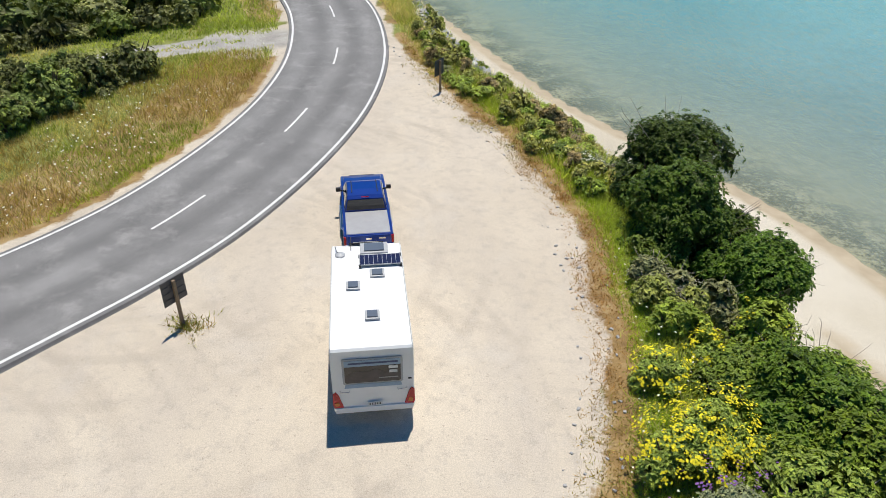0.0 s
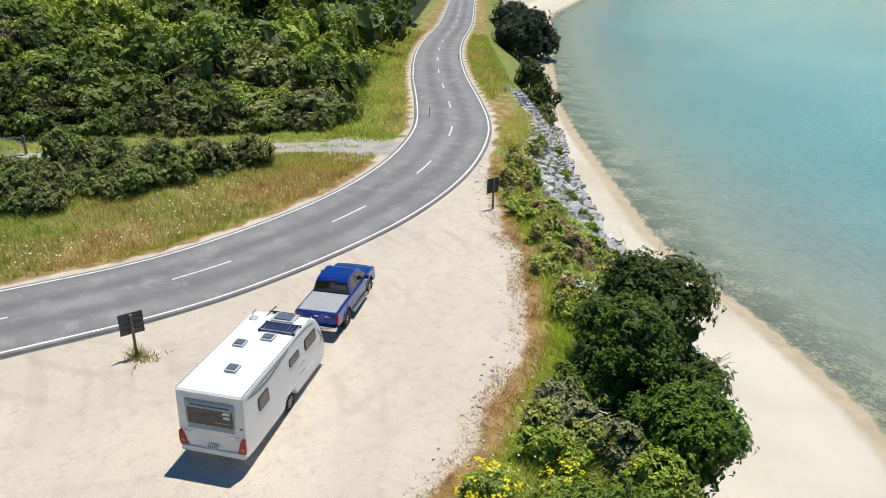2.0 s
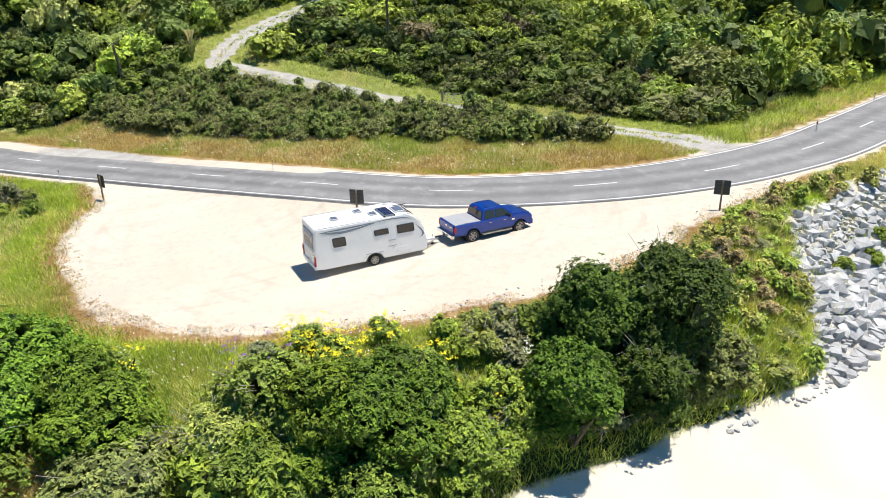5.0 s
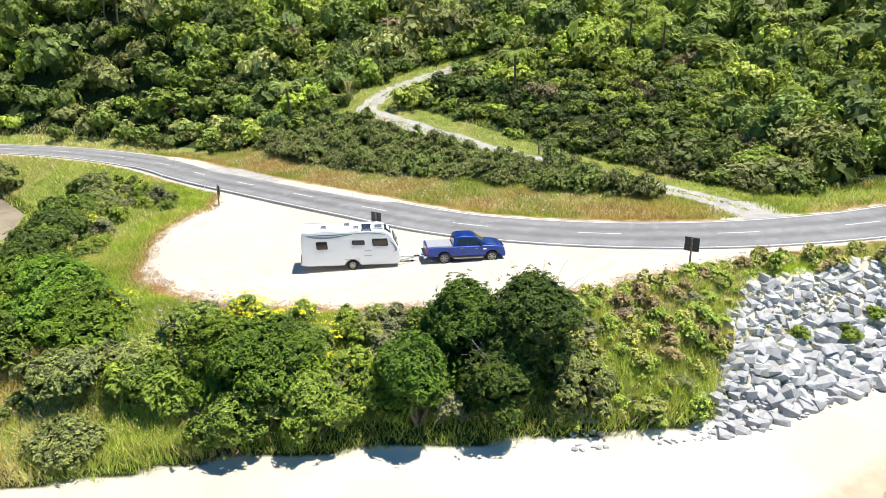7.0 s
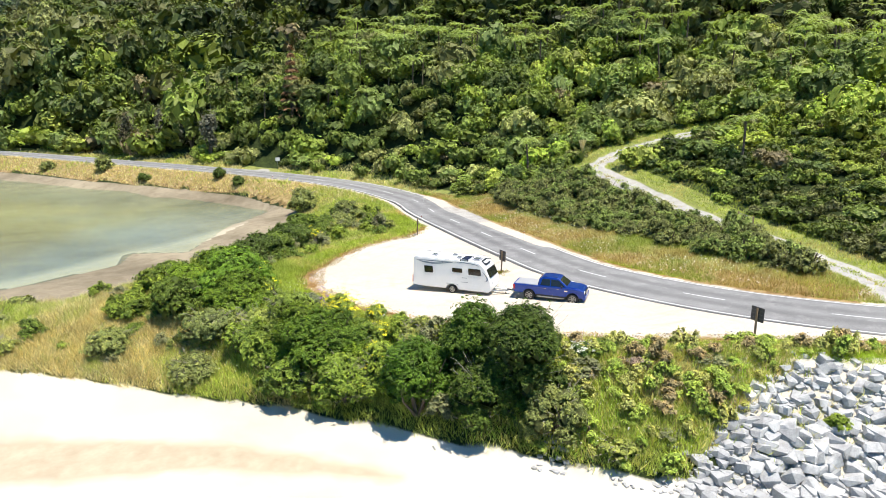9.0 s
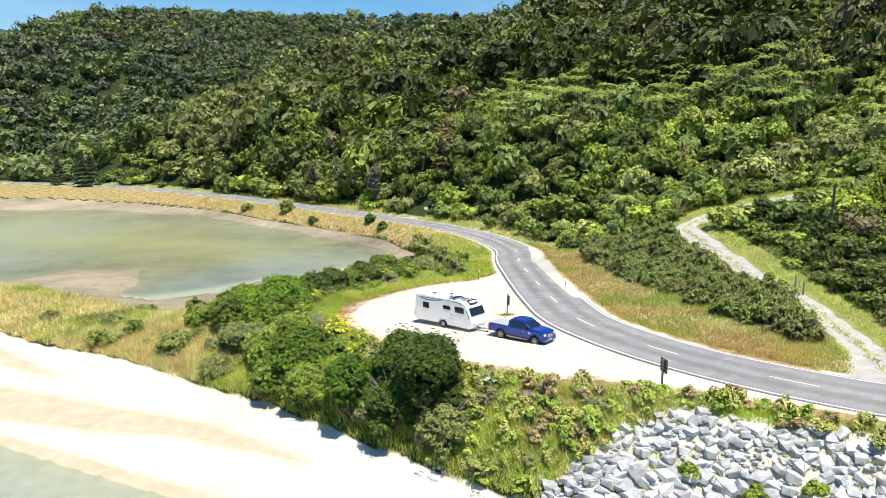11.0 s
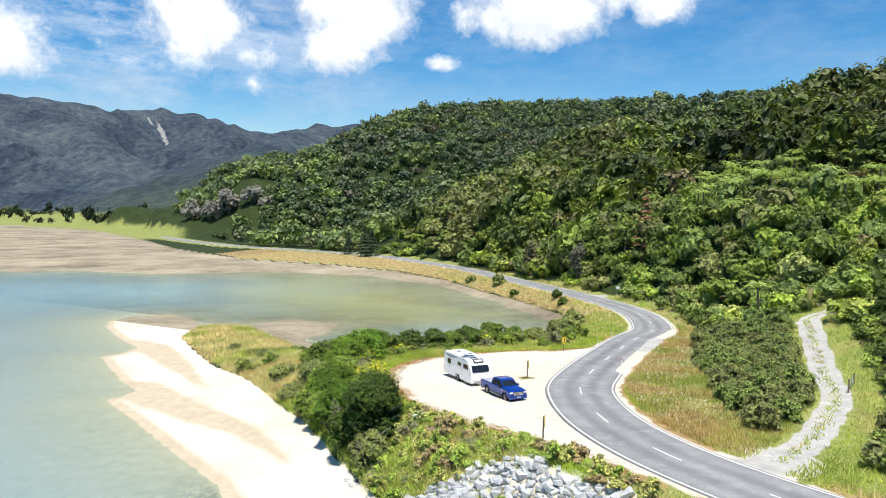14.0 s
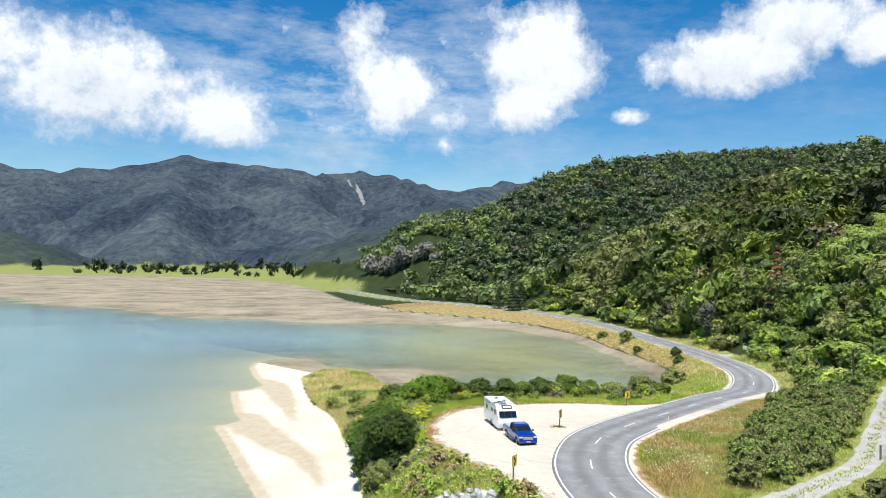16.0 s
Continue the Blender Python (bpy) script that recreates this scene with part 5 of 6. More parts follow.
forest("field_trees", "dark trees and hedges on the far green flats", np.stack([x, y, height(x, y) - 1.6 * s, s, rng.uniform(0.8, 2.2, len(x))], -1), far_protos, np.tile((0.06, 0.085, 0.035), (len(x), 1)))
# pale plumed grass by the track
root = tagged(new("plume_grass"), "clump of tall plumed grass beside the gravel track", "grass clump")
root.location = (-52.0, 12.4, z_at(-52.0, 12.4))
v, f = joined([stem([(0, 0, 0), (0.5 * math.cos(a), 0.5 * math.sin(a), 1.5), (1.3 * math.cos(a), 1.3 * math.sin(a), 2.0 + 0.4 * math.sin(3 * a))], 0.05, 0.02, 3) for a in np.linspace(0, 6.2, 26)])
child("leaves", tinted(mesh_from("leaves", v, f, False, [M_GRASS]), (0.4, 0.42, 0.16)), root)["kind"] = "stuff"
v, f = joined([stem([(0, 0, 1.2), (0.3 * math.cos(a), 0.3 * math.sin(a), 2.6), (0.5 * math.cos(a), 0.5 * math.sin(a), 3.2)], 0.03, 0.12, 4) for a in np.linspace(0.3, 6.0, 9)])
child("plumes", tinted(mesh_from("plumes", v, f, False, [M_GRASS]), (0.6, 0.52, 0.36)), root, "cream feathery plumes")["kind"] = "stuff"

# ---- things ----
def finish(name, bm, mat, parent=None, label="", smooth_faces=False):
    """Links a bmesh as one mesh object under a thing or a part."""
    me = bpy.data.meshes.new(name)
    bmesh.ops.recalc_face_normals(bm, faces=bm.faces[:])
    for f in bm.faces:
        f.smooth = smooth_faces
    bm.to_mesh(me)
    bm.free()
    me.materials.append(mat)
    ob = new(name, me)
    ob.parent = parent
    if label:
        ob["label"] = label
    return ob


def boxy(name, size, mat, at=(0, 0, 0), parent=None, bevel=0.02, label="", turn=None):
    bm = bmesh.new()
    m = Matrix.Translation(at) @ (turn if turn else Matrix()) @ Matrix.Diagonal((*size, 1))
    bmesh.ops.create_cube(bm, size=1.0, matrix=m)
    if bevel:
        bmesh.ops.bevel(bm, geom=bm.edges[:], offset=min(bevel, min(size) * 0.45), segments=2, affect="EDGES", profile=0.7)
    return finish(name, bm, mat, parent, label)


def profile(pts, x0, x1, bevel=0.04, segments=3):
    """A side outline (y, z) drawn out from x0 to x1, its edges rounded."""
    bm = bmesh.new()
    a = [bm.verts.new((x0, y, z)) for y, z in pts]
    b = [bm.verts.new((x1, y, z)) for y, z in pts]
    n = len(pts)
    bm.faces.new(a)
    bm.faces.new(b[::-1])
    for k in range(n):
        bm.faces.new((a[k], b[k], b[(k + 1) % n], a[(k + 1) % n]))
    bmesh.ops.recalc_face_normals(bm, faces=bm.faces[:])
    if bevel:
        rim = [e for e in bm.edges if abs(e.verts[0].co.x - e.verts[1].co.x) < 1e-5]
        bmesh.ops.bevel(bm, geom=rim, offset=bevel, segments=segments, affect="EDGES", profile=0.6, clamp_overlap=True)
    return bm


def tube(pts, r, sides=8):
    v, f = stem(pts, r, r, sides)
    bm = bmesh.new()
    vs = [bm.verts.new(p) for p in v]
    for t in f:
        bm.faces.new([vs[k] for k in t])
    n = len(vs)
    bm.faces.new(vs[:sides][::-1])
    bm.faces.new(vs[n - sides:])
    return bm


def lathe(rings, axis_x, y, z, sides=28, caps=True):
    """A round part about an axle along x: rings of (x, radius)."""
    bm = bmesh.new()
    rows = []
    for x, r in rings:
        rows.append([bm.verts.new((axis_x + x, y + r * math.cos(6.28319 * k / sides), z + r * math.sin(6.28319 * k / sides))) for k in range(sides)])
    for a, b in zip(rows, rows[1:]):
        for k in range(sides):
            bm.faces.new((a[k], a[(k + 1) % sides], b[(k + 1) % sides], b[k]))
    if caps:
        bm.faces.new(rows[0][::-1])
        bm.faces.new(rows[-1])
    return bm


def sheet(pts, out, thick):
    """A thin flat plate: corners pts, thickened along out."""
    bm = bmesh.new()
    a = [bm.verts.new(Vector(p)) for p in pts]
    b = [bm.verts.new(Vector(p) + Vector(out) * thick) for p in pts]
    n = len(pts)
    bm.faces.new(a[::-1])
    bm.faces.new(b)
    for k in range(n):
        bm.faces.new((a[k], a[(k + 1) % n], b[(k + 1) % n], b[k]))
    return bm


def rounded(x0, x1, z0, z1, r, n=4):
    """Corners of a rounded rectangle."""
    out = []
    for cx, cz, a0 in ((x1 - r, z1 - r, 0), (x0 + r, z1 - r, 90), (x0 + r, z0 + r, 180), (x1 - r, z0 + r, 270)):
        for k in range(n + 1):
            a = radians(a0 + 90 * k / n)
            out.append((cx + r * math.cos(a), cz + r * math.sin(a)))
    return out


M_WHITE = plain("white_panel", (0.82, 0.82, 0.81), 0.28, vary=0.05, scale=1.5)
M_TRIM = plain("grey_trim", (0.42, 0.43, 0.44), 0.45, vary=0.1)
M_BLACK = plain("black_plastic", (0.02, 0.02, 0.022), 0.5, vary=0.2)
M_RUBBER = plain("tyre_rubber", (0.025, 0.024, 0.024), 0.85, vary=0.3)
M_ALLOY = plain("alloy", (0.6, 0.6, 0.6), 0.3, 0.9, vary=0.1)
M_RED = plain("red_lens", (0.45, 0.012, 0.015), 0.15, vary=0.1)
M_STEEL = plain("galvanised_steel", (0.5, 0.5, 0.5), 0.4, 0.7, vary=0.2)
M_SKYBLUE = plain("pale_blue_film", (0.3, 0.42, 0.55), 0.35, vary=0.15)
M_PLATE = plain("plate_white", (0.75, 0.75, 0.72), 0.4)
M_CHROME = plain("chrome", (0.75, 0.75, 0.76), 0.12, 1.0, vary=0.05)
M_COVER = plain("grey_cover", (0.36, 0.36, 0.37), 0.55, vary=0.12, scale=2, bump=0.1)
M_LAMP = plain("clear_lens", (0.7, 0.72, 0.75), 0.08, 0.2, vary=0.05)
M_CELL = plain("solar_cell", (0.03, 0.035, 0.09), 0.2, 0.3, vary=0.2, scale=6)
M_SWOOSH = plain("grey_decal", (0.2, 0.24, 0.29), 0.35, vary=0.1)


def glass_material(name, tint, rough=0.05):
    m = Mat(name, rough, 0, 0.6)
    m.b.inputs["Base Color"].default_value = (*tint, 1)
    m.b.inputs["Coat Weight"].default_value = 0.25
    m.b.inputs["Coat Roughness"].default_value = 0.03
    return m.m


M_GLASS = glass_material("tinted_glass", (0.014, 0.015, 0.016))


def paint_material():
    m = Mat("blue_metallic", 0.3, 0.35, 0.4)
    n = m.noise(1.5, 4, 0.6, m.local())
    m.colour(m.mix(n, (0.003, 0.032, 0.23), (0.006, 0.045, 0.3)))
    m.b.inputs["Coat Weight"].default_value = 0.7
    m.b.inputs["Coat Roughness"].default_value = 0.06
    return m.m


M_BLUE = paint_material()


def road_wheel(parent, x, y, r, out, wide=0.22, spokes=6):
    """A wheel with tyre and spoked alloy rim; out: the side that it faces."""
    t = wide / 2
    wheel = finish("wheel", lathe([(-t * out, r * 0.67), (t * 0.5 * out, r * 0.67)], x, y, r, 20), M_BLACK, parent)
    tyre = lathe([(-t, r * 0.66), (-t, r * 0.9), (-t * 0.7, r), (t * 0.7, r), (t, r * 0.9), (t, r * 0.66)], x, y, r, 32, False)
    finish("tyre", tyre, M_RUBBER, wheel, smooth_faces=True)
    bm = bmesh.new()
    fx = x + out * t * 0.86
    for a, b in ((r * 0.58, r * 0.68), (0.02, r * 0.2)):
        n = 28
        for k in range(n):
            c0, c1 = 6.28319 * k / n, 6.28319 * (k + 1) / n
            q = [bm.verts.new((fx, y + rr * math.cos(c), r + rr * math.sin(c))) for rr, c in ((a, c0), (b, c0), (b, c1), (a, c1))]
            bm.faces.new(q)
    for k in range(spokes):
        a = 6.28319 * k / spokes
        u, w = Vector((0, math.cos(a), math.sin(a))), Vector((0, -math.sin(a), math.cos(a)))
        c = Vector((fx, y, r))
        q = [c + u * r * 0.12 - w * r * 0.11, c + u * r * 0.62 - w * r * 0.08, c + u * r * 0.62 + w * r * 0.08, c + u * r * 0.12 + w * r * 0.11]
        bm.faces.new([bm.verts.new(p) for p in q])
    bmesh.ops.solidify(bm, geom=bm.faces[:], thickness=0.02)
    finish("rim", bm, M_ALLOY, wheel, "silver alloy rim")
    return wheel


# ---- caravan: y runs forward from its back, x to its right ----
caravan = tagged(new("caravan"), "white touring caravan hitched behind a blue pickup", "caravan")
caravan.matrix_world = pose(0.14, 17.0, 0.0, 0, 0, 8)
W = 1.14
side = [(0.0, 0.55), (0.02, 0.42), (0.5, 0.36), (2.75, 0.36), (2.9, 0.62), (3.15, 0.74), (3.4, 0.74), (3.66, 0.62), (3.8, 0.36), (6.2, 0.36), (6.36, 0.5), (6.4, 0.9), (6.3, 1.3), (6.12, 1.75),
        (5.9, 2.15), (5.62, 2.45), (5.3, 2.6), (4.9, 2.66), (0.12, 2.62), (0.06, 2.56)]
finish("body", profile(side, -W, W, 0.06), M_WHITE, caravan, "white smooth panelled body")


def side_pane(y0, y1, z0, z1, slant=0.0):
    """A dark acrylic window in the right-hand side, with its frame."""
    pts = rounded(y0, y1, z0, z1, 0.07)
    pts = [(y + slant * (z - z0) / (z1 - z0), z) for y, z in pts]
    frame_ob = finish("window", sheet([(W, y, z) for y, z in pts], (1, 0, 0), 0.018), M_BLACK, caravan, "dark tinted window")
    cy, cz = (y0 + y1 + slant) / 2, (z0 + z1) / 2
    finish("pane", sheet([(W + 0.018, cy + (y - cy) * 0.9, cz + (z - cz) * 0.88) for y, z in pts], (1, 0, 0), 0.008), M_GLASS, frame_ob)
    return frame_ob


side_pane(1.0, 1.72, 1.5, 2.02, -0.05)
side_pane(3.3, 4.12, 1.72, 2.05, -0.04)
side_pane(4.62, 5.62, 1.62, 2.12, -0.06)
# curved stripes along the side
for k, (pts, w) in enumerate((([(0.3, 2.42), (1.2, 2.44), (2.4, 2.46), (3.3, 2.5)], 0.035), ([(0.4, 2.4), (1.0, 2.3), (1.9, 2.28), (3.3, 2.47)], 0.06), ([(3.3, 2.5), (4.2, 2.53), (5.0, 2.47), (5.45, 2.36)], 0.03),
                              ([(5.72, 1.95), (6.0, 1.65), (6.1, 1.4), (6.02, 1.25)], 0.04), ([(5.76, 1.9), (6.12, 1.5), (6.12, 1.3), (5.9, 1.2)], 0.025))):
    c = curve(pts, 6)
    n = np.stack([-np.gradient(c[:, 1]), np.gradient(c[:, 0])], -1)
    n /= np.linalg.norm(n, axis=1)[:, None]
    taper = (np.sin(np.linspace(0.08, 1, len(c)) * math.pi * 0.92) * w)[:, None]
    loop = list(c + n * taper) + list((c - n * taper)[::-1])
    finish("stripe", sheet([(W + 0.003, y, z) for y, z in loop], (1, 0, 0), 0.004), M_SWOOSH, caravan, "grey-blue curved stripe")
for y, z, w, h in ((4.3, 1.34, 0.42, 0.05), (4.3, 1.0, 0.5, 0.05), (4.9, 0.72, 0.7, 0.28)):
    boxy("hatch", (0.012, w, h), M_TRIM if h < 0.1 else M_WHITE, (W + 0.006, y, z), caravan, 0.004, "small service hatch" if h > 0.1 else "")
boxy("awning_rail", (0.02, 5.3, 0.03), M_TRIM, (W - 0.03, 2.75, 2.645), caravan, 0.005)
boxy("awning_rail", (0.02, 5.3, 0.03), M_TRIM, (-W + 0.03, 2.75, 2.645), caravan, 0.005)
for s in (-1, 1):
    road_wheel(caravan, s * (W - 0.14), 3.28, 0.34, s, 0.2, 8)
    boxy("wheel_arch", (0.05, 1.0, 0.05), M_TRIM, (s * W, 3.28, 0.78), caravan, 0.02)
# back: window with a printed film, lights, plate
back = finish("rear_window", sheet([(x, 0.045, z) for x, z in rounded(-0.83, 0.83, 1.42, 2.32, 0.06)][::-1], (0, -1, 0), 0.03), M_TRIM, caravan, "large rear window with a printed picture film")
finish("pane", sheet([(x, 0.012, z) for x, z in rounded(-0.77, 0.77, 1.47, 2.27, 0.05)][::-1], (0, -1, 0), 0.006), M_GLASS, back)
finish("sky_film", sheet([(x, 0.006, z) for x, z in rounded(-0.77, 0.77, 2.06, 2.27, 0.03)][::-1], (0, -1, 0), 0.004), M_SKYBLUE, back, "pale blue printed strip")
finish("lettering", sheet([(x, 0.002, z) for x, z in rounded(-0.66, 0.7, 2.14, 2.2, 0.02)][::-1], (0, -1, 0), 0.003), plain("navy_print", (0.03, 0.05, 0.14), 0.4), back, "dark blue line of lettering")
for k, (x0, x1, z0, z1) in enumerate(((0.44, 0.7, 1.93, 2.03), (0.46, 0.68, 1.78, 1.88), (0.16, 0.7, 1.6, 1.63))):
    finish("lettering", sheet([(x, 0.002, z) for x, z in rounded(x0, x1, z0, z1, 0.02)][::-1], (0, -1, 0), 0.003), M_PLATE if k < 2 else M_TRIM, back, "pale block of lettering")
hill = [(-0.77, 1.72), (-0.5, 1.9), (-0.2, 1.84), (0.1, 1.94), (0.35, 1.8), (0.77, 1.78), (0.77, 1.5), (-0.77, 1.5)]
finish("printed_landscape", sheet([(x, 0.004, z) for x, z in hill], (0, -1, 0), 0.003), plain("brown_print", (0.09, 0.075, 0.075), 0.3, vary=0.5, scale=5), back, "dark printed hills")
finish("blue_band", sheet([(x, 0.03, z) for x, z in ((-0.8, 1.28), (0.8, 1.28), (0.77, 1.41), (-0.77, 1.41))], (0, -1, 0), 0.02), M_SKYBLUE, caravan, "pale blue band")
for s in (-1, 1):
    pts = [(0.86, 0.62), (1.12, 0.6), (1.15, 0.72), (1.14, 1.1), (1.06, 1.18), (0.98, 1.05)]
    lamp = finish("tail_light", sheet([(s * x, 0.03, z) for x, z in (pts if s > 0 else pts[::-1])], (0, -1, 0), 0.06), M_RED, caravan, "red tail-light cluster")
    finish("lens", sheet([(s * x, -0.03, z) for x, z in (((0.95, 0.7), (1.08, 0.68), (1.1, 0.78), (1.0, 0.84)) if s > 0 else ((1.0, 0.84), (1.1, 0.78), (1.08, 0.68), (0.95, 0.7)))], (0, -1, 0), 0.01), plain("amber_lens", (0.6, 0.18, 0.03), 0.2), lamp)
    handle = finish("grab_handle", tube([(s * 0.66, 0.03, 1.18), (s * 0.68, -0.05, 1.18), (s * 0.9, -0.05, 1.2), (s * 0.93, 0.03, 1.2)], 0.016), M_CHROME, caravan)
boxy("marker_light", (0.1, 0.03, 0.05), M_BLACK, (1.02, 0.03, 1.5), caravan, 0.01)
boxy("bumper", (2.2, 0.1, 0.2), M_WHITE, (0, 0.0, 0.5), caravan, 0.04)
plate = boxy("number_plate", (0.42, 0.015, 0.13), M_PLATE, (0.02, -0.06, 0.72), caravan, 0.004, "white number plate with dark bars")
for k in range(5):
    boxy("bar", (0.035, 0.006, 0.075), M_BLACK, (-0.12 + 0.07 * k, -0.07, 0.72), plate, 0)
boxy("badge", (0.14, 0.02, 0.06), M_SWOOSH, (0, 0.03, 1.02), caravan, 0.02)


# roof fittings
def roof_vent(x, y, lx, ly, label):
    v = boxy("roof_vent", (lx, ly, 0.07), M_TRIM, (x, y, 2.68), caravan, 0.03, label)
    boxy("dome", (lx * 0.72, ly * 0.72, 0.05), glass_material("smoked_dome", (0.12, 0.14, 0.17)), (x, y, 2.73), v, 0.025)


roof_vent(0.08, 1.45, 0.42, 0.42, "small smoked roof vent")
roof_vent(-0.45, 2.95, 0.42, 0.42, "small smoked roof vent")
roof_vent(0.3, 3.55, 0.46, 0.42, "small smoked roof vent")
roof_vent(0.25, 5.0, 0.9, 0.62, "large smoked roof light")
panel = boxy("solar_panel", (1.3, 0.58, 0.035), M_TRIM, (0.42, 4.22, 2.74), caravan, 0.006, "dark blue solar panel on brackets")
for i in range(9):
    for j in range(4):
        boxy("cell", (0.132, 0.13, 0.006), M_CELL, (0.42 - 0.568 + 0.142 * i, 4.22 - 0.207 + 0.138 * j, 2.76), panel, 0)
for i in (-1, 1):
    for j in (-1, 1):
        boxy("bracket", (0.08, 0.08, 0.1), M_BLACK, (0.42 + 0.64 * i, 4.22 + 0.29 * j, 2.7), panel, 0.01)
dish = finish("aerial", lathe([(-0.02, 0.0), (0.0, 0.17), (0.03, 0.12), (0.06, 0.02)], 0, 0, 0, 20), M_TRIM, caravan, "small grey dome aerial")
dish.matrix_local = pose(-0.85, 4.72, 2.68, 0, -90, 0)
finish("mast", tube([(0, 0, 0), (0.05, 0.12, 0.1), (0.05, 0.45, 0.16)], 0.012), M_BLACK, dish)
boxy("roof_rail", (0.03, 1.0, 0.04), M_BLACK, (-0.5, 5.35, 2.63), caravan, 0.01)
# front: roof window, three-part window
fw = boxy("front_window", (1.9, 0.03, 0.7), M_BLACK, (0, 6.13, 1.8), caravan, 0.012, "dark three-part front window", Matrix.Rotation(radians(26), 4, "X"))
for x, w in ((-0.66, 0.5), (0, 0.72), (0.66, 0.5)):
    boxy("pane", (w, 0.02, 0.58), M_GLASS, (x, 6.145, 1.805), fw, 0.008, "", Matrix.Rotation(radians(26), 4, "X"))
rw = boxy("roof_window", (1.15, 0.03, 0.5), M_BLACK, (0, 5.62, 2.5), caravan, 0.012, "dark roof window with a pale panel above the front", Matrix.Rotation(radians(52), 4, "X"))
boxy("pane", (0.85, 0.02, 0.24), M_PLATE, (0, 5.65, 2.52), rw, 0.008, "pale reflective strip", Matrix.Rotation(radians(52), 4, "X"))
boxy("locker_door", (1.3, 0.02, 0.55), M_WHITE, (0, 6.4, 0.95), caravan, 0.008, "", Matrix.Rotation(radians(9), 4, "X"))
for s in (-1, 1):
    finish("drawbar", tube([(s * 0.75, 6.2, 0.42), (s * 0.06, 7.55, 0.46)], 0.04, 6), M_STEEL, caravan)
boxy("hitch_cover", (0.32, 0.9, 0.12), M_PLATE, (0, 6.9, 0.5), caravan, 0.04)
boxy("coupling", (0.12, 0.4, 0.1), M_BLACK, (0, 7.55, 0.5), caravan, 0.03)
finish("jockey_wheel", lathe([(-0.03, 0.1), (0.03, 0.1)], 0.0, 7.25, 0.12, 16), M_RUBBER, caravan)
finish("jockey_post", tube([(0, 7.25, 0.14), (0, 7.25, 0.75)], 0.025), M_STEEL, caravan)

# ---- pickup: the rear axle at y = 0 ----
pickup = tagged(new("pickup"), "blue double-cab pickup with a caravan in tow", "pickup")
pickup.matrix_world = pose(-1.08, 26.22, 0.14, -0.3, 0, 9.7)


def arch(cy, r, n=10):
    return [(cy - r * math.cos(a), 0.42 + r * math.sin(a)) for a in (radians(12 + 156 * k / n) for k in range(n + 1))]


B = 0.93
body = [(-1.2, 0.68), (-1.16, 0.56)] + arch(0, 0.49) + arch(3.22, 0.49) + [(3.9, 0.52), (4.05, 0.6), (4.08, 0.8), (4.06, 1.0), (3.98, 1.1), (3.4, 1.18), (2.7, 1.2), (0.7, 1.18), (-1.16, 1.18), (-1.2, 1.1)]
finish("body", profile(body, -B, B, 0.07), M_BLUE, pickup, "metallic blue body")
hood = [(2.55, 1.1), (2.6, 1.27), (3.0, 1.275), (3.5, 1.24), (3.86, 1.16), (3.96, 1.08), (3.96, 1.0)]
finish("bonnet", profile(hood, -0.8, 0.8, 0.05), M_BLUE, pickup)
cab = [(0.6, 1.1), (0.72, 1.68), (0.86, 1.79), (1.25, 1.84), (1.95, 1.83), (2.15, 1.77), (2.86, 1.26), (2.86, 1.1)]
bm = profile(cab, -0.86, 0.86, 0.05)
for v in bm.verts:
    if v.co.z > 1.15:
        v.co.x *= 1 - 0.2 * (v.co.z - 1.15) / 0.65
finish("cab", bm, M_BLUE, pickup, "double cab with tinted windows")


def cab_x(z):
    return 0.86 * (1 - 0.2 * (z - 1.15) / 0.65)


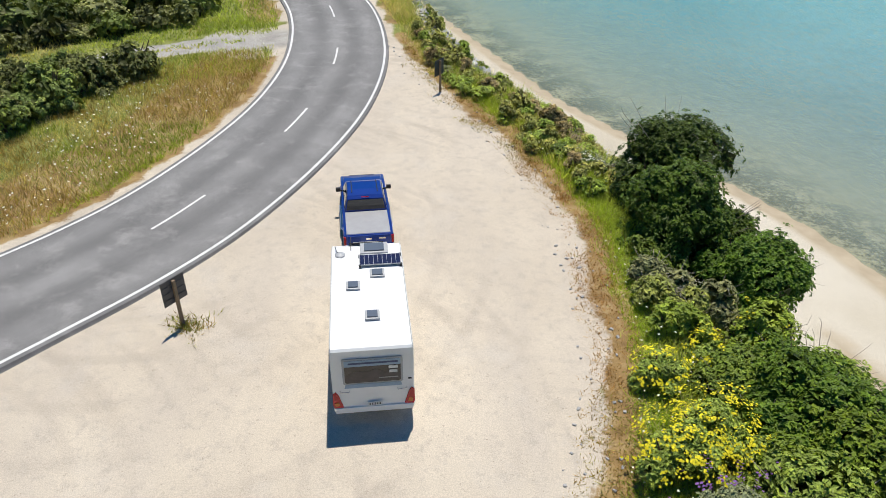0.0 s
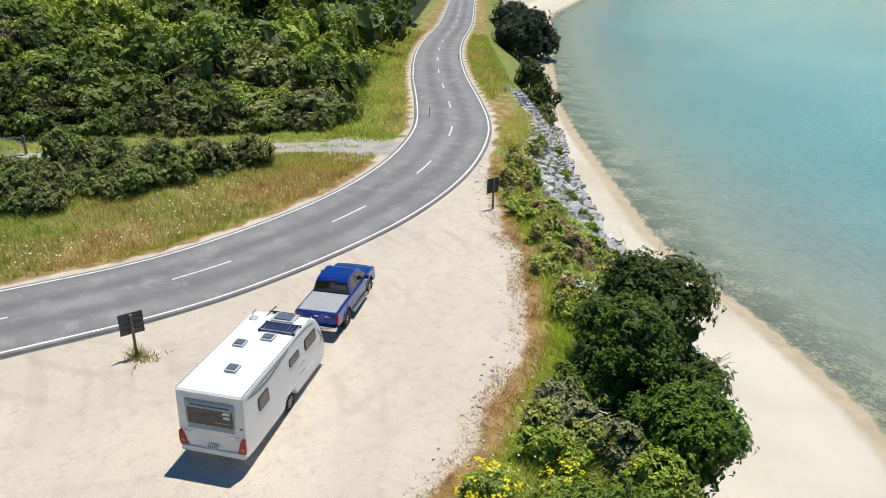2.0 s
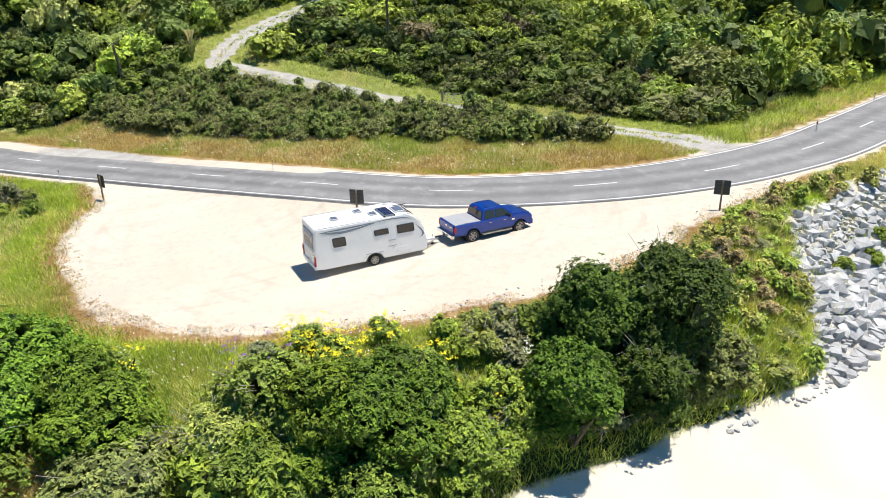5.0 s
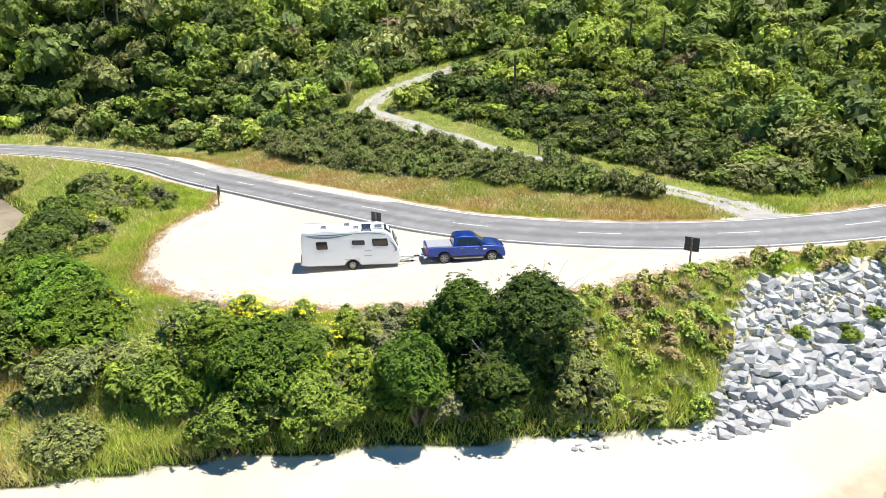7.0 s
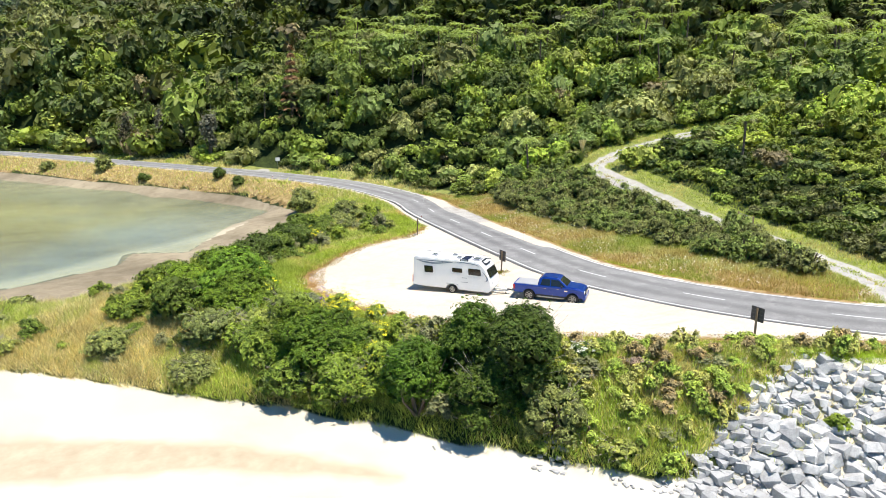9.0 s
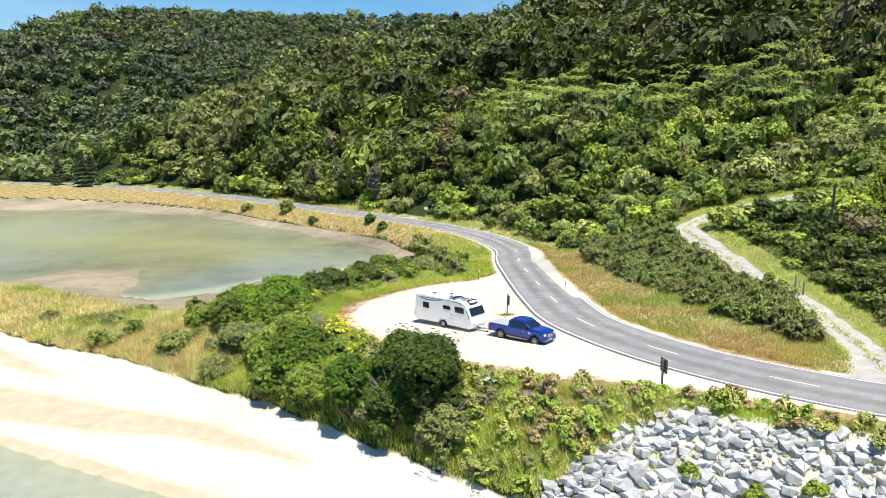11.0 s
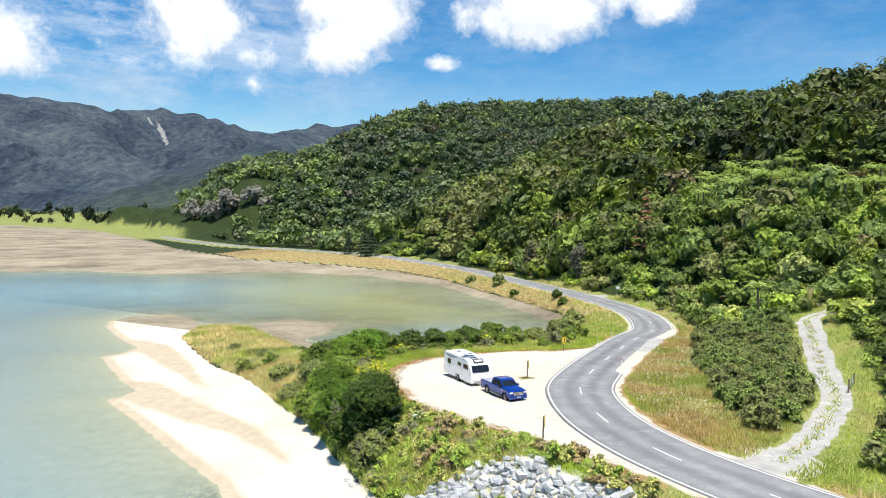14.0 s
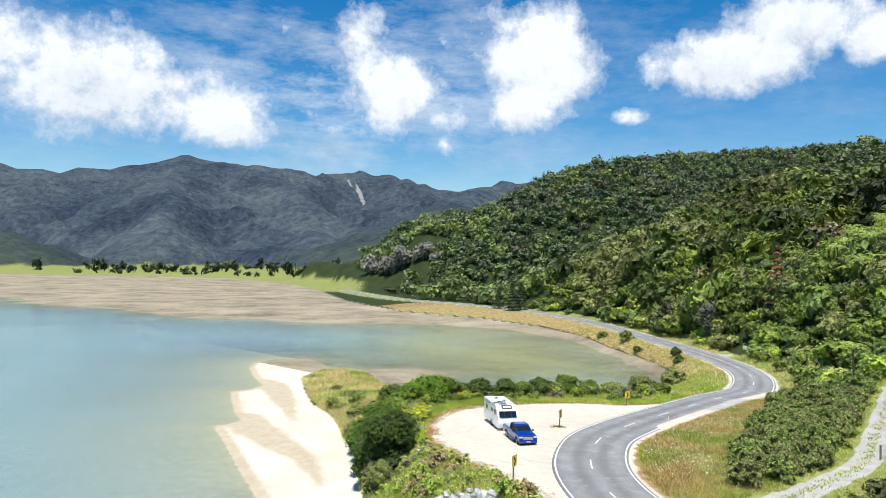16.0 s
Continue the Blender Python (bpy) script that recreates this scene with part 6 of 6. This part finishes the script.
for s in (-1, 1):
    for pts in ([(0.8, 1.24), (1.52, 1.24), (1.52, 1.7), (0.94, 1.7)], [(1.58, 1.24), (2.66, 1.24), (2.12, 1.68), (1.58, 1.7)]):
        q = [(s * (cab_x(z) + 0.004), y, z) for y, z in pts]
        finish("side_window", sheet(q if s > 0 else q[::-1], (s, 0, 0.25), 0.01), M_GLASS, pickup, "tinted side window")
    for y in (1.42, 2.4):
        boxy("door_handle", (0.03, 0.18, 0.035), M_CHROME, (s * (B + 0.012), y - 0.25, 1.05), pickup, 0.01, "chrome door handle")
    for y0, y1 in ((0.66, 1.52), (1.56, 2.62)):
        pts = [(y0, 0.62), (y1, 0.62), (y1, 1.14), (y0, 1.14)]
        q = [(s * (B + 0.001), y, z) for y, z in pts]
        finish("door", sheet(q if s > 0 else q[::-1], (s, 0, 0), 0.006), M_BLUE, pickup)
    boxy("sill", (0.1, 2.16, 0.14), M_BLACK, (s * 0.87, 1.61, 0.49), pickup, 0.02, "dark sill under the doors")
    boxy("side_step", (0.16, 2.0, 0.05), M_ALLOY, (s * 0.97, 1.62, 0.42), pickup, 0.02, "silver side step")
    m = boxy("mirror", (0.2, 0.1, 0.17), M_BLACK, (s * 1.04, 2.42, 1.28), pickup, 0.03, "black door mirror")
    boxy("arm", (0.12, 0.05, 0.05), M_BLACK, (s * 0.92, 2.42, 1.22), m, 0.01)
    boxy("tail_light", (0.1, 0.14, 0.34), M_RED, (s * 0.89, -1.15, 0.95), pickup, 0.03, "red tail light")
    boxy("headlight", (0.36, 0.22, 0.16), M_LAMP, (s * 0.73, 3.98, 0.98), pickup, 0.05, "clear headlight")
    boxy("fog_light", (0.14, 0.08, 0.08), M_LAMP, (s * 0.7, 4.06, 0.6), pickup, 0.02)
    for y in (0.0, 3.22):
        road_wheel(pickup, s * 0.81, y, 0.4, s, 0.27, 6)
        ring = [(y - 0.55 * math.cos(a), 0.42 + 0.55 * math.sin(a)) for a in (radians(14 + 152 * k / 10) for k in range(11))] + [(y + 0.48 * math.cos(a), 0.42 + 0.48 * math.sin(a)) for a in (radians(14 + 152 * k / 10) for k in range(11))]
        q = [(s * (B - 0.01), a, b) for a, b in ring]
        finish("wheel_arch", sheet(q if s < 0 else q[::-1], (s, 0, 0), 0.035), M_BLUE, pickup)
        finish("wheel_well", lathe([(-0.12, 0.47), (0.12, 0.47)], s * 0.54, y, 0.42, 18), M_BLACK, pickup)
finish("windscreen", sheet([(-0.76, 2.76, 1.31), (0.76, 2.76, 1.31), (0.64, 2.22, 1.7), (-0.64, 2.22, 1.7)], (0, 0.6, 0.75), 0.02), M_GLASS, pickup, "windscreen")
finish("rear_screen", sheet([(0.76, 0.625, 1.26), (-0.76, 0.625, 1.26), (-0.68, 0.7, 1.66), (0.68, 0.7, 1.66)], (0, -1, 0.2), 0.02), M_GLASS, pickup, "dark rear screen")
boxy("brake_light", (0.3, 0.03, 0.03), M_RED, (0, 0.74, 1.75), pickup, 0.005)
cover = profile([(-1.12, 1.17), (-1.1, 1.2), (-0.3, 1.225), (0.55, 1.21), (0.6, 1.17)], -0.82, 0.82, 0.03)
finish("bed_cover", cover, M_COVER, pickup, "grey soft cover over the load bed")
tail = boxy("tailgate", (1.6, 0.05, 0.56), M_BLUE, (0, -1.2, 0.88), pickup, 0.015)
boxy("tailgate_handle", (0.2, 0.02, 0.07), M_CHROME, (0, -1.23, 1.02), tail, 0.01)
boxy("badge", (0.24, 0.01, 0.05), M_CHROME, (0.5, -1.228, 1.02), tail, 0.004)
boxy("rear_bumper", (1.78, 0.2, 0.2), M_CHROME, (0, -1.28, 0.54), pickup, 0.05, "chrome rear bumper")
plate = boxy("number_plate", (0.36, 0.015, 0.12), M_PLATE, (0, -1.39, 0.56), pickup, 0.004, "white number plate with dark bars")
for k in range(6):
    boxy("bar", (0.028, 0.006, 0.07), M_BLACK, (-0.13 + 0.052 * k, -1.4, 0.56), plate, 0)
boxy("front_bumper", (1.84, 0.26, 0.34), M_BLUE, (0, 4.03, 0.58), pickup, 0.09)
grille = boxy("grille", (1.1, 0.06, 0.34), M_BLACK, (0, 4.08, 0.9), pickup, 0.03, "black grille with chrome bars")
for z in (0.8, 0.9, 1.0):
    boxy("bar", (1.04, 0.03, 0.055), M_CHROME, (0, 4.115, z), grille, 0.01)
plate = boxy("number_plate", (0.36, 0.015, 0.12), M_PLATE, (0, 4.17, 0.58), pickup, 0.004, "white number plate with dark bars")
for k in range(6):
    boxy("bar", (0.028, 0.006, 0.07), M_BLACK, (-0.13 + 0.052 * k, 4.18, 0.58), plate, 0)
boxy("roof_strip", (0.04, 1.0, 0.02), M_BLACK, (0.5, 1.5, 1.835), pickup, 0.008)
boxy("roof_strip", (0.04, 1.0, 0.02), M_BLACK, (-0.5, 1.5, 1.835), pickup, 0.008)
boxy("vent", (0.02, 0.22, 0.1), M_CHROME, (B + 0.006, 2.72, 0.98), pickup, 0.01, "chrome side vent")
finish("tow_bar", tube([(0, -1.2, 0.42), (0, -1.42, 0.44), (0, -1.46, 0.52)], 0.03), M_BLACK, pickup)

# ---- signs and posts ----
M_WOOD = plain("weathered_post", (0.3, 0.22, 0.14), 0.85, vary=0.35, scale=6, bump=0.3)
M_SIGNBACK = plain("sign_back", (0.1, 0.1, 0.105), 0.5, 0.3, vary=0.25, scale=4)
M_YELLOW = plain("sign_yellow", (0.85, 0.6, 0.03), 0.45, vary=0.08)
M_SIGNBLACK = plain("sign_black", (0.015, 0.015, 0.015), 0.5)


def chevron_sign(x, y, nx, ny, right, label):
    root = tagged(new("chevron_sign"), label, "road sign", "curve warning signs")
    root.matrix_world = pose(x, y, z_at(x, y), 0, 0, math.degrees(math.atan2(-nx, ny)))
    boxy("post", (0.1, 0.1, 2.1), M_WOOD, (0, -0.06, 0.8), root, 0.008, "square wooden post")
    board = boxy("board", (0.92, 0.02, 0.92), M_SIGNBACK, (0, 0.015, 1.44), root, 0.006, "square board, dark grey at the back")
    boxy("face", (0.9, 0.006, 0.9), M_YELLOW, (0, 0.03, 1.44), board, 0.002, "yellow face")
    s = 1 if right else -1
    ch = [(-0.22, 0.34), (0.02, 0.34), (0.28, 0), (0.02, -0.34), (-0.22, -0.34), (0.04, 0)]
    q = [(-s * a, 0.036, 1.44 + b) for a, b in ch]
    finish("chevron", sheet(q if s > 0 else q[::-1], (0, 1, 0), 0.004), M_SIGNBLACK, board, "black chevron")
    for z in (1.2, 1.44, 1.68):
        boxy("rib", (0.86, 0.025, 0.035), M_SIGNBACK, (0, -0.006, z), board, 0.004)
    return root


chevron_sign(-6.8, 21.1, -0.85, 0.52, True, "yellow chevron sign on a wooden post in the gravel")
chevron_sign(1.28, 42.1, -0.855, 0.52, True, "yellow chevron sign on a wooden post at the bank's edge")
chevron_sign(-19.1, 5.1, -0.52, 0.85, True, "yellow chevron sign on a wooden post by the lagoon grass")


def marker_post(x, y):
    root = tagged(new("marker_post"), "white plastic marker post with a red band at the roadside", "marker post", "roadside marker posts")
    root.location = (x, y, z_at(x, y) - 0.05)
    boxy("post", (0.1, 0.035, 1.05), M_PLATE, (0, 0, 0.5), root, 0.012)
    boxy("reflector", (0.104, 0.04, 0.16), M_RED, (0, 0, 0.84), root, 0.003, "red reflective band")
    return root


post = marker_post(-20.3, 17.3)
for x, y in ((-41.4, -7.7), (-50.3, -23.5), (-58.4, -44.0), (-59.5, -70), (-58.0, -100), (-26.3, 1.2), (-32.6, -5.8), (-39.5, -15.4), (-45.6, -28.5), (-49.2, -44), (-49.4, -66), (-48.4, -96),
             (-10.6, 61.0), (-18.6, 76.0), (-29.0, 98.0), (-20.0, 94.0), (-54.6, -130), (-47, -126)):
    copy_thing(post, pose(x, y, z_at(x, y) - 0.05, 0, 0, 30))

pole = tagged(new("sea_pole"), "tall dark wooden pole standing in the shallow sea", "pole")
pole.location = (47.0, 149.7, SEA - 2.0)
v, f = stem([(0, 0, 0), (0, 0, 11), (0, 0, 22)], 0.24, 0.17, 12)
child("shaft", mesh_from("shaft", v, f, True, [plain("tarred_wood", (0.05, 0.045, 0.04), 0.85, vary=0.3)]), pole)
boxy("cap", (0.42, 0.42, 0.12), M_BLACK, (0, 0, 22.05), pole, 0.03)

# small white sign by the far drive
sign = tagged(new("road_sign"), "small white sign on a post beside a gravel drive", "road sign")
sign.matrix_world = pose(-63.8, -56, z_at(-63.8, -56), 0, 0, -35)
boxy("post", (0.07, 0.07, 1.9), M_STEEL, (0, 0, 0.95), sign, 0.008)
boxy("board", (0.9, 0.03, 0.7), M_PLATE, (0, 0.05, 1.7), sign, 0.006)

# farm gate across the track
gate = tagged(new("farm_gate"), "grey tubular farm gate standing by the gravel track", "gate")
gate.matrix_world = pose(-33.2, 37.0, z_at(-33.2, 37.0), 0, 0, 35)
for z in (0.35, 0.6, 0.85, 1.1):
    finish("rail", tube([(-1.4, 0, z), (1.4, 0, z)], 0.022, 6), M_STEEL, gate)
for x in (-1.4, 0, 1.4):
    finish("stile", tube([(x, 0, 0.3), (x, 0, 1.12)], 0.022, 6), M_STEEL, gate)
for x in (-1.55, 1.55):
    boxy("gate_post", (0.14, 0.14, 1.3), M_WOOD, (x, 0, 0.6), gate, 0.01)

# ---- road dashes ----
ref = np.array((-9.6, 27.2))
arc = np.concatenate([[0], np.cumsum(np.linalg.norm(np.diff(ROAD, axis=0), axis=1))])
s_ref = arc[np.argmin(np.hypot(*(ROAD - ref).T))]
k0 = s_ref % 10.0
for s0 in np.arange(k0, arc[-1] - 4, 10.0):
    ss = np.linspace(s0, s0 + 3.1, 5)
    seg = np.stack([np.interp(ss, arc, ROAD[:, 0]), np.interp(ss, arc, ROAD[:, 1])], -1)
    ob = new("centre_dash", ribbon(seg, [-0.06, 0.06], 0.106, "centre_dash", M_LINE))
    ob.parent = road

# ---- clouds far to the south, low over the hills ----
def cloud_material():
    m = Mat("cloud", 1.0, 0, 0)
    c = m.split(m.attr("cover"))
    big, fine = m.noise(0.0022, 5, 0.62), m.noise(0.009, 6, 0.65)
    body = m.maths("ADD", c[0], m.maths("MULTIPLY", m.maths("SUBTRACT", m.mix(0.4, big, fine), 0.5), 1.5))
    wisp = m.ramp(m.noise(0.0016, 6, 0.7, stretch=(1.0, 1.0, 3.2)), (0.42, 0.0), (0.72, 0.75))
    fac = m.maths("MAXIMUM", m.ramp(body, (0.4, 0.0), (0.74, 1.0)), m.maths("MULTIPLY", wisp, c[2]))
    # the clouds glow by themselves; bright tops and grey undersides are painted
    em = m.t.nodes.new("ShaderNodeEmission")
    shade = m.ramp(m.maths("ADD", m.maths("MULTIPLY", c[1], 0.4), m.maths("MULTIPLY", m.mix(0.45, big, fine), 1.0)), (0.42, (0.56, 0.61, 0.69)), (0.78, (0.98, 0.985, 1.0)))
    m.link(shade, em.inputs["Color"])
    em.inputs["Strength"].default_value = 0.74
    clear = m.t.nodes.new("ShaderNodeBsdfTransparent")
    mx = m.t.nodes.new("ShaderNodeMixShader")
    m.link(fac, mx.inputs[0])
    m.link(clear.outputs[0], mx.inputs[1])
    m.link(em.outputs[0], mx.inputs[2])
    m.link(mx.outputs[0], m.t.nodes["Material Output"].inputs["Surface"])
    return m.m


az, el = np.meshgrid(np.radians(np.linspace(-75, 60, 200)), np.radians(np.linspace(4, 34, 70)))
R = 4300.0
cx, cy, cz = R * np.sin(az) * np.cos(el) + 10, -R * np.cos(az) * np.cos(el) + 100, R * np.sin(el) + 18
i = np.arange(az.size).reshape(az.shape)
f = np.stack([i[:-1, :-1], i[:-1, 1:], i[1:, 1:], i[1:, :-1]], -1).reshape(-1, 4)
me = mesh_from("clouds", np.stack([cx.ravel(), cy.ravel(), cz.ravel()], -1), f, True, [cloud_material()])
A, E = np.degrees(az), np.degrees(el)
cover, lit = np.full(A.shape, -0.35), np.zeros(A.shape)
for a, e, ra, re, w in ((23, 12.5, 9.5, 5.0, 1.1), (15, 10.5, 5.5, 3.0, 1.0), (33, 14, 8, 5.5, 1.1), (1.5, 13.5, 5.2, 4.6, 1.0), (4.5, 16.5, 3.2, 4.4, 0.9), (-2.5, 11, 3.2, 2.6, 0.75), (8.5, 13, 2, 3, 0.55),
                        (-10, 15.5, 6.0, 5.0, 1.15), (-8.5, 11.8, 4.0, 2.4, 1.0), (-2.8, 17, 2.6, 1.6, 0.55), (-24, 14.8, 7, 3.2, 1.15), (-28.5, 17.0, 6.2, 3.6, 1.15), (-33, 15.5, 4, 2.2, 1.0),
                        (-16.8, 11.2, 1.8, 0.9, 0.8), (-2.4, 9.2, 1.3, 1.3, 0.8), (10.5, 17.5, 1.6, 1.3, 0.7), (12, 21, 9, 3.5, 0.35), (-14, 22, 9, 3, 0.3), (6, 10.2, 7, 0.9, 0.45), (-48, 20, 9, 4, 0.9), (2.5, 14.5, 6, 5, 0.5), (9, 12, 5, 3, 0.42), (-6, 19, 5, 1.6, 0.42)):
    d = np.hypot((A - a) / ra, (E - e) / re)
    cover = np.maximum(cover, w * (1.25 - d ** 1.4))
    lit = np.maximum(lit, np.exp(-d * d) * (0.5 + 0.5 * np.clip((E - e) / re + 0.3, -1, 1)))
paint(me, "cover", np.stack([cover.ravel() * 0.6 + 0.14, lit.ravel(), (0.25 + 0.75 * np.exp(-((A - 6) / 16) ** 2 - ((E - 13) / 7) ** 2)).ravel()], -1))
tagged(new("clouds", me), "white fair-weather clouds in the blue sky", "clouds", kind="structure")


# ---- rocks ----


def rock_material():
    m = Mat("grey_rock", 0.85, 0, 0.25)
    rnd = m.t.nodes.new("ShaderNodeObjectInfo").outputs["Random"]
    n, fine = m.noise(1.6, 5, 0.7), m.noise(14, 4, 0.7)
    base = m.mix(rnd, (0.36, 0.36, 0.36), (0.6, 0.595, 0.585))
    base = m.mix(m.ramp(n, (0.4, 0.0), (0.65, 0.7)), base, (0.23, 0.225, 0.22))
    base = m.mix(m.ramp(fine, (0.5, 0.0), (0.75, 0.5)), base, (0.62, 0.6, 0.56))
    m.colour(base)
    return m.bump(m.mix(0.5, n, fine), 0.7, 0.06).m


M_ROCK = rock_material()


def rock_mesh(seed):
    r = random.Random(seed)
    bm = bmesh.new()
    for k in range(8):
        bm.verts.new(((1 if k & 1 else -1) * r.uniform(0.4, 0.95), (1 if k & 2 else -1) * r.uniform(0.3, 0.75), (1 if k & 4 else -1) * r.uniform(0.22, 0.58)))
    for k in range(6):
        v = Vector((r.gauss(0, 1), r.gauss(0, 1), r.gauss(0, 1))).normalized()
        bm.verts.new((v.x * r.uniform(0.75, 1.05), v.y * r.uniform(0.55, 0.85), v.z * r.uniform(0.4, 0.66)))
    bmesh.ops.convex_hull(bm, input=bm.verts[:])
    me = bpy.data.meshes.new("rock")
    loose = [v for v in bm.verts if not v.link_faces]
    bmesh.ops.delete(bm, geom=loose, context="VERTS")
    bm.to_mesh(me)
    bm.free()
    me.materials.append(M_ROCK)
    return me


ROCKS = [rock_mesh(k) for k in range(12)]
wall = tagged(new("rock_wall"), "sloping sea wall of large grey boulders above the beach", "rock wall")
x, y = scatter(-8, 16, 36, 86, 0.54, lambda x, y: (sdist(x, y, BOT) > -0.9) & (sdist(x, y, TOP) < -0.3) & (y > 41 + 0.55 * np.clip(11 - x, 0, 9) - 0.5) & (fbm(x, y, 4, 2, 81) > 0.16))
order = np.argsort(np.hypot(x - 6, y - 50))
x, y = x[order], y[order]
z = height(x, y)
count = min(300, len(x))
for k in range(count):
    ob = new("rock", ROCKS[k % 12])
    s = rng.uniform(0.34, 0.66) * (1.15 if sdist(np.array([x[k]]), np.array([y[k]]), BOT)[0] < 2.5 else 0.85)
    ob.parent = wall
    ob.matrix_world = pose(x[k], y[k], z[k] + 0.2 * s, rng.uniform(-18, 18), rng.uniform(5, 32), rng.uniform(0, 360)) @ Matrix.Diagonal((s, s, s * 0.9, 1))


def rubble(name, label, x, y, lo, hi):
    base = [(np.array([v.co[:] for v in m.vertices]), np.array([p.vertices[:] for p in m.polygons])) for m in ROCKS]
    z, parts = height(x, y), []
    for k in range(len(x)):
        v, f = base[k % 12]
        a, s = rng.uniform(0, 6.283), rng.uniform(lo, hi)
        c, d = math.cos(a), math.sin(a)
        w = np.stack([v[:, 0] * c - v[:, 1] * d, v[:, 0] * d + v[:, 1] * c, v[:, 2]], -1) * s + (x[k], y[k], z[k] + 0.1 * s)
        parts.append((w, f))
    v, f = joined(parts)
    return tagged(new(name, mesh_from(name, v, f, False, [M_ROCK])), label, "rocks", kind="stuff")


if len(x) > count:
    rubble("rock_rest", "more grey boulders along the shore road", x[count:], y[count:], 0.34, 0.6)
x, y = scatter(-8, 15, 40, 82, 0.36, lambda x, y: rockface(x, y) & (sdist(x, y, TOP) < -0.8))
rubble("rubble_bed", "small broken grey stones packed between the boulders", x, y, 0.12, 0.24)
x, y = scatter(4, 17, 33, 52, 0.34, lambda x, y: (np.abs(sdist(x, y, BOT) - 0.3) < 1.0 + 0.5 * smooth(y, 38, 42)) & (fbm(x, y, 2, 2, 83) > 0.42))
rubble("rubble", "small broken grey stones at the foot of the bank", x, y, 0.1, 0.24)
x, y = scatter(-10, 7, 40, 84, 0.6, lambda x, y: (sdist(x, y, TOP) < 0.4) & (sdist(x, y, BOT) > 0) & (fbm(x, y, 3, 2, 85) > 0.45))
rubble("loose_stones", "loose pale stones on the sandy bank", x, y, 0.1, 0.3)
x, y = scatter(-10, 9, 6, 52, 0.5, lambda x, y: (np.abs(sdist(x, y, PAD)) < 0.8) & (rng.random(x.shape) < 0.45))
rubble("pebbles", "small stones along the edge of the gravel", x, y, 0.03, 0.09)
